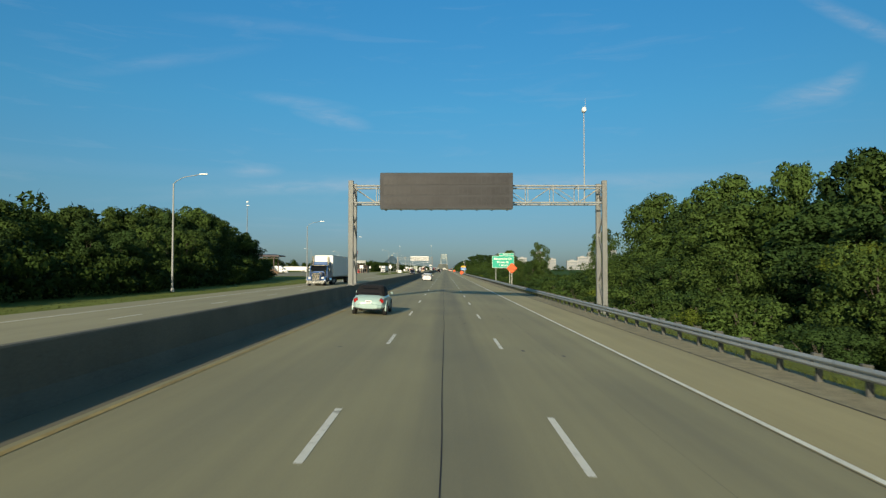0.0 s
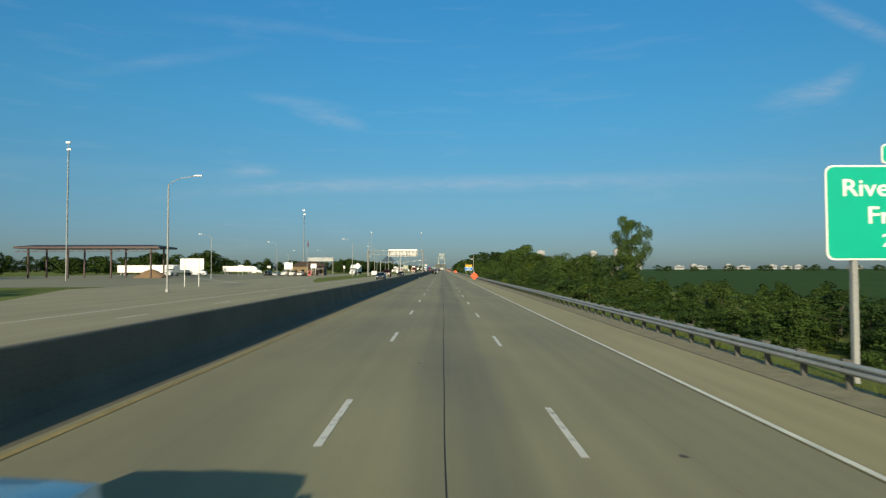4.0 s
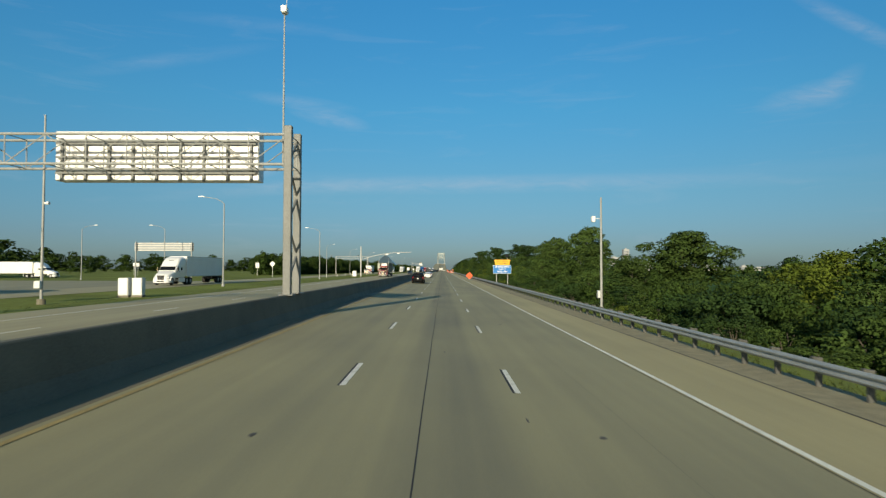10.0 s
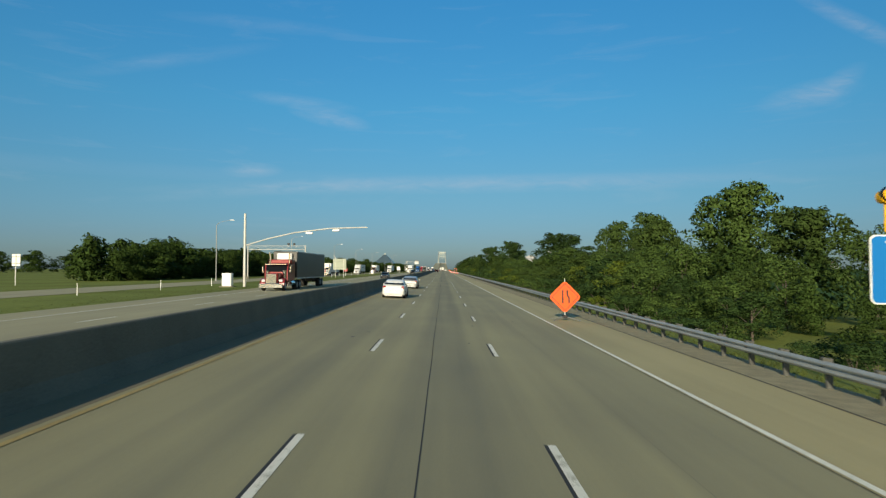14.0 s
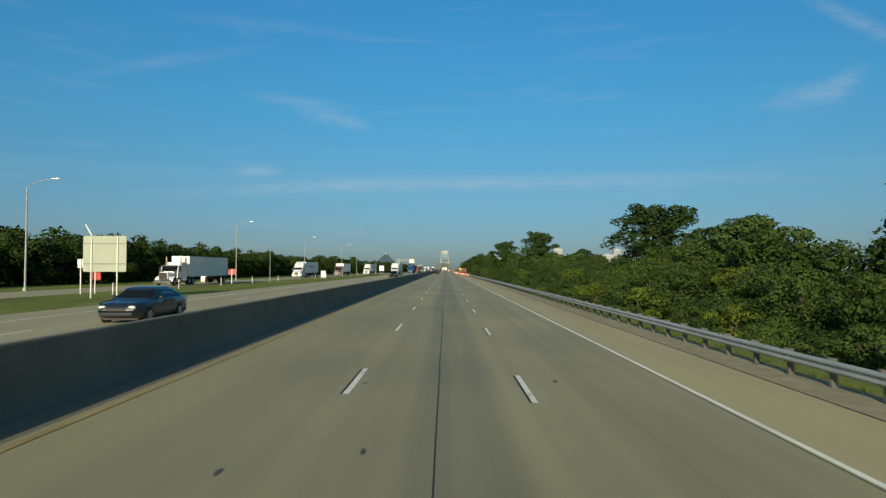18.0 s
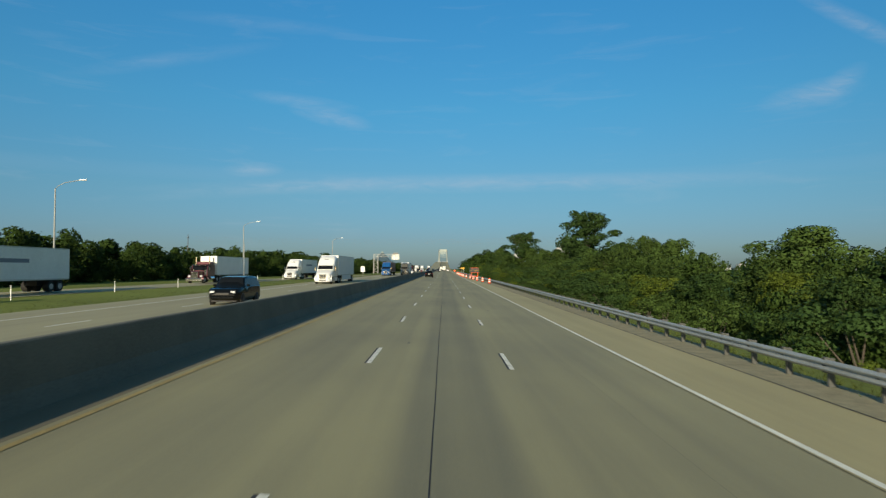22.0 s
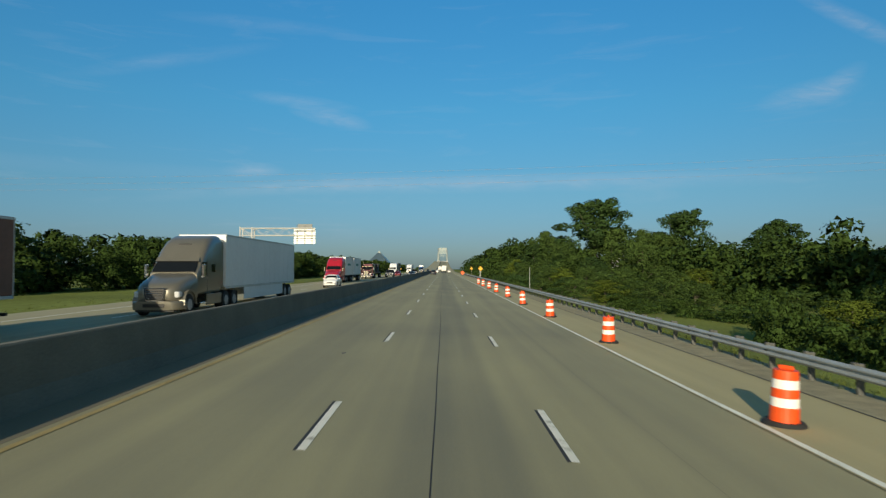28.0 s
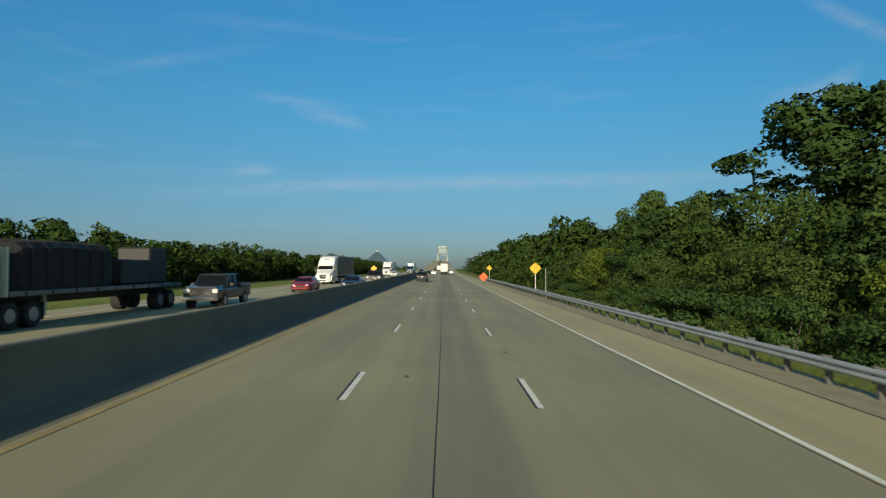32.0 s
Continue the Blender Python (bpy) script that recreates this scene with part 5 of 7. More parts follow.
# the thicket's general top along the outer side, above the road
THICKET_NEAR = [(-60, 8), (70, 9), (100, 7.5), (122, 6), (136, 2.5), (158, 1.0), (225, 0.4), (262, 1.0), (275, 0.4), (291, 0.4), (297, 3.6), (304, 5.0), (330, 5.4), (352, 4.4), (372, 2.6), (380, 0.6), (394, 1), (403, 4), (418, 5), (428, 2.5), (438, 0.2), (470, 0.6), (478, 4), (500, 6.5)]
THICKET_FAR = [(520, 7), (560, 7), (590, 6.5), (625, 6), (640, 5), (660, 5.5), (700, 4.6), (745, 3.6), (765, 5.6), (793, 5.6), (845, 5), (868, 3), (880, 0.4), (950, 0.4), (968, 3), (985, 7), (1010, 8.5), (1060, 12), (1130, 14.5), (1350, 15)]
THICKET = THICKET_NEAR + THICKET_FAR
y = -50.0
while y < 1300:
    far = y > 1060
    for x0, k in ((34, 1.0), (43, 1.02), (27, 0.5)):
        x = x0 + rt.uniform(-2.5, 2.5)
        top = along(THICKET, y + (34 - x0) * 1.2)
        lumpy = noise.noise(Vector((y * 0.06, x0 * 0.9, 7.3)))
        h = (top * k * (0.94 + 0.36 * lumpy) * rt.uniform(0.88, 1.06)) - land_z(x)
        spin = rt.uniform(0, 360)
        if h > 3.6:
            if far or x0 == 43 or (x0 == 34 and rt.random() < 0.5):
                wood("roadside_wood", x, y + rt.uniform(-2, 2), h, rt.uniform(0.95, 1.3), spin, not far and x0 == 34)
            else:
                tall = h > 9.5
                kind = rt.choices(TREES[:3], (4, 5, 4))[0] if tall else rt.choices(LOW, (5, 4, 5, 5 if y > 930 and x0 == 27 else 0.8))[0]
                grow(kind, x, y + rt.uniform(-2, 2), h, (h / 14.0 * 1.1 if tall else max(0.8, min(1.5, h / 6.5))) * rt.uniform(0.95, 1.4), spin=spin)
        elif x0 != 43 and rt.random() < 0.6:
            brush(rt.choices(BUSHES, (5, 5, 1.0))[0], x, y, rt.uniform(1.6, 2.8), 0.9, spin)
    y += 6.6
y = -40.0
while y < 1080:
    for x0 in (22.5, 18.5):
        x = x0 + rt.uniform(-1.6, 1.6)
        if x0 == 22.5 or rt.random() < 0.4:
            open_ = 135 < y < 205 or 240 < y < 292 or 372 < y < 398 or 430 < y < 474 or 848 < y < 960
            h = rt.uniform(1.2, 1.9) if open_ or x0 < 20 else rt.uniform(2.2, 4.0)
            if not (open_ and rt.random() < (0.95 if y > 800 else 0.45)):
                grow(rt.choices(BUSHES, (5, 4, 1.4))[0], x, y + rt.uniform(-1.5, 1.5), h, max(0.6, h / 3.0) * rt.uniform(1.0, 1.35), spin=rt.uniform(0, 360))
    y += 5.2
# undergrowth that closes the foot of the thicket
y = -40.0
while y < 1075:
    if not (140 < y < 225 or 258 < y < 292 or 374 < y < 396 or 432 < y < 474 or 880 < y < 965):
        brush(rt.choices(BUSHES, (4, 6, 1))[0], 25 + rt.uniform(-1.5, 1.5), y, rt.uniform(3.2, 5.2), rt.uniform(0.95, 1.25), rt.uniform(0, 360))
    y += 4.6
# brush in the gaps of the thicket
for ya, yb in ((150, 236), (404, 446), (862, 960)):
    y = ya
    while y < yb:
        for x0 in (26, 31):
            if ya > 800 and (x0 == 26 or rt.random() < 0.5):
                continue
            brush(rt.choices(BUSHES, (5, 3, 2))[0], x0 + rt.uniform(-2, 2), y + rt.uniform(-2, 2), rt.uniform(1.5, 2.4), rt.uniform(0.9, 1.25), rt.uniform(0, 360))
        y += 5.0
for k in range(44):
    y = -20 + k * 4.0
    brush(rt.choices(BUSHES, (3, 6, 0))[0], along([(-60, -31.4), (60, -31.4), (100, -34.5), (150, -44)], y) + rt.uniform(-0.8, 0.8), y, rt.uniform(3.6, 5.4), 1.5, rt.uniform(0, 360))
# inner side: grove at the start, tree line beyond the ramp, low trees near the end
y = -60.0
while y < 158:
    edge = along([(-60, -34.5), (60, -34.5), (100, -38), (156, -50)], y)
    for off in (0, -5, -12, -20):
        spin = rt.uniform(0, 360)
        h = rt.uniform(8.4, 10.4) * (1.0 if off else 0.8) * along([(0, 0.70), (56, 0.84), (80, 1.08), (114, 1.30), (160, 1.26)], y)
        x = edge + off + rt.uniform(-2, 2)
        if off < -8 or y < 0:
            wood("grove", x, y, h, 1.0, spin)
        else:
            kind = rt.choice((TREES[1], TREES[2], TREES[0]) if off else (LOW[1], LOW[0], TREES[1]))
            grow(kind, x, y + rt.uniform(-2, 2), h, (h / 14 if kind in TREES else h / 7) * rt.uniform(0.95, 1.2), spin=spin)
    y += 6.5
y = 536.0
while y < 1350:
    edge = along([(536, -64), (560, -62), (780, -56), (870, -44), (905, -36), (1250, -34)], y)
    top = along([(470, 6.2), (560, 7.8), (680, 7.0), (850, 6.4), (880, 6.2), (910, 5.8), (1050, 5.8), (1350, 5.4)], y)
    for off in (0, -3.5, -7):
        h = top * rt.uniform(0.72, 1.12) + (-off) * 0.12
        spin = rt.uniform(0, 360)
        wood("tree_line", edge + off + rt.uniform(-2, 2), y + rt.uniform(-2.5, 2.5), h, rt.uniform(1.1, 1.45), spin, off == 0 and y < 1010)
    y += 4.8
for k in range(44):
    wood("roadside_wood", 62 + rt.uniform(0, 30), 868 + k * 4.0, rt.uniform(9.0, 13.0), 1.2, rt.uniform(0, 360))
for k in range(26):
    y = 893 + k * 4.4
    for x0 in (58, 66):
        wood("roadside_wood", x0 + rt.uniform(-3, 3), y, along([(893, 5.2), (960, 6.8), (1010, 8.5)], y) + 3.4 + rt.uniform(-0.8, 0.8), 1.25, rt.uniform(0, 360))
# far tree lines seen across the yard and the field
for k in range(120):
    wood("far_woods", -560 + k * 4.0 + rt.uniform(-6, 6), 400 + k * 5.6 + rt.uniform(-10, 10), rt.uniform(12, 17) - k * 0.03, 1.7, rt.uniform(0, 360))
for k in range(76):
    wood("far_woods", -190 - 60 * math.sin(k * 0.21) + rt.uniform(-12, 12), 120 + k * 6.6, 11.5 * rt.uniform(0.7, 1.15), 1.7, rt.uniform(0, 360))
for k in range(44):
    wood("far_woods", 260 + k * 26 + rt.uniform(-8, 8), 1500 + rt.uniform(-60, 60), rt.uniform(9, 14), 2.2, rt.uniform(0, 360))
for k in range(60):
    wood("far_woods", 30 + rt.uniform(0, 25) + (0 if k % 2 else -95), 1300 + k * 9, rt.uniform(13, 18) if k % 2 else rt.uniform(3.5, 5.0), 1.6, rt.uniform(0, 360))
WORDS = {"roadside_wood": "deep green trees of the roadside wood", "grove": "dark trees deep in the grove", "tree_line": "long line of green trees beyond the ramp", "undergrowth": "tangled green undergrowth below the trees", "far_woods": "distant hazy lines of green trees"}
for name, pieces in WOODS.items():
    me = leaf_mesh(name, np.concatenate([a for a, b in pieces]), np.concatenate([b for a, b in pieces]), LEAF_WOOD)
    tagged(new(name, me), WORDS[name], "trees", kind="stuff")
for o in parked:
    if o.name not in taken:
        grow(o, -60 - 5 * len(taken), -80, 6)

# grass blades along the verge
rg = np.random.RandomState(8)
gv, gf = [], []
for k in range(15000):
    side = rg.rand() < 0.72
    x = 9.75 + abs(rg.randn()) * 0.9 if side else -22.3 - abs(rg.randn()) * 2.0
    yy = rg.uniform(-10, 1010)
    if not side and 138 < yy < 300:
        continue
    z = land_z(x) - 0.05
    for _ in range(3):
        a, h = rg.uniform(0, 6.28), rg.uniform(0.08, 0.30) * (1.0 if side else 0.4)
        ox, oy = rg.uniform(-0.12, 0.12, 2)
        n0 = len(gv)
        gv += [(x + ox - 0.02 * math.cos(a), yy + oy - 0.02 * math.sin(a), z), (x + ox + 0.02 * math.cos(a), yy + oy + 0.02 * math.sin(a), z), (x + ox + 0.14 * rg.randn(), yy + oy + 0.14 * rg.randn(), z + h)]
        gf.append((n0, n0 + 1, n0 + 2))
gme = bpy.data.meshes.new("grass")
gme.from_pydata(gv, [], gf)
gme.materials.append(material("grass_blade", (0.07, 0.092, 0.022), 0.8, gloss=0.1, vary=0.5, scale=0.3, fine=4))
tagged(new("verge_grass", gme), "rough yellow-green grass under the guardrail", "grass", kind="stuff")
# ---------------------------------------------------------------- vehicles (nose at y = 0, pointing to -y)
def tyre(parent, x, y, r, w, inner=0.6, dish=0.03, rim=None):
    s = 1 if x > 0 else -1
    wh = part("wheel", Shape().wheel(x - w / 2, x + w / 2, y, r, r), RUBBER, parent)
    part("rim", Shape().wheel(x + s * (w / 2 - 0.02), x + s * (w / 2 + dish), y, r, r * inner, 16, 0.02), rim or RIM, wh)
    return wh


def car(name, label, body, x, y, ahead, L, W, H, hood, belt, gh, tail, hood_end, rise=0.0, cat="car", roof_w=0.74, lamp_h=0.24):
    """gh: the glasshouse's front foot, roof front, roof end and rear foot along the length."""
    g = thing(name, label, cat, (pose(x, y, 0, 0, 0, 180) if ahead else pose(x, y, 0)))
    w, zl = W / 2, 0.22 + rise
    tops = [(0.0, hood * 0.72), (0.10, hood * 0.88), (0.35, hood * 0.97), (hood_end * 0.7, hood + 0.02), (gh[0], belt + 0.01), ((gh[0] + gh[1]) / 2, (belt + H) / 2 - 0.03), (gh[1], H - 0.06), (gh[1] * 0.7 + gh[2] * 0.3, H), (gh[2] * 0.75 + gh[1] * 0.25, H), (gh[2], H - 0.05)]
    tops += [((gh[2] + gh[3]) / 2, (tail + H) / 2 + 0.02), (gh[3], tail)] if gh[3] < L - 0.3 else [(gh[2] + 0.08, H - 0.12), (gh[3] - 0.02, tail + 0.02)]
    tops += [(L - 0.12, tail - 0.03)] if gh[3] < L - 0.3 else []
    tops += [(L, tail - 0.16)]

    def ring(yy, top):
        f = 1 - 0.22 * max(0, 1 - yy / 0.5) ** 2 - 0.13 * max(0, 1 - (L - yy) / 0.4) ** 2
        a = zl + 0.14 * max(0, 1 - yy / 0.3) + 0.10 * max(0, 1 - (L - yy) / 0.3)
        bz = min(belt, top - 0.02)
        k = min(1.0, max(0.0, (top - belt) / (H - belt)))
        r = 0.93 - (0.93 - roof_w) * k
        half = [(0.86, a), (0.95, a + 0.05), (0.99, a + 0.18), (1.0, (a + bz) / 2), (0.99, bz - 0.12 * (1 - k) - 0.02), (0.955, bz), (0.5 * (0.955 + r), (bz + top) / 2), (r, top - 0.07), (r * 0.93, top - 0.02), (r * 0.6, top)]
        return [(w * f * q, yy, z) for q, z in half] + [(-w * f * q, yy, z) for q, z in reversed(half)]

    part("body", Shape().loft([ring(*t) for t in tops]), body, g, smooth=True)
    # glass, a little proud of the shell
    zb, zt = belt + 0.04, H - 0.15

    def wide(z):
        return w * (0.955 + (roof_w - 0.955) * (z - belt) / (H - 0.07 - belt)) + 0.012

    cuts = [0.0, 0.42, 0.44, 0.80, 0.82, 1.0] if L > 4.5 else [0.0, 0.55, 0.58, 1.0]
    y0b, y1b, y0t, y1t = gh[0] + 0.22, gh[3] - 0.12, gh[1] + 0.02, gh[2] - 0.10
    for s in (-1, 1):
        for c in range(0, len(cuts), 2):
            yb = [y0b + (y1b - y0b) * q for q in cuts[c:c + 2]]
            yt = [y0t + (y1t - y0t) * q for q in cuts[c:c + 2]]
            part("side_window", Shape().add([(s * wide(zb), yb[0], zb), (s * wide(zb), yb[1], zb), (s * wide(zt), yt[1], zt), (s * wide(zt), yt[0], zt)], [(0, 1, 2, 3)]), GLASS, g, "dark tinted side window")
        part("mirror", Shape().box(s * (w + 0.0), s * (w + 0.19), gh[0] + 0.35, gh[0] + 0.47, belt - 0.0, belt + 0.15, 0.04), body, g)
        part("headlight", Shape().box(s * w * 0.50, s * w * 0.80, 0.02, 0.16, hood * 0.66, hood * 0.84, 0.03), LAMP_GLASS, g)
        part("tail_light", Shape().box(s * w * 0.68, s * w * 0.905, L - 0.24, L - 0.006, tail - 0.06 - lamp_h, tail - 0.05, 0.03), TAIL_RED, g)
        for yy in (y0b + (y1b - y0b) * 0.30, y0b + (y1b - y0b) * 0.66):
            part("door_handle", Shape().box(s * (w * 0.98), s * (w + 0.02), yy, yy + 0.16, belt - 0.17, belt - 0.135, 0.008), body, g)
        rw = 0.33 if L < 5.0 else 0.35
        for yy in (L * 0.19, L * 0.79):
            part("wheel_arch", Shape().wheel(s * (w * 0.93), s * (w + 0.003), yy, rw, rw * 1.13, 20, 0.004), BLACK, g)
            tyre(g, s * (w - 0.09), yy, rw, 0.21, rim=BLACK if body is BLACK_CAR else None)
    tilt = math.atan2(H - belt, gh[1] - gh[0])
    part("windscreen", Shape().add([(-w * 0.84, gh[0] + 0.07, belt + 0.055), (w * 0.84, gh[0] + 0.07, belt + 0.055), (w * (roof_w - 0.06), gh[1] - 0.06, H - 0.10), (-w * (roof_w - 0.06), gh[1] - 0.06, H - 0.10)], [(0, 1, 2, 3)]), GLASS, g, "dark windscreen")
    ra, rb2 = (gh[2] + 0.09, H - 0.15), (gh[3] - 0.0, tail + 0.07)
    part("rear_window", Shape().add([(-w * 0.84, rb2[0] + 0.02, rb2[1]), (w * 0.84, rb2[0] + 0.02, rb2[1]), (w * (roof_w - 0.03), ra[0] + 0.02, ra[1] + 0.02), (-w * (roof_w - 0.03), ra[0] + 0.02, ra[1] + 0.02)], [(0, 1, 2, 3)]), GLASS, g, "dark rear window")
    part("front_bumper", Shape().box(-w * 0.74, w * 0.74, -0.05, 0.1, zl + 0.10, zl + 0.28, 0.04), body, g)
    part("grille", Shape().box(-w * 0.42, w * 0.42, -0.02, 0.05, hood * 0.58, hood * 0.74, 0.02), BLACK, g)
    rb_ = part("rear_bumper", Shape().loft([[(-w * q, yy, z0), (w * q, yy, z0), (w * q, yy, z1), (-w * q, yy, z1)] for yy, q, z0, z1 in ((L - 0.30, 0.98, zl + 0.06, zl + 0.38), (L - 0.12, 0.94, zl + 0.05, zl + 0.39), (L + 0.0, 0.86, zl + 0.07, zl + 0.40), (L + 0.06, 0.76, zl + 0.12, zl + 0.36), (L + 0.08, 0.6, zl + 0.16, zl + 0.33))]), body, g)
    part("bumper_step", Shape().box(-w * 0.62, w * 0.62, L + 0.02, L + 0.06, zl + 0.362, zl + 0.372, 0.003), BLACK, rb_)
    part("lower_valance", Shape().box(-w * 0.78, w * 0.78, L - 0.2, L + 0.02, zl - 0.04, zl + 0.06, 0.02), body, g)
    pl = part("number_plate", Shape().box(-0.16, 0.16, L - 0.012, L + 0.012, tail - 0.36, tail - 0.21, 0.004), SIGN_WHITE, g, "white plate with plain bars")
    part("plate_bar", Shape().box(-0.11, 0.11, L + 0.0125, L + 0.015, tail - 0.305, tail - 0.265), GREYISH, pl)
    part("underbody", Shape().box(-w * 0.8, w * 0.8, 0.3, L - 0.3, zl - 0.08, zl + 0.06, 0.02), CHASSIS, g)
    return g


GREYISH = material("plate_grey", (0.25, 0.25, 0.27), 0.6)


def at_road(ob, x):
    """Sets a vehicle down on its lane, tilted with the crossfall."""
    if x > -6.6:
        loc, turn = ob.matrix_basis.translation, ob.matrix_basis.to_3x3().to_4x4()
        ob.matrix_basis = Matrix.Translation((loc.x, loc.y, road_z(x) + 0.005)) @ Matrix.Rotation(math.atan(FALL), 4, "Y") @ turn
    else:
        ob.location.z = 0.27 if x > -20 else land_z(x) + 0.06
    return ob


MINT = paint("pale_mint_paint", (0.33, 0.47, 0.46))
WHITE_CAR = paint("white_car_paint", (0.78, 0.78, 0.77))
BLACK_CAR = paint("black_car_paint", (0.005, 0.006, 0.007), 0.0, 0.12, 0.0, 0.22)
NAVY_CAR = paint("navy_car_paint", (0.012, 0.017, 0.028), 0.05)
SILVER_CAR = paint("silver_car_paint", (0.50, 0.52, 0.54), 0.6)
RED_CAR = paint("dark_red_car_paint", (0.22, 0.012, 0.02), 0.2)
SEDAN = dict(L=4.8, W=1.84, H=1.45, hood=0.88, belt=0.95, gh=(1.35, 2.05, 3.45, 4.25), tail=1.02, hood_end=1.4)
SUV = dict(L=4.7, W=1.9, H=1.72, hood=1.02, belt=1.08, gh=(1.2, 1.75, 4.25, 4.60), tail=1.14, hood_end=1.25, rise=0.05, roof_w=0.78)
VAN = dict(L=5.1, W=1.98, H=1.74, hood=0.98, belt=1.04, gh=(0.85, 1.75, 4.72, 5.02), tail=1.12, hood_end=0.95, roof_w=0.80, lamp_h=0.34)
HATCH = dict(L=3.6, W=1.64, H=1.5, hood=0.88, belt=0.95, gh=(0.85, 1.4, 3.0, 3.5), tail=1.0, hood_end=0.9)

# the pale convertible with its round tail, dark cloth top
bt = thing("convertible_car", "pale mint convertible with a dark cloth top, inner lane", "car", pose(-3.85, 35.1, 0, 0, 0, 180))


def oval(yy, ww, a, b, n=14):
    return [(ww * math.copysign(abs(math.cos(t)) ** 0.42, math.cos(t)), yy, (a + b) / 2 + (b - a) / 2 * math.copysign(abs(math.sin(t)) ** 0.55, math.sin(t))) for t in [2 * math.pi * i / n for i in range(n)]]


part("body", Shape().loft([oval(*s) for s in ((0.0, 0.45, 0.42, 0.62), (0.15, 0.68, 0.28, 0.80), (0.6, 0.80, 0.24, 0.95), (1.1, 0.84, 0.22, 1.02), (2.2, 0.86, 0.22, 1.02), (3.2, 0.85, 0.22, 1.03), (3.75, 0.80, 0.26, 0.98), (4.0, 0.68, 0.34, 0.82), (4.1, 0.45, 0.42, 0.66))]), MINT, bt, smooth=True)
part("soft_top", Shape().loft([[(x * s, y0 + (y1 - y0) * k, z) for x, k in ((-1, 0.08), (-0.86, 0), (0.86, 0), (1, 0.08), (1, 0.92), (0.82, 1), (-0.82, 1), (-1, 0.92))] for s, y0, y1, z in ((0.74, 1.35, 3.55, 0.96), (0.70, 1.62, 3.40, 1.22), (0.60, 1.85, 3.15, 1.43), (0.45, 2.0, 2.9, 1.49))]), material("black_cloth_top", (0.004, 0.004, 0.006), 0.9, vary=0.3, scale=3, fine=50), bt, "black cloth top")
part("rear_window", Shape().add([(-0.46, 3.50, 1.06), (0.46, 3.50, 1.06), (0.38, 3.28, 1.34), (-0.38, 3.28, 1.34)], [(0, 1, 2, 3)]), GLASS, bt)
for s in (-1, 1):
    tl = part("tail_light", Shape().tube((s * 0.62, 3.86, 0.74), (s * 0.64, 4.02, 0.72), 0.13, 0.11, 16), TAIL_RED, bt, "round red tail light")
    part("mirror", Shape().box(s * 0.84, s * 1.0, 1.5, 1.6, 0.98, 1.12, 0.03), MINT, bt)
    for yy in (0.78, 3.28):
        part("wheel_arch", Shape().wheel(s * 0.70, s * 0.862, yy, 0.33, 0.385, 20, 0.01), BLACK, bt)
        arch = [(yy + 0.43 * math.cos(radians(a)), 0.33 + 0.43 * math.sin(radians(a))) for a in range(-15, 196, 15)] + [(yy + 0.375 * math.cos(radians(a)), 0.33 + 0.375 * math.sin(radians(a))) for a in range(195, -16, -15)]
        part("fender", Shape().prism(arch, "x", s * 0.80, s * 0.868), MINT, bt)
        tyre(bt, s * 0.765, yy, 0.32, 0.2)
part("rear_bumper", Shape().loft([oval(yy, ww, 0.34, 0.56) for yy, ww in ((3.85, 0.80), (4.08, 0.66), (4.16, 0.46))]), MINT, bt)
part("bumper_gap", Shape().box(-0.6, 0.6, 4.0, 4.12, 0.30, 0.34, 0.01), BLACK, bt)
pl_ = part("number_plate", Shape().box(-0.16, 0.16, 4.09, 4.11, 0.60, 0.75, 0.004), SIGN_WHITE, bt, "white plate with plain bars")
part("plate_bar", Shape().box(-0.11, 0.11, 4.111, 4.114, 0.655, 0.695), BLACK, pl_)
at_road(bt, -3.85)

mv = car("minivan", "black minivan with dark glass and red tail lights, inner lane", BLACK_CAR, -3.72, 405.6, True, cat="minivan", **VAN)
part("roof_rail", Shape().path([(-0.68, 1.9, 1.74), (-0.68, 4.6, 1.74)], 0.025).path([(0.68, 1.9, 1.74), (0.68, 4.6, 1.74)], 0.025), BLACK, mv)
part("rear_wiper", Shape().beam((-0.1, 5.06, 1.20), (0.42, 5.04, 1.26), 0.02, 0.02), BLACK, mv)
part("brake_light", Shape().box(-0.12, 0.12, 4.74, 4.79, 1.655, 1.685, 0.005), TAIL_RED, mv)
part("spoiler", Shape().box(-0.70, 0.70, 4.62, 4.86, 1.69, 1.725, 0.012), BLACK_CAR, mv)
part("plate_recess", Shape().box(-0.42, 0.42, 5.07, 5.082, 0.72, 0.98, 0.004), BLACK, mv)
part("tail_trim", Shape().box(-0.44, 0.44, 5.083, 5.1, 0.985, 1.005, 0.004), CHROME, mv, "thin chrome strip")
for s in (-1, 1):
    part("reflector", Shape().box(s * 0.72, s * 0.86, 5.10, 5.125, 0.36, 0.41, 0.006), TAIL_RED, mv)
part("aerial", Shape().tube((-0.7, 1.0, 1.0), (-0.75, 1.1, 1.9), 0.008, n=4), BLACK, mv)
at_road(mv, -3.72)
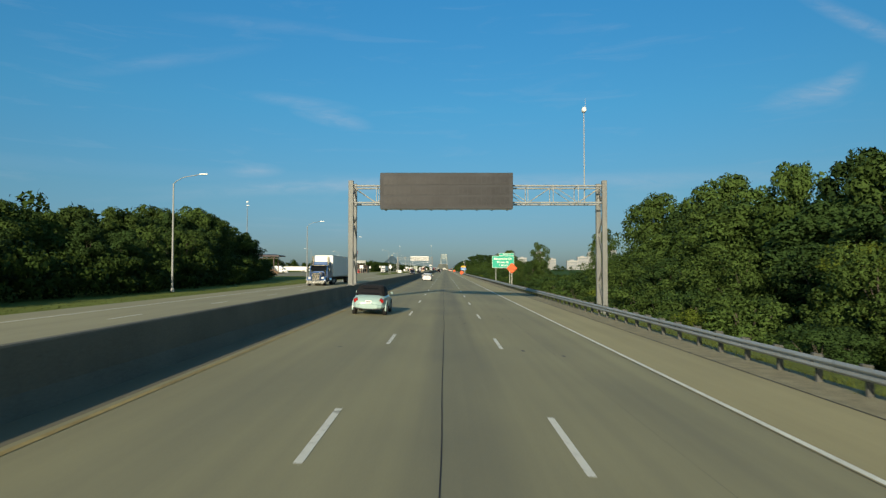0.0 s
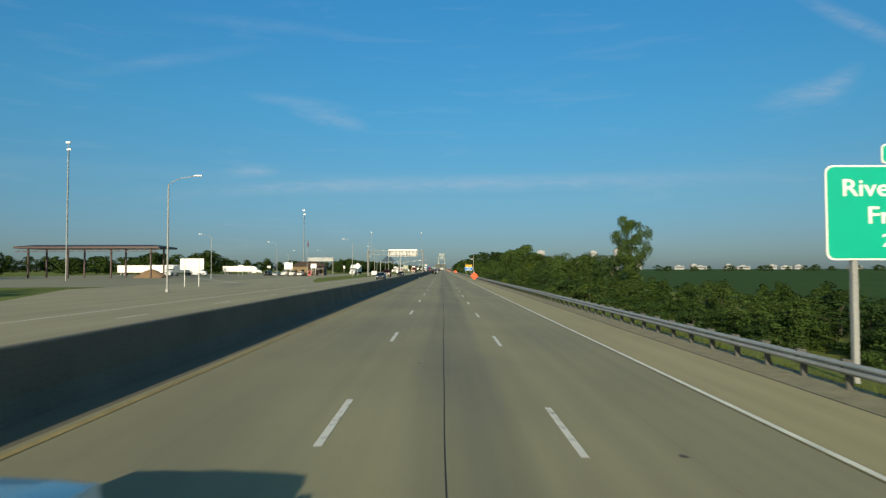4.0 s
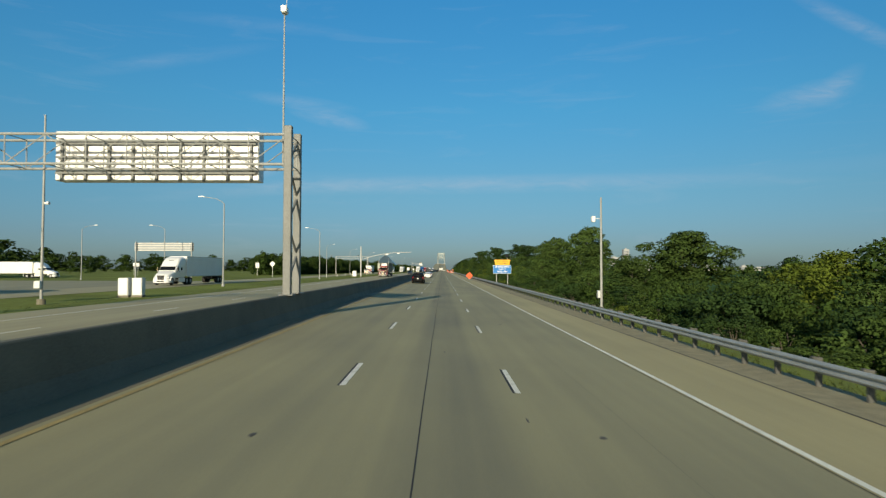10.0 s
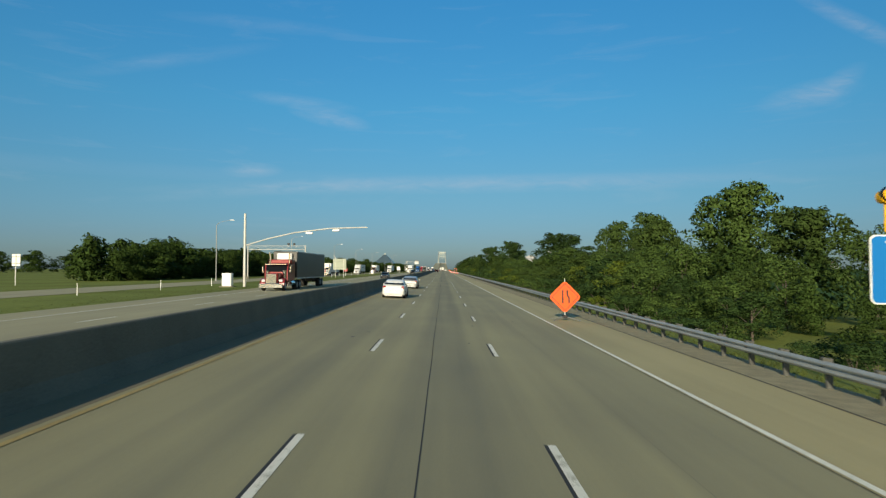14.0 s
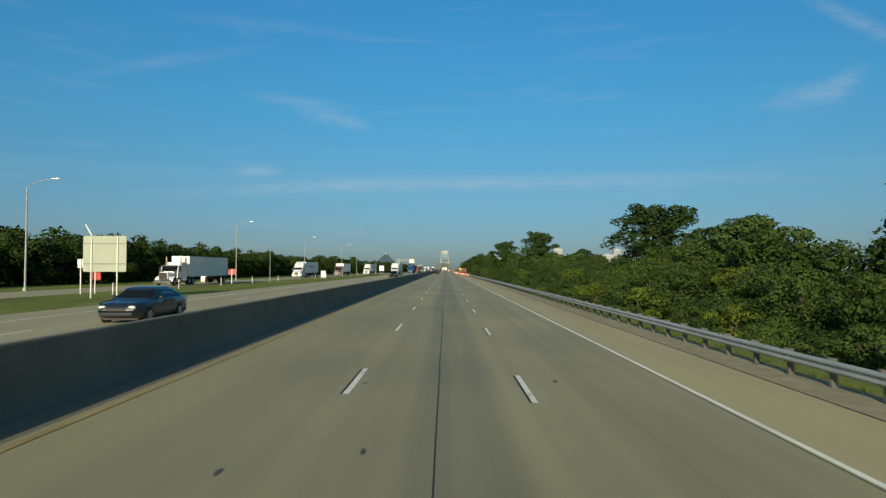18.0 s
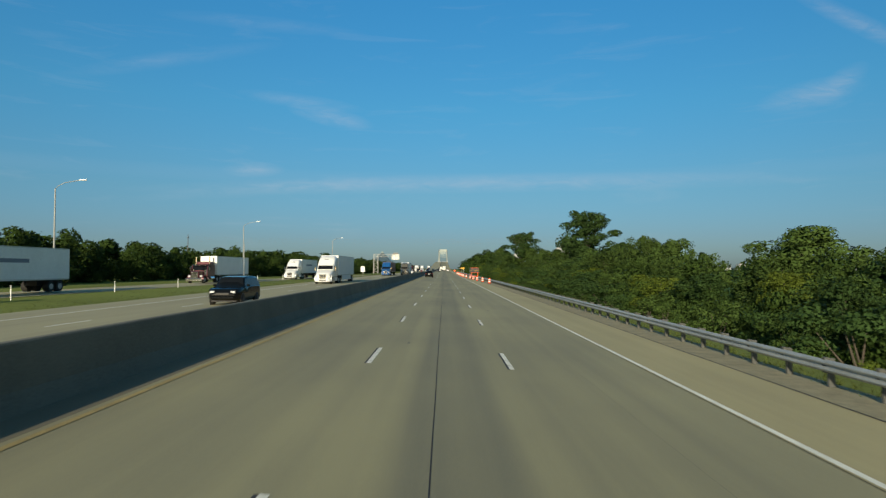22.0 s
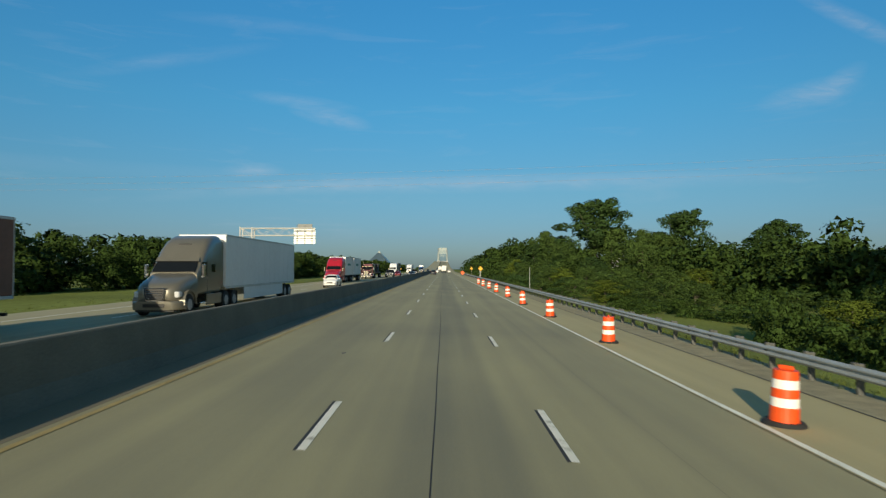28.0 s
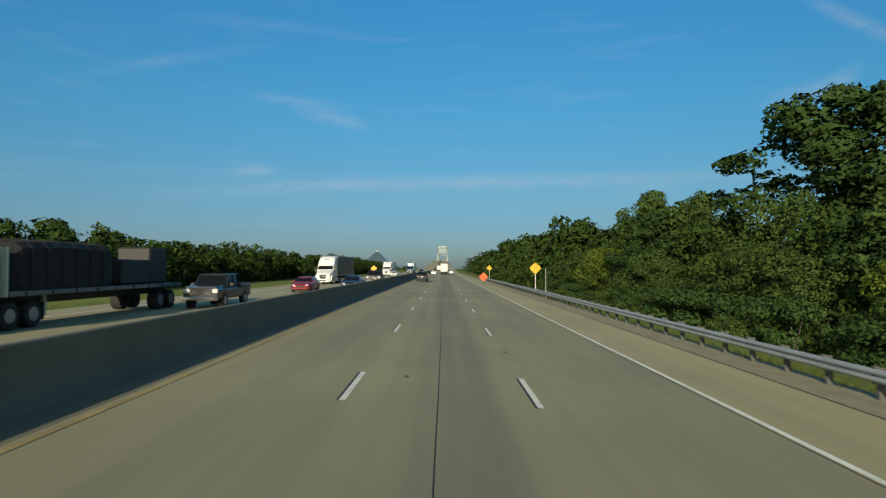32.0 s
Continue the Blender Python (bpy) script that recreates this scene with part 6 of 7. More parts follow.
AHEAD = [
    ("sedan", "white sedan in the inner lane ahead of the convertible", WHITE_CAR, -3.5, 126, SEDAN),
    ("sedan", "white sedan in the inner lane", WHITE_CAR, -3.7, 470, SEDAN),
    ("sedan", "silver sedan in the inner lane", SILVER_CAR, -3.7, 494, SEDAN),
    # the two utility cars are added stand-ins for the one minivan further on
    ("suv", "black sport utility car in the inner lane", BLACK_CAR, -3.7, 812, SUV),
    ("suv", "dark sport utility car in the inner lane", NAVY_CAR, -3.7, 1058, SUV),
    ("sedan", "white sedan far ahead in the inner lane", WHITE_CAR, -3.6, 1175, SEDAN),
    ("sedan", "silver sedan far ahead in the middle lane", SILVER_CAR, 0.0, 1290, SEDAN),
    ("minivan", "white minivan far ahead in the outer lane", WHITE_CAR, 3.66, 1240, VAN),
]
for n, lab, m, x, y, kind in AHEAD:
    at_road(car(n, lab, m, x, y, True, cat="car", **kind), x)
TOWARDS = [
    ("sedan", "dark blue sedan coming along the opposite lanes", NAVY_CAR, -13.1, 250, SEDAN),
    ("sedan", "black sedan coming along the opposite lanes", BLACK_CAR, -13.1, 312, SEDAN),
    ("sedan", "dark blue sedan on the opposite lanes", NAVY_CAR, -13.1, 557, SEDAN),
    ("suv", "black sport utility car coming along the opposite lanes", BLACK_CAR, -13.05, 687, SUV),
    ("hatchback", "small white hatchback on the opposite lanes", WHITE_CAR, -13.1, 900, HATCH),
    ("sedan", "red sedan on the opposite lanes", RED_CAR, -13.1, 1004, SEDAN),
    ("sedan", "blue sedan on the opposite lanes", NAVY_CAR, -9.5, 1010, SEDAN),
    ("sedan", "white sedan far along the opposite lanes", WHITE_CAR, -13.1, 1110, SEDAN),
    ("suv", "dark utility car far along the opposite lanes", NAVY_CAR, -9.5, 1210, SUV),
]
for n, lab, m, x, y, kind in TOWARDS:
    at_road(car(n, lab, m, x, y, False, cat="car", **kind), x)
for k, (x, y, m, kind) in enumerate(((-53, 338, WHITE_CAR, SUV), (-50.2, 338, WHITE_CAR, SEDAN), (-56, 338.5, WHITE_CAR, SUV), (-58.9, 338, SILVER_CAR, SEDAN), (-61.8, 338, BLACK_CAR, SUV))):
    at_road(car("parked_car", "car parked in a row before the weigh station", m, x, y, False, cat="car", **kind), x)


# pickup with a bed
def pickup(label, body, x, y):
    g = thing("pickup_truck", label, "pickup truck", pose(x, y, 0))
    w = 1.0
    part("body", Shape().box(-w, w, 0.08, 5.75, 0.52, 1.12, 0.08), body, g)
    part("bonnet", Shape().loft([[(-a, yy, 1.0), (a, yy, 1.0), (a * 0.9, yy, z), (-a * 0.9, yy, z)] for yy, a, z in ((0.1, 0.94, 1.22), (0.8, 0.97, 1.28), (1.55, 0.98, 1.32))]), body, g)
    part("cab_glass", Shape().loft([[(-a, y0, z), (a, y0, z), (a, y1, z), (-a, y1, z)] for a, y0, y1, z in ((0.93, 1.4, 3.75, 1.12), (0.80, 2.0, 3.6, 1.82))]), GLASS, g, "dark cab glass")
    part("roof", Shape().box(-0.82, 0.82, 1.95, 3.65, 1.80, 1.92, 0.05), body, g)
    for s in (-1, 1):
        for a, b in ((1.45, 2.02), (2.7, 2.75), (3.72, 3.6)):
            part("pillar", Shape().beam((s * 0.94, a, 1.12), (s * 0.815, b, 1.84), 0.09, 0.06), body, g)
        part("bed_side", Shape().box(s * 0.88, s * 1.0, 3.8, 5.75, 1.1, 1.32, 0.03), body, g)
        part("mirror", Shape().box(s * 1.03, s * 1.25, 1.75, 1.85, 1.2, 1.42, 0.03), BLACK, g)
        part("headlight", Shape().box(s * 0.62, s * 0.95, 0.04, 0.2, 0.86, 1.1, 0.03), LAMP_GLASS, g)
        for yy in (1.05, 4.6):
            tyre(g, s * 0.88, yy, 0.41, 0.27)
            part("wheel_arch", Shape().wheel(s * 0.97, s * 1.006, yy, 0.43, 0.5, 18, 0.004), BLACK, g)
    part("tailgate", Shape().box(-0.88, 0.88, 5.66, 5.76, 1.1, 1.32, 0.03), body, g)
    part("grille", Shape().box(-0.6, 0.6, 0.0, 0.08, 0.72, 1.15, 0.02), CHROME, g, "chrome grille")
    part("bumper", Shape().box(-0.98, 0.98, -0.12, 0.08, 0.45, 0.68, 0.04), CHROME, g)
    return at_road(g, x)


pickup("dark red pickup truck with a chrome grille on the opposite lanes", paint("deep_red_pickup_paint", (0.11, 0.012, 0.02), 0.2), -15.6, 292)
pickup("dark pickup truck with a chrome grille on the opposite lanes", NAVY_CAR, -13.4, 981.5)
pickup("dark grey pickup truck on the opposite lanes", NAVY_CAR, -9.6, 1032)


def soft_ring(y, a, z0, z1, r=0.2, n=4):
    """A ring across the length with rounded corners."""
    pts = []
    for cx, cz, a0 in ((a - r, z1 - r, 0), (-a + r, z1 - r, 90), (-a + r * 0.5, z0 + r * 0.5, 180), (a - r * 0.5, z0 + r * 0.5, 270)):
        q = r if a0 < 180 else r * 0.5
        pts += [(cx + q * math.cos(radians(a0 + k * 90 / n)), y, cz + q * math.sin(radians(a0 + k * 90 / n))) for k in range(n + 1)]
    return pts


def tractor(g, body, aero, y0=0.0, stacks=True):
    """The tractor unit: hood, cab and sleeper, nose at y0."""
    w = 1.2
    P = lambda n, s, m, lab="", smooth=False: part(n, s, m, g, lab, smooth)
    o = y0
    if aero:
        P("hood", Shape().loft([soft_ring(o + yy, a, zl, z, r) for yy, a, zl, z, r in ((0.0, 0.60, 0.82, 1.24, 0.18), (0.12, 0.84, 0.70, 1.40, 0.26), (0.45, 1.02, 0.62, 1.56, 0.32), (1.1, 1.13, 0.62, 1.76, 0.34), (1.95, 1.18, 0.70, 2.02, 0.34))]), body, smooth=True)
        gr = P("grille", Shape().prism([(-0.42, 0.72), (0.42, 0.72), (0.52, 1.34), (-0.52, 1.34)], "y", o - 0.06, o + 0.2), CHROME, "chrome grille frame")
        part("grille_mesh", Shape().prism([(-0.35, 0.78), (0.35, 0.78), (0.44, 1.28), (-0.44, 1.28)], "y", o - 0.075, o - 0.062), BLACK, gr)
        for k in range(4):
            part("grille_bar", Shape().box(-0.38, 0.38, o - 0.095, o - 0.077, 0.86 + 0.1 * k, 0.885 + 0.1 * k, 0.004), CHROME, gr)
        P("bumper", Shape().loft([soft_ring(o + yy, a, 0.32, 0.72, 0.1) for yy, a in ((-0.16, 0.80), (0.0, 1.04), (0.3, 1.18), (0.62, 1.21))]), body, smooth=True)
        P("lower_valance", Shape().box(-0.9, 0.9, o - 0.05, o + 0.4, 0.22, 0.319, 0.02), BLACK)
        P("bumper_slot", Shape().box(-0.5, 0.5, o - 0.175, o - 0.14, 0.44, 0.6, 0.02), BLACK)
    else:
        P("hood", Shape().box(-0.62, 0.62, o + 0.1, o + 2.0, 0.8, 1.78, 0.08), body)
        P("grille", Shape().box(-0.52, 0.52, o + 0.0, o + 0.1, 0.75, 1.72, 0.03), CHROME, "tall chrome grille")
        P("bumper", Shape().box(-1.2, 1.2, o - 0.25, o - 0.1, 0.3, 0.75, 0.05), CHROME, "wide chrome bumper")
        for s in (-1, 1):
            P("air_cleaner", Shape().tube((s * 0.88, o + 1.85, 1.25), (s * 0.88, o + 1.85, 2.05), 0.19, n=14), CHROME)
    for s in (-1, 1):
        P("headlight", Shape().box(s * 0.68, s * 1.05, o + (0.12 if aero else 0.3), o + (0.5 if aero else 0.5), 0.88, 1.16, 0.04), LAMP_GLASS)
        arc = [(o + 1.05 + 0.72 * math.cos(radians(a)), 0.52 + 0.72 * math.sin(radians(a))) for a in range(0, 181, 20)]
        arc2 = [(o + 1.05 + 0.64 * math.cos(radians(a)), 0.52 + 0.64 * math.sin(radians(a))) for a in range(180, -1, -20)]
        P("fender", Shape().prism(arc + arc2, "x", s * 0.72, s * 1.22), body)
        P("mirror", Shape().box(s * 1.32, s * 1.52, o + 2.0, o + 2.12, 1.8, 2.45, 0.05), CHROME)
        P("mirror_arm", Shape().beam((s * 1.15, o + 2.2, 2.1), (s * 1.4, o + 2.05, 2.1), 0.03, 0.03), BLACK)
        P("fuel_tank", Shape().tube((s * (0.86 if aero else 0.95), o + 3.3, 0.72), (s * (0.86 if aero else 0.95), o + 4.8, 0.72), 0.31, n=16), CHROME)
        P("side_window", Shape().box(s * 1.195, s * 1.215, o + 2.35, o + 3.0, 1.9, 2.55, 0.02), GLASS)
        P("step", Shape().box(s * 0.9, s * 1.2, o + 2.3, o + 3.1, 0.45, 0.55, 0.02), CHROME)
        if stacks and not aero:
            P("exhaust_pipe", Shape().tube((s * 1.02, o + 3.25, 1.2), (s * 1.02, o + 3.25, 3.9), 0.09, n=10), CHROME)
    slope = 0.55 if aero else 0.12
    if aero:
        tops = ((1.9, 1.17, 2.02, 0.2), (2.3, 1.19, 2.46, 0.28), (2.6, 1.2, 2.80, 0.32), (3.1, 1.2, 3.36, 0.38), (3.6, 1.2, 3.74, 0.42), (4.2, 1.2, 3.95, 0.42), (5.0, 1.2, 4.0, 0.36))
        P("cab", Shape().loft([soft_ring(o + yy, a, 0.95, z, r) for yy, a, z, r in tops]), body, smooth=True)
        P("windscreen", Shape().loft([[(-a, o + yy, z), (a, o + yy, z), (a * 0.97, o + yy + 0.09, z - 0.06), (-a * 0.97, o + yy + 0.09, z - 0.06)] for yy, z, a in ((1.90, 2.08, 1.06), (2.16, 2.36, 1.05), (2.40, 2.62, 1.0))]), GLASS, "dark windscreen")
        P("sun_visor", Shape().loft([[(-a, o + yy, z), (a, o + yy, z), (a, o + yy + 0.12, z - 0.05), (-a, o + yy + 0.12, z - 0.05)] for yy, z, a in ((2.30, 2.60, 1.08), (2.50, 2.80, 1.04))]), body)
        P("roof_vent", Shape().box(-0.35, 0.35, o + 3.2, o + 3.42, 3.36, 3.50, 0.03), BLACK)
        for s in (-1, 1):
            P("side_fairing", Shape().box(s * 1.13, s * 1.205, o + 3.1, o + 5.2, 0.38, 0.95, 0.03), body)
            P("door_seam", Shape().box(s * 1.2, s * 1.206, o + 3.12, o + 3.14, 1.0, 2.6), BLACK)
            P("sleeper_window", Shape().box(s * 1.2, s * 1.212, o + 3.7, o + 4.2, 2.05, 2.45, 0.01), GLASS)
            P("cab_extender", Shape().box(s * 1.12, s * 1.19, o + 5.0, o + 5.42, 1.2, 3.7, 0.02), body)
    else:
        P("cab", Shape().prism([(o + 1.9, 1.0), (o + 5.0, 1.0), (o + 5.0, 2.75), (o + 1.95 + slope + 0.2, 2.75), (o + 1.9, 1.9)], "x", -1.19, 1.19), body)
        P("windscreen", Shape().prism([(o + 1.885, 1.92), (o + 1.925 + slope + 0.16, 2.68), (o + 1.94 + slope + 0.16, 2.66), (o + 1.90, 1.90)], "x", -1.08, 1.08), GLASS, "dark windscreen")
        P("sleeper", Shape().box(-1.19, 1.19, o + 3.3, o + 5.0, 2.755, 3.2, 0.08), body)
        P("visor", Shape().box(-1.1, 1.1, o + 1.75, o + 2.2, 2.62, 2.74, 0.02), CHROME)
    P("frame_rail", Shape().box(-0.45, 0.45, o + 0.4, o + 7.4, 0.75, 0.98), CHASSIS)
    for yy, both in ((1.05, False), (5.7, True), (7.0, True)):
        for s in (-1, 1):
            tyre(g, s * 1.02, o + yy, 0.51, 0.30 if not both else 0.5, 0.55, 0.02)
    for s in (-1, 1):
        P("mud_flap", Shape().box(s * 0.75, s * 1.25, o + 7.62, o + 7.64, 0.25, 0.95), BLACK)


def box_trailer(g, y0, length, wall, band=None, skirt=False):
    z0, z1, w = 1.12, 4.10, 1.29
    P = lambda n, s, m, lab="": part(n, s, m, g, lab)
    b = P("trailer_box", Shape().box(-w, w, y0, y0 + length, z0 + 0.12, z1, 0.03), wall)
    for s in (-1, 1):
        part("bottom_rail", Shape().box(s * (w - 0.02), s * (w + 0.015), y0 + 0.02, y0 + length - 0.02, z0, z0 + 0.119, 0.006), GALV, b)
        part("top_rail", Shape().box(s * (w - 0.02), s * (w + 0.012), y0 + 0.02, y0 + length - 0.02, z1 - 0.1, z1 + 0.006, 0.006), GALV, b)
        seams = Shape()
        for k in range(1, int(length / 1.22)):
            seams.box(s * (w + 0.001), s * (w + 0.007), y0 + k * 1.22 - 0.02, y0 + k * 1.22 + 0.02, z0 + 0.13, z1 - 0.11)
        part("panel_seam", seams, wall, b)
        if band:
            part("lettering_bar", Shape().box(s * (w + 0.008), s * (w + 0.011), y0 + length * 0.25, y0 + length * 0.62, 2.7, 3.05), band, b, "plain coloured lettering bar")
        if skirt:
            part("side_skirt", Shape().box(s * (w - 0.05), s * (w - 0.02), y0 + 3.2, y0 + length - 3.4, 0.4, z0, 0.005), wall, b)
        part("landing_leg", Shape().box(s * 0.7 - 0.06, s * 0.7 + 0.06, y0 + 2.6, y0 + 2.75, 0.35, z0, 0.01), GALV, b)
    part("front_cooler", Shape().box(-0.8, 0.8, y0 - 0.45, y0 - 0.003, 2.5, 3.9, 0.06), SIGN_WHITE, b)
    part("rear_frame", Shape().box(-w, w, y0 + length, y0 + length + 0.05, z0, z1, 0.01), GALV, b)
    part("underride_guard", Shape().box(-1.1, 1.1, y0 + length - 0.1, y0 + length, 0.5, 0.62).box(-0.6, -0.5, y0 + length - 0.1, y0 + length, 0.62, z0).box(0.5, 0.6, y0 + length - 0.1, y0 + length, 0.62, z0), CHASSIS, b)
    for s in (-1, 1):
        part("tail_light", Shape().box(s * 0.85, s * 1.15, y0 + length + 0.05, y0 + length + 0.07, z0 + 0.02, z0 + 0.12), TAIL_RED, b)
    for yy in (length - 2.7, length - 1.4):
        for s in (-1, 1):
            tyre(g, s * 1.0, y0 + yy, 0.51, 0.55, 0.55, 0.02)
    P("bogie", Shape().box(-0.5, 0.5, y0 + length - 3.6, y0 + length - 0.5, 0.6, z0, 0.02), CHASSIS)


TARP = material("black_tarpaulin", (0.012, 0.012, 0.014), 0.8, vary=0.4, scale=1.5, fine=9, bump=0.6)


def semi(label, body, x, nose, aero=True, trailer="box", wall=TRAILER_WHITE, band=None, ahead=False, length=15.5, stacks=True, skirt=False):
    g = thing("semi_truck", label, "truck", pose(x, nose, 0, 0, 0, 180) if ahead else pose(x, nose, 0))
    tractor(g, body, aero, 0.0, stacks)
    if trailer == "box":
        box_trailer(g, 5.55, length, wall, band, skirt)
    elif trailer == "double":
        box_trailer(g, 5.55, 8.6, wall, band)
        box_trailer(g, 15.0, 8.6, wall, band)
    elif trailer == "flat":
        part("flat_deck", Shape().box(-1.28, 1.28, 5.6, 20.2, 1.2, 1.42, 0.02), CHASSIS, g)
        part("headboard", Shape().box(-1.28, 1.28, 5.5, 5.6, 1.2, 3.0, 0.02), material("pale_green_board", (0.42, 0.55, 0.48), 0.6, vary=0.15), g)
        part("tarp_load", Shape().loft([[(-a, yy, 1.425), (a, yy, 1.425), (a, yy, z - 0.25), (a * 0.75, yy, z), (-a * 0.75, yy, z), (-a, yy, z - 0.25)] for yy, a, z in ((6.0, 1.0, 2.9), (6.4, 1.2, 3.25), (9.0, 1.22, 3.35), (12.5, 1.2, 3.3), (13.0, 1.0, 2.6))]), TARP, g, "load under black tarpaulin")
        part("machine_load", Shape().box(-1.0, 1.0, 14.0, 17.0, 1.425, 2.7, 0.08).box(-0.9, 0.9, 17.1, 19.2, 1.425, 3.4, 0.08), CHASSIS, g, "dark machinery on the deck")
        for s in (-1, 1):
            part("main_beam", Shape().box(s * 0.42 - 0.08, s * 0.42 + 0.08, 6.2, 20.0, 0.85, 1.2, 0.01), CHASSIS, g)
            part("side_rail", Shape().box(s * 1.285, s * 1.33, 5.62, 20.18, 1.22, 1.40, 0.01), GALV_DULL, g)
            part("landing_leg", Shape().box(s * 0.7 - 0.06, s * 0.7 + 0.06, 8.4, 8.55, 0.35, 1.2, 0.01), GALV, g)
            for k in range(9):
                part("stake_pocket", Shape().box(s * 1.331, s * 1.36, 6.4 + k * 1.6, 6.5 + k * 1.6, 1.24, 1.38), CHASSIS, g)
        for k in range(6):
            part("strap", Shape().path([(-1.23, 6.9 + k, 1.43), (-1.235, 6.9 + k, 3.02), (-0.93, 6.9 + k, 3.36), (0.93, 6.9 + k, 3.36), (1.235, 6.9 + k, 3.02), (1.23, 6.9 + k, 1.43)], 0.03, 4), CHASSIS, g)
        for yy in (17.6, 18.9):
            for s in (-1, 1):
                tyre(g, s * 1.0, yy, 0.51, 0.55, 0.55, 0.02)
    return at_road(g, x)


T_BLUE, T_WHITE, T_RED, T_TAN = paint("blue_truck_paint", (0.012, 0.085, 0.27), 0.0), paint("white_truck_paint", (0.78, 0.79, 0.79)), paint("red_truck_paint", (0.38, 0.015, 0.03), 0.1), paint("tan_truck_paint", (0.17, 0.16, 0.13), 0.4)
T_MAROON = paint("maroon_truck_paint", (0.09, 0.015, 0.025), 0.2)
GREYBAR, GREENBAR = material("grey_bar", (0.16, 0.18, 0.24), 0.5), material("green_bar", (0.03, 0.22, 0.20), 0.5)
semi("blue long-nose truck with a white box trailer on the opposite lanes", T_BLUE, -16.9, 81, False)
semi("dark red truck with a dark curtain trailer on the opposite lanes", paint("dark_red_truck_paint", (0.22, 0.012, 0.018), 0.1), -16.9, 478, False, wall=TRAILER_DARK)
semi("white truck with a white box trailer on the opposite lanes", T_WHITE, -16.9, 737, True, skirt=True)
semi("blue truck with a brown container on the opposite lanes", T_BLUE, -16.9, 830, True, wall=material("brown_container", (0.17, 0.075, 0.045), 0.6, vary=0.2, scale=0.6, fine=6))
semi("tan truck with a pale grey box trailer on the opposite lanes", T_TAN, -13.2, 857, True, skirt=True, stacks=False)
semi("red truck with two white trailers on the opposite lanes", T_RED, -16.9, 922, True, "double", band=GREENBAR)
semi("dark flatbed truck with a tarpaulin load on the opposite lanes", T_MAROON, -16.9, 964, False, "flat")
semi("white truck with a dark trailer on the opposite lanes", T_WHITE, -16.9, 1034, True, wall=TRAILER_DARK)
semi("white truck on the weigh station ramp", T_WHITE, -38.5, 385, True)
semi("chrome and white long-nose truck on the ramp", T_WHITE, -38.0, 615.5, False)
semi("white round-nosed truck with a white trailer on the ramp", T_WHITE, -38.0, 690, True, band=GREYBAR)
semi("maroon truck with a dark trailer on the ramp", T_MAROON, -36.5, 741, False)
semi("white truck with a white trailer at the end of the ramp", T_WHITE, -31.0, 775, True, band=GREYBAR)
semi("white truck and trailer seen from behind, far ahead", T_WHITE, 0.1, 1200, True, ahead=True)
semi("white truck and trailer far ahead in the inner lane", T_WHITE, -3.6, 1420, True, ahead=True)
for x, y, turn in ((-101, 348, 0), (-92, 363, 90), (-112, 376, 90), (-98, 458, 90)):
    yard_truck = semi("white truck parked in the weigh station yard", T_WHITE, x, y, True)
    yard_truck.matrix_basis = pose(x, y, land_z(x) + 0.03, 0, 0, turn)
semi("white truck far along the opposite lanes", T_WHITE, -16.9, 1130, True)
semi("blue truck far along the opposite lanes", T_BLUE, -13.2, 1190, False)
# ---------------------------------------------------------------- weigh station
ws = thing("station_building", "tan brick weigh station office with a brown roof and dark porch", "building", pose(-49.4, 350.4, 0.1) @ Matrix.Diagonal((0.92, 0.52, 0.95, 1)))
part("wall", Shape().box(-6.4, 0.4, -6.2, 6.2, 0, 3.5), BRICK_TAN, ws)
# the porch's shade is painted into this wall's dark colour
part("porch_wall", Shape().box(0.4, 6.4, -4.2, 6.2, 0, 3.5), material("dark_porch_siding", (0.035, 0.036, 0.042), 0.5, vary=0.2), ws, "porch wall coloured dark for the porch's shade")
part("roof", Shape().loft([[(-a, -b, z), (a, -b, z), (a, b, z), (-a, b, z)] for a, b, z in ((7.2, 7.0, 3.51), (7.2, 7.0, 3.75), (3.4, 1.6, 5.4), (3.2, 1.4, 5.45))]), ROOF_BROWN, ws)
for x in (-4.6, -1.8):
    wn = part("window", Shape().box(x - 0.6, x + 0.6, -6.26, -6.2, 1.1, 2.3, 0.01), GLASS, ws)
    part("sill", Shape().box(x - 0.7, x + 0.7, -6.34, -6.2, 1.0, 1.098, 0.01), BARRIER, wn)
part("door", Shape().box(3.2, 4.2, -4.27, -4.2, 0.0, 2.1, 0.01), GLASS, ws)
part("window", Shape().box(4.8, 6.0, -4.26, -4.2, 1.0, 2.3, 0.01), GLASS, ws)
for yv in (-0.5, 3.0):
    part("window", Shape().box(6.4, 6.46, yv - 0.6, yv + 0.6, 1.0, 2.3, 0.01), GLASS, ws)
for x in (2.4, 6.2):
    part("porch_post", Shape().box(x - 0.14, x + 0.14, -6.1, -5.82, 0, 3.5, 0.02), BRICK_TAN, ws)
vm = thing("vending_machine", "red vending machine at the porch of the office", "vending machine", pose(-48.3, 346.4, 0.12))
part("case", Shape().box(-0.5, 0.5, -0.4, 0.4, 0, 1.85, 0.03), SIGN_RED, vm)
part("front_panel", Shape().box(-0.4, 0.2, -0.43, -0.402, 0.6, 1.7, 0.01), GLASS, vm)
fc = thing("overhead_sign", "large grey overhead sign seen from its ribbed back", "road sign", pose(-62.8, 440, 0.08))
part("panel", Shape().box(-6.7, 6.7, 0.0, 0.08, 6.4, 8.3, 0.02), material("grey_sign_back", (0.27, 0.30, 0.33), 0.6, 0.2, vary=0.15, scale=0.6, fine=8), fc)
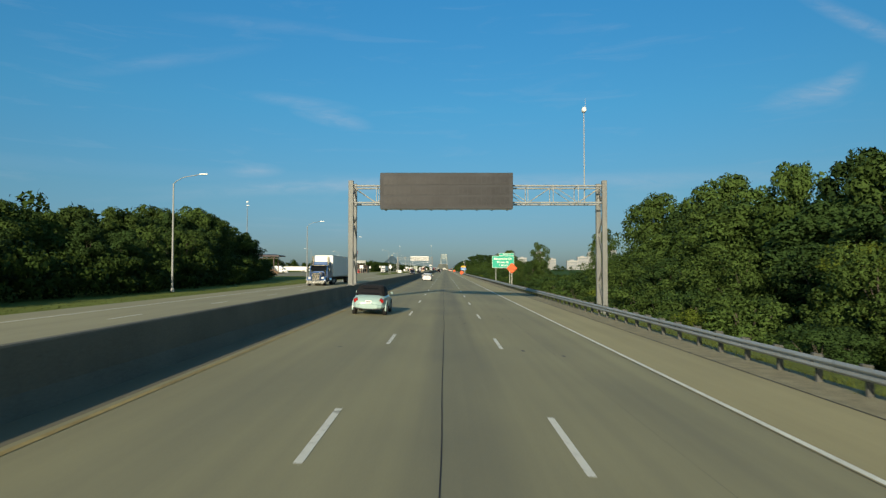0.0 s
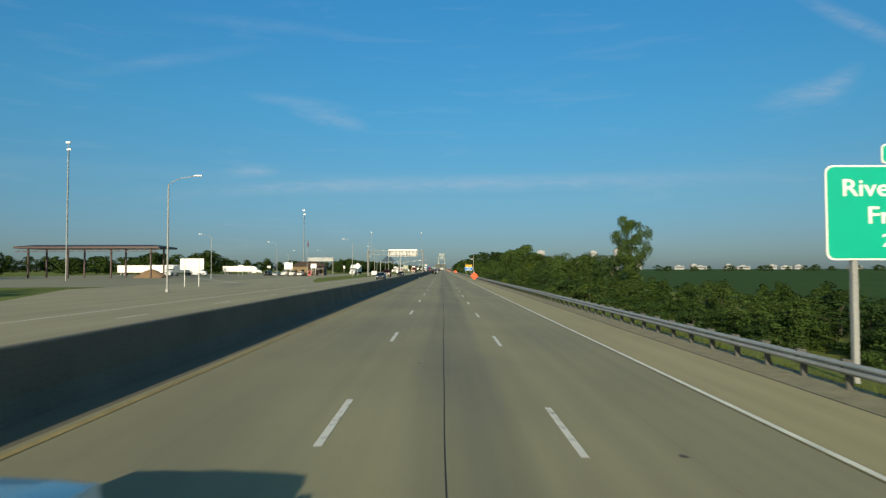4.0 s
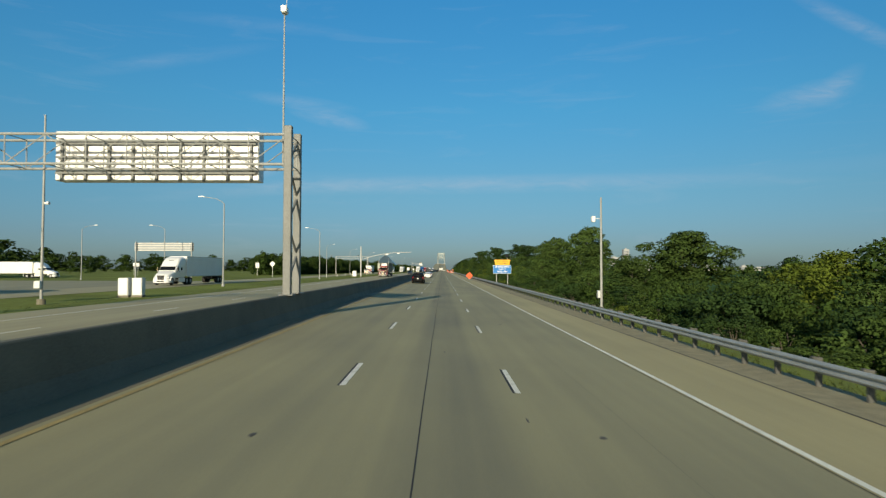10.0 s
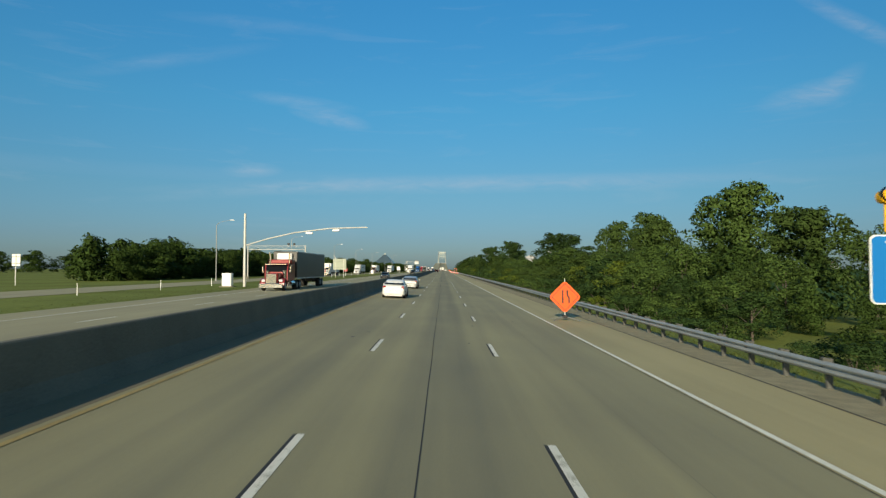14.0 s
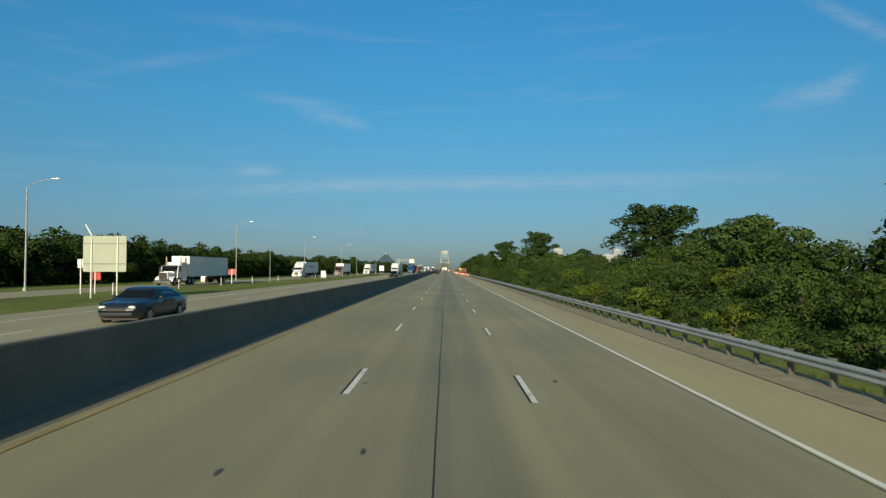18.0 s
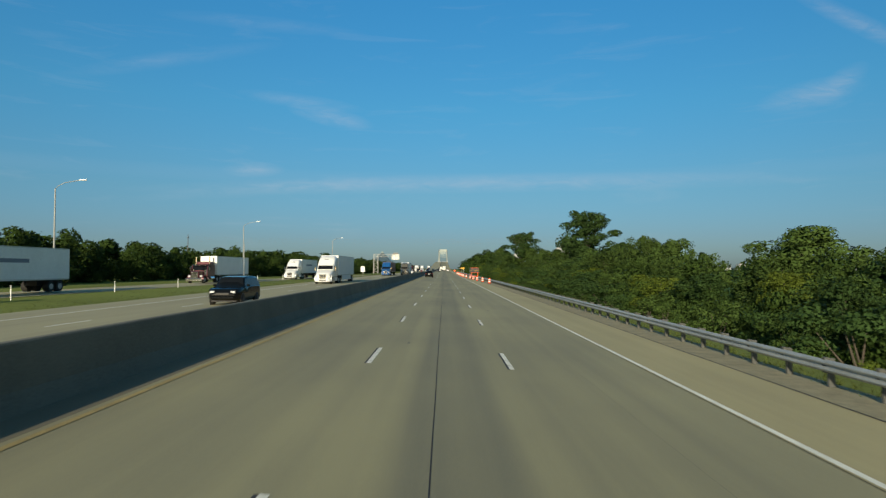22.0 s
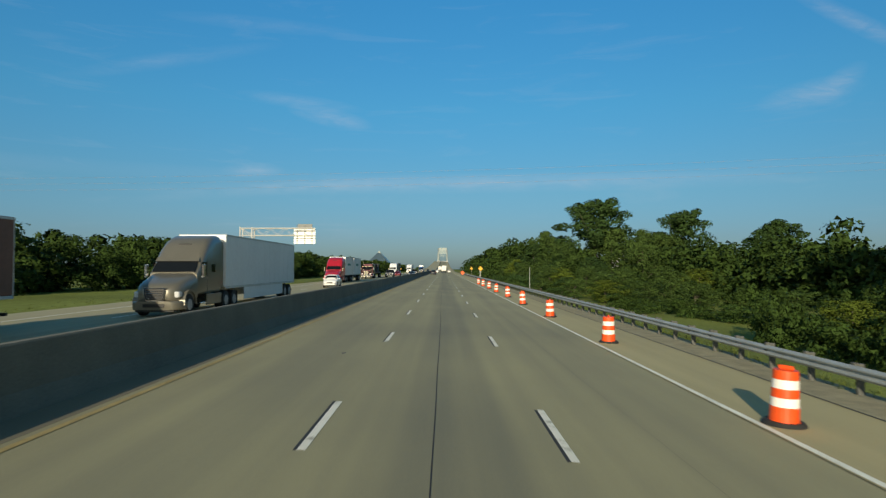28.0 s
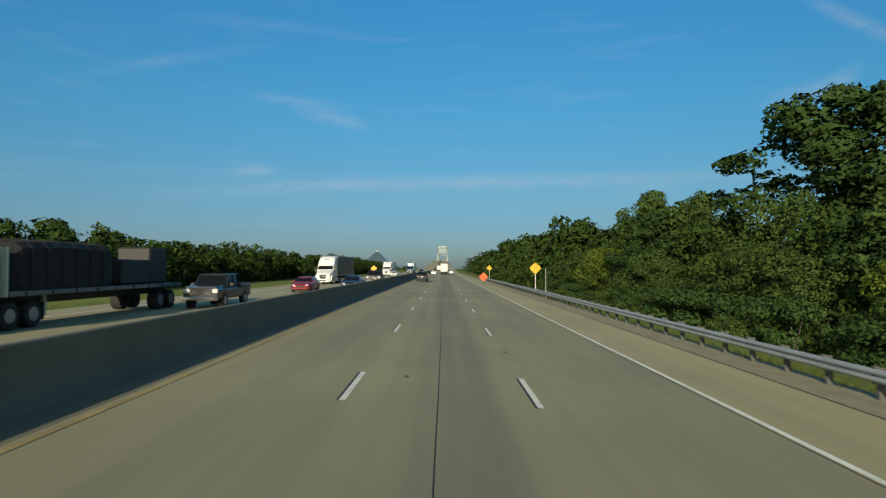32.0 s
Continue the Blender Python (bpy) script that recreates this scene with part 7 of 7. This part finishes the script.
for z in (6.55, 7.1, 7.65, 8.15):
    part("rail", Shape().box(-6.65, 6.65, -0.16, -0.002, z - 0.07, z + 0.07, 0.01), GALV, fc)
for x in (-6.2, 6.4):
    part("column", Shape().tube((x, -0.4, -0.1), (x, -0.4, 8.5), 0.17, 0.14, 12), GALV_MID, fc, smooth=True)
for x in (-3.0, 0.0, 3.0):
    part("lamp_stub", Shape().box(x - 0.1, x + 0.1, -0.05, 0.1, 8.302, 8.62, 0.02), GALV_DULL, fc)
# slim pole with its box, and two pale cabinets on the grass before the ramp
tp = thing("sensor_pole", "tall slim pole with a white lamp and a control box", "pole", pose(-26.1, 340.4, land_z(-26)))
part("shaft", Shape().tube((0, 0, -0.2), (0, 0, 12.5), 0.10, 0.06, 10), GALV_MID, tp, smooth=True)
part("control_box", Shape().box(-0.3, 0.1, -0.36, -0.13, 1.0, 1.5, 0.02), SIGN_BACK, tp)
part("lamp", Shape().tube((0.1, -0.05, 6.6), (0.42, -0.05, 6.62), 0.07, 0.12, 10), SIGN_WHITE, tp, "white lamp")
part("footing", Shape().tube((0, 0, -0.2), (0, 0, 0.3), 0.28, 0.26, 12), BARRIER, tp)
for x, y, w_ in ((-25.9, 350.7, 0.42), (-24.9, 351, 0.42)):
    kb = thing("control_cabinet", "pale upright control cabinet on the roadside grass", "cabinet", pose(x, y, land_z(x)), group="control cabinets")
    part("body", Shape().box(-w_, w_, -0.3, 0.3, 0.1, 1.55, 0.03), SIGN_BACK, kb)
    part("door", Shape().box(-w_ + 0.06, w_ - 0.06, -0.33, -0.302, 0.2, 1.45, 0.01), SIGN_BACK, kb)
    part("plinth", Shape().box(-w_ - 0.06, w_ + 0.06, -0.36, 0.36, -0.1, 0.098, 0.02), BARRIER, kb)
board_sign("small white sign among the ramps", -116, 535, 2.4, 1.3, 4.0, SIGN_WHITE)
board_sign("small white sign among the ramps", -102, 535, 1.1, 1.4, 3.6, SIGN_WHITE, 1)
board_sign("small white sign among the ramps", -80, 505, 1.2, 1.6, 4.0, SIGN_WHITE, 1)
board_sign("small white sign among the ramps", -77.9, 505, 0.9, 1.6, 3.9, SIGN_BACK, 1)
board_sign("small white sign among the ramps", -61, 505, 1.2, 1.7, 3.7, SIGN_WHITE, 1)
pd = Shape()
pr = random.Random(9)
pd.v = [(0.13 * i + pr.uniform(-0.04, 0.04) - 0.45, 0.1 * j + pr.uniform(-0.03, 0.03) - 0.2, 0.02 + 0.26 * math.sin(math.pi * i / 7) * math.sin(math.pi * j / 4) * pr.uniform(0.5, 1.2)) for j in range(5) for i in range(8)]
pd.f = [(j * 8 + i, j * 8 + i + 1, j * 8 + i + 9, j * 8 + i + 8) for j in range(4) for i in range(7)]
tagged(part("plastic_debris", pd, SIGN_WHITE, m=pose(-5.95, 275.3, road_z(-5.95), 0, 2.5, 70)), "crumpled white plastic sheet at the foot of the barrier", "litter")
cn = thing("canopy", "maroon steel canopy frame over inspection lanes", "canopy", pose(-98, 297, 0.1))
for x in (-17, -6, 6, 17):
    for y in (-4, 4):
        part("column", Shape().box(x - 0.2, x + 0.2, y - 0.2, y + 0.2, 0, 8.2, 0.02), MAROON, cn)
part("roof", Shape().loft([[(-a, -b, z), (a, -b, z), (a, b, z), (-a, b, z)] for a, b, z in ((20, 6, 8.2), (20, 6, 8.7), (17, 2, 9.3))]), MAROON, cn)
for i in range(16):
    x = -19 + i * 2.5
    part("truss_bar", Shape().beam((x, -5.8, 7.3), (x + 1.25, -5.8, 8.2), 0.1, 0.1), MAROON, cn)
    part("truss_bar", Shape().beam((x + 1.25, -5.8, 8.2), (x + 2.5, -5.8, 7.3), 0.1, 0.1), MAROON, cn)
part("lower_chord", Shape().beam((-19.5, -5.8, 7.3), (19.5, -5.8, 7.3), 0.15, 0.15), MAROON, cn)
mound = Shape()
mr = random.Random(4)
mound.v = [(0, 0, 2.6)] + [(r * 5.5 * math.cos(a) * mr.uniform(0.85, 1.15), r * 4 * math.sin(a) * mr.uniform(0.85, 1.15), 2.6 * (1 - r) ** 0.8 * mr.uniform(0.85, 1.15)) for r in (0.35, 0.7, 1.0) for a in [2 * math.pi * i / 14 for i in range(14)]]
mound.f = [(0, 1 + i, 1 + (i + 1) % 14) for i in range(14)] + [(1 + k * 14 + i, 15 + k * 14 + i, 15 + k * 14 + (i + 1) % 14, 1 + k * 14 + (i + 1) % 14) for k in range(2) for i in range(14)]
tagged(part("dirt_mound", mound, DIRT, m=pose(-84, 300, 0.0), smooth=True), "heap of bare brown earth beside the yard", "earth heap")

# ---------------------------------------------------------------- bridge, pyramid and town
br = thing("arch_bridge", "pale green steel arch bridge far down the road", "bridge", pose(0, 2570, 0))
for s in (-1, 1):
    pts = [(s * 13.5 - 3, 275 + 275 * math.cos(math.pi - math.pi * i / 24), 22 + 46 * math.sin(math.pi * i / 24)) for i in range(25)]
    low_ = [(p[0], p[1], 22 + (p[2] - 22) * 0.84) for p in pts]
    part("arch_rib", Shape().path(pts, 1.1, 5), BRIDGE_STEEL, br)
    part("arch_rib", Shape().path(low_, 0.9, 5), BRIDGE_STEEL, br)
    for i in range(1, 24):
        part("hanger", Shape().tube((pts[i][0], pts[i][1], 22), pts[i], 0.4, n=5), BRIDGE_STEEL, br)
        part("lattice_bar", Shape().tube(low_[i], pts[i + 1] if i % 2 else pts[i - 1], 0.45, n=5), BRIDGE_STEEL, br)
    for y in (0, 550):
        part("portal_leg", Shape().box(s * 13.5 - 3 - 1.8, s * 13.5 - 3 + 1.8, y - 2, y + 2, -4, 24), HAZE_STONE, br)
for i in range(4, 21, 1):
    yy, zz = 275 + 275 * math.cos(math.pi - math.pi * i / 24), 22 + 46 * math.sin(math.pi * i / 24)
    part("cross_bar", Shape().beam((-16.5, yy, zz), (10.5, yy, zz), 1.2, 1.2), BRIDGE_STEEL, br)
part("deck", Shape().box(-17.5, 11.5, -150, 900, 19.0, 21.5), HAZE_STONE, br)
py = thing("pyramid_arena", "huge glass pyramid beyond the river, coloured grey-blue for haze", "pyramid", pose(-381, 4490, 0))
part("glass_shell", Shape().add([(-92, -92, 8), (92, -92, 8), (92, 92, 8), (-92, 92, 8), (0, 0, 104)], [(0, 1, 4), (1, 2, 4), (2, 3, 4), (3, 0, 4), (0, 3, 2, 1)]), PYRAMID, py)
part("plinth", Shape().box(-100, 100, -100, 100, -4, 8), HAZE_STONE, py)
part("tip", Shape().add([(-9, -9, 95.5), (9, -9, 95.5), (9, 9, 95.5), (-9, 9, 95.5), (0, 0, 108)], [(0, 1, 4), (1, 2, 4), (2, 3, 4), (3, 0, 4), (0, 3, 2, 1)]), BRIDGE_STEEL, py)
TOWN = [(537, 3500, 40, 98), (800, 3600, 60, 72), (860, 3650, 35, 100), (905, 3550, 45, 66), (980, 3600, 30, 110), (1040, 3500, 70, 40), (1130, 3700, 40, 40), (470, 3750, 50, 70), (640, 3700, 45, 62), (710, 3450, 60, 48),
        (1290, 3500, 50, 16), (1390, 3550, 30, 24), (1450, 3600, 60, 15), (1560, 3500, 35, 22), (1640, 3500, 70, 14), (1800, 3500, 40, 20), (1900, 3550, 60, 13), (2000, 3600, 50, 18), (2250, 3500, 70, 14), (300, 3900, 40, 60), (380, 3850, 35, 78), (2500, 3500, 60, 16)]
for x, y, w, h in TOWN:
    b = thing("tower_block", "pale distant building of the town beyond the river", "building", pose(x, y, -4), group="town buildings")
    part("wall", Shape().box(-w / 2, w / 2, -15, 15, 0, h + 4), HAZE_STONE, b)
    part("roof_plant", Shape().box(-w * 0.2, w * 0.15, -8, 8, h + 4.1, h + 9), HAZE_STONE, b)
    bands = max(3, int(h / 9))
    for k in range(bands):
        z = 8 + (h - 8) * k / bands
        part("window_band", Shape().box(-w * 0.44, w * 0.44, -15.4, -15.01, z, z + 3.2), FAR_WINDOW, b)
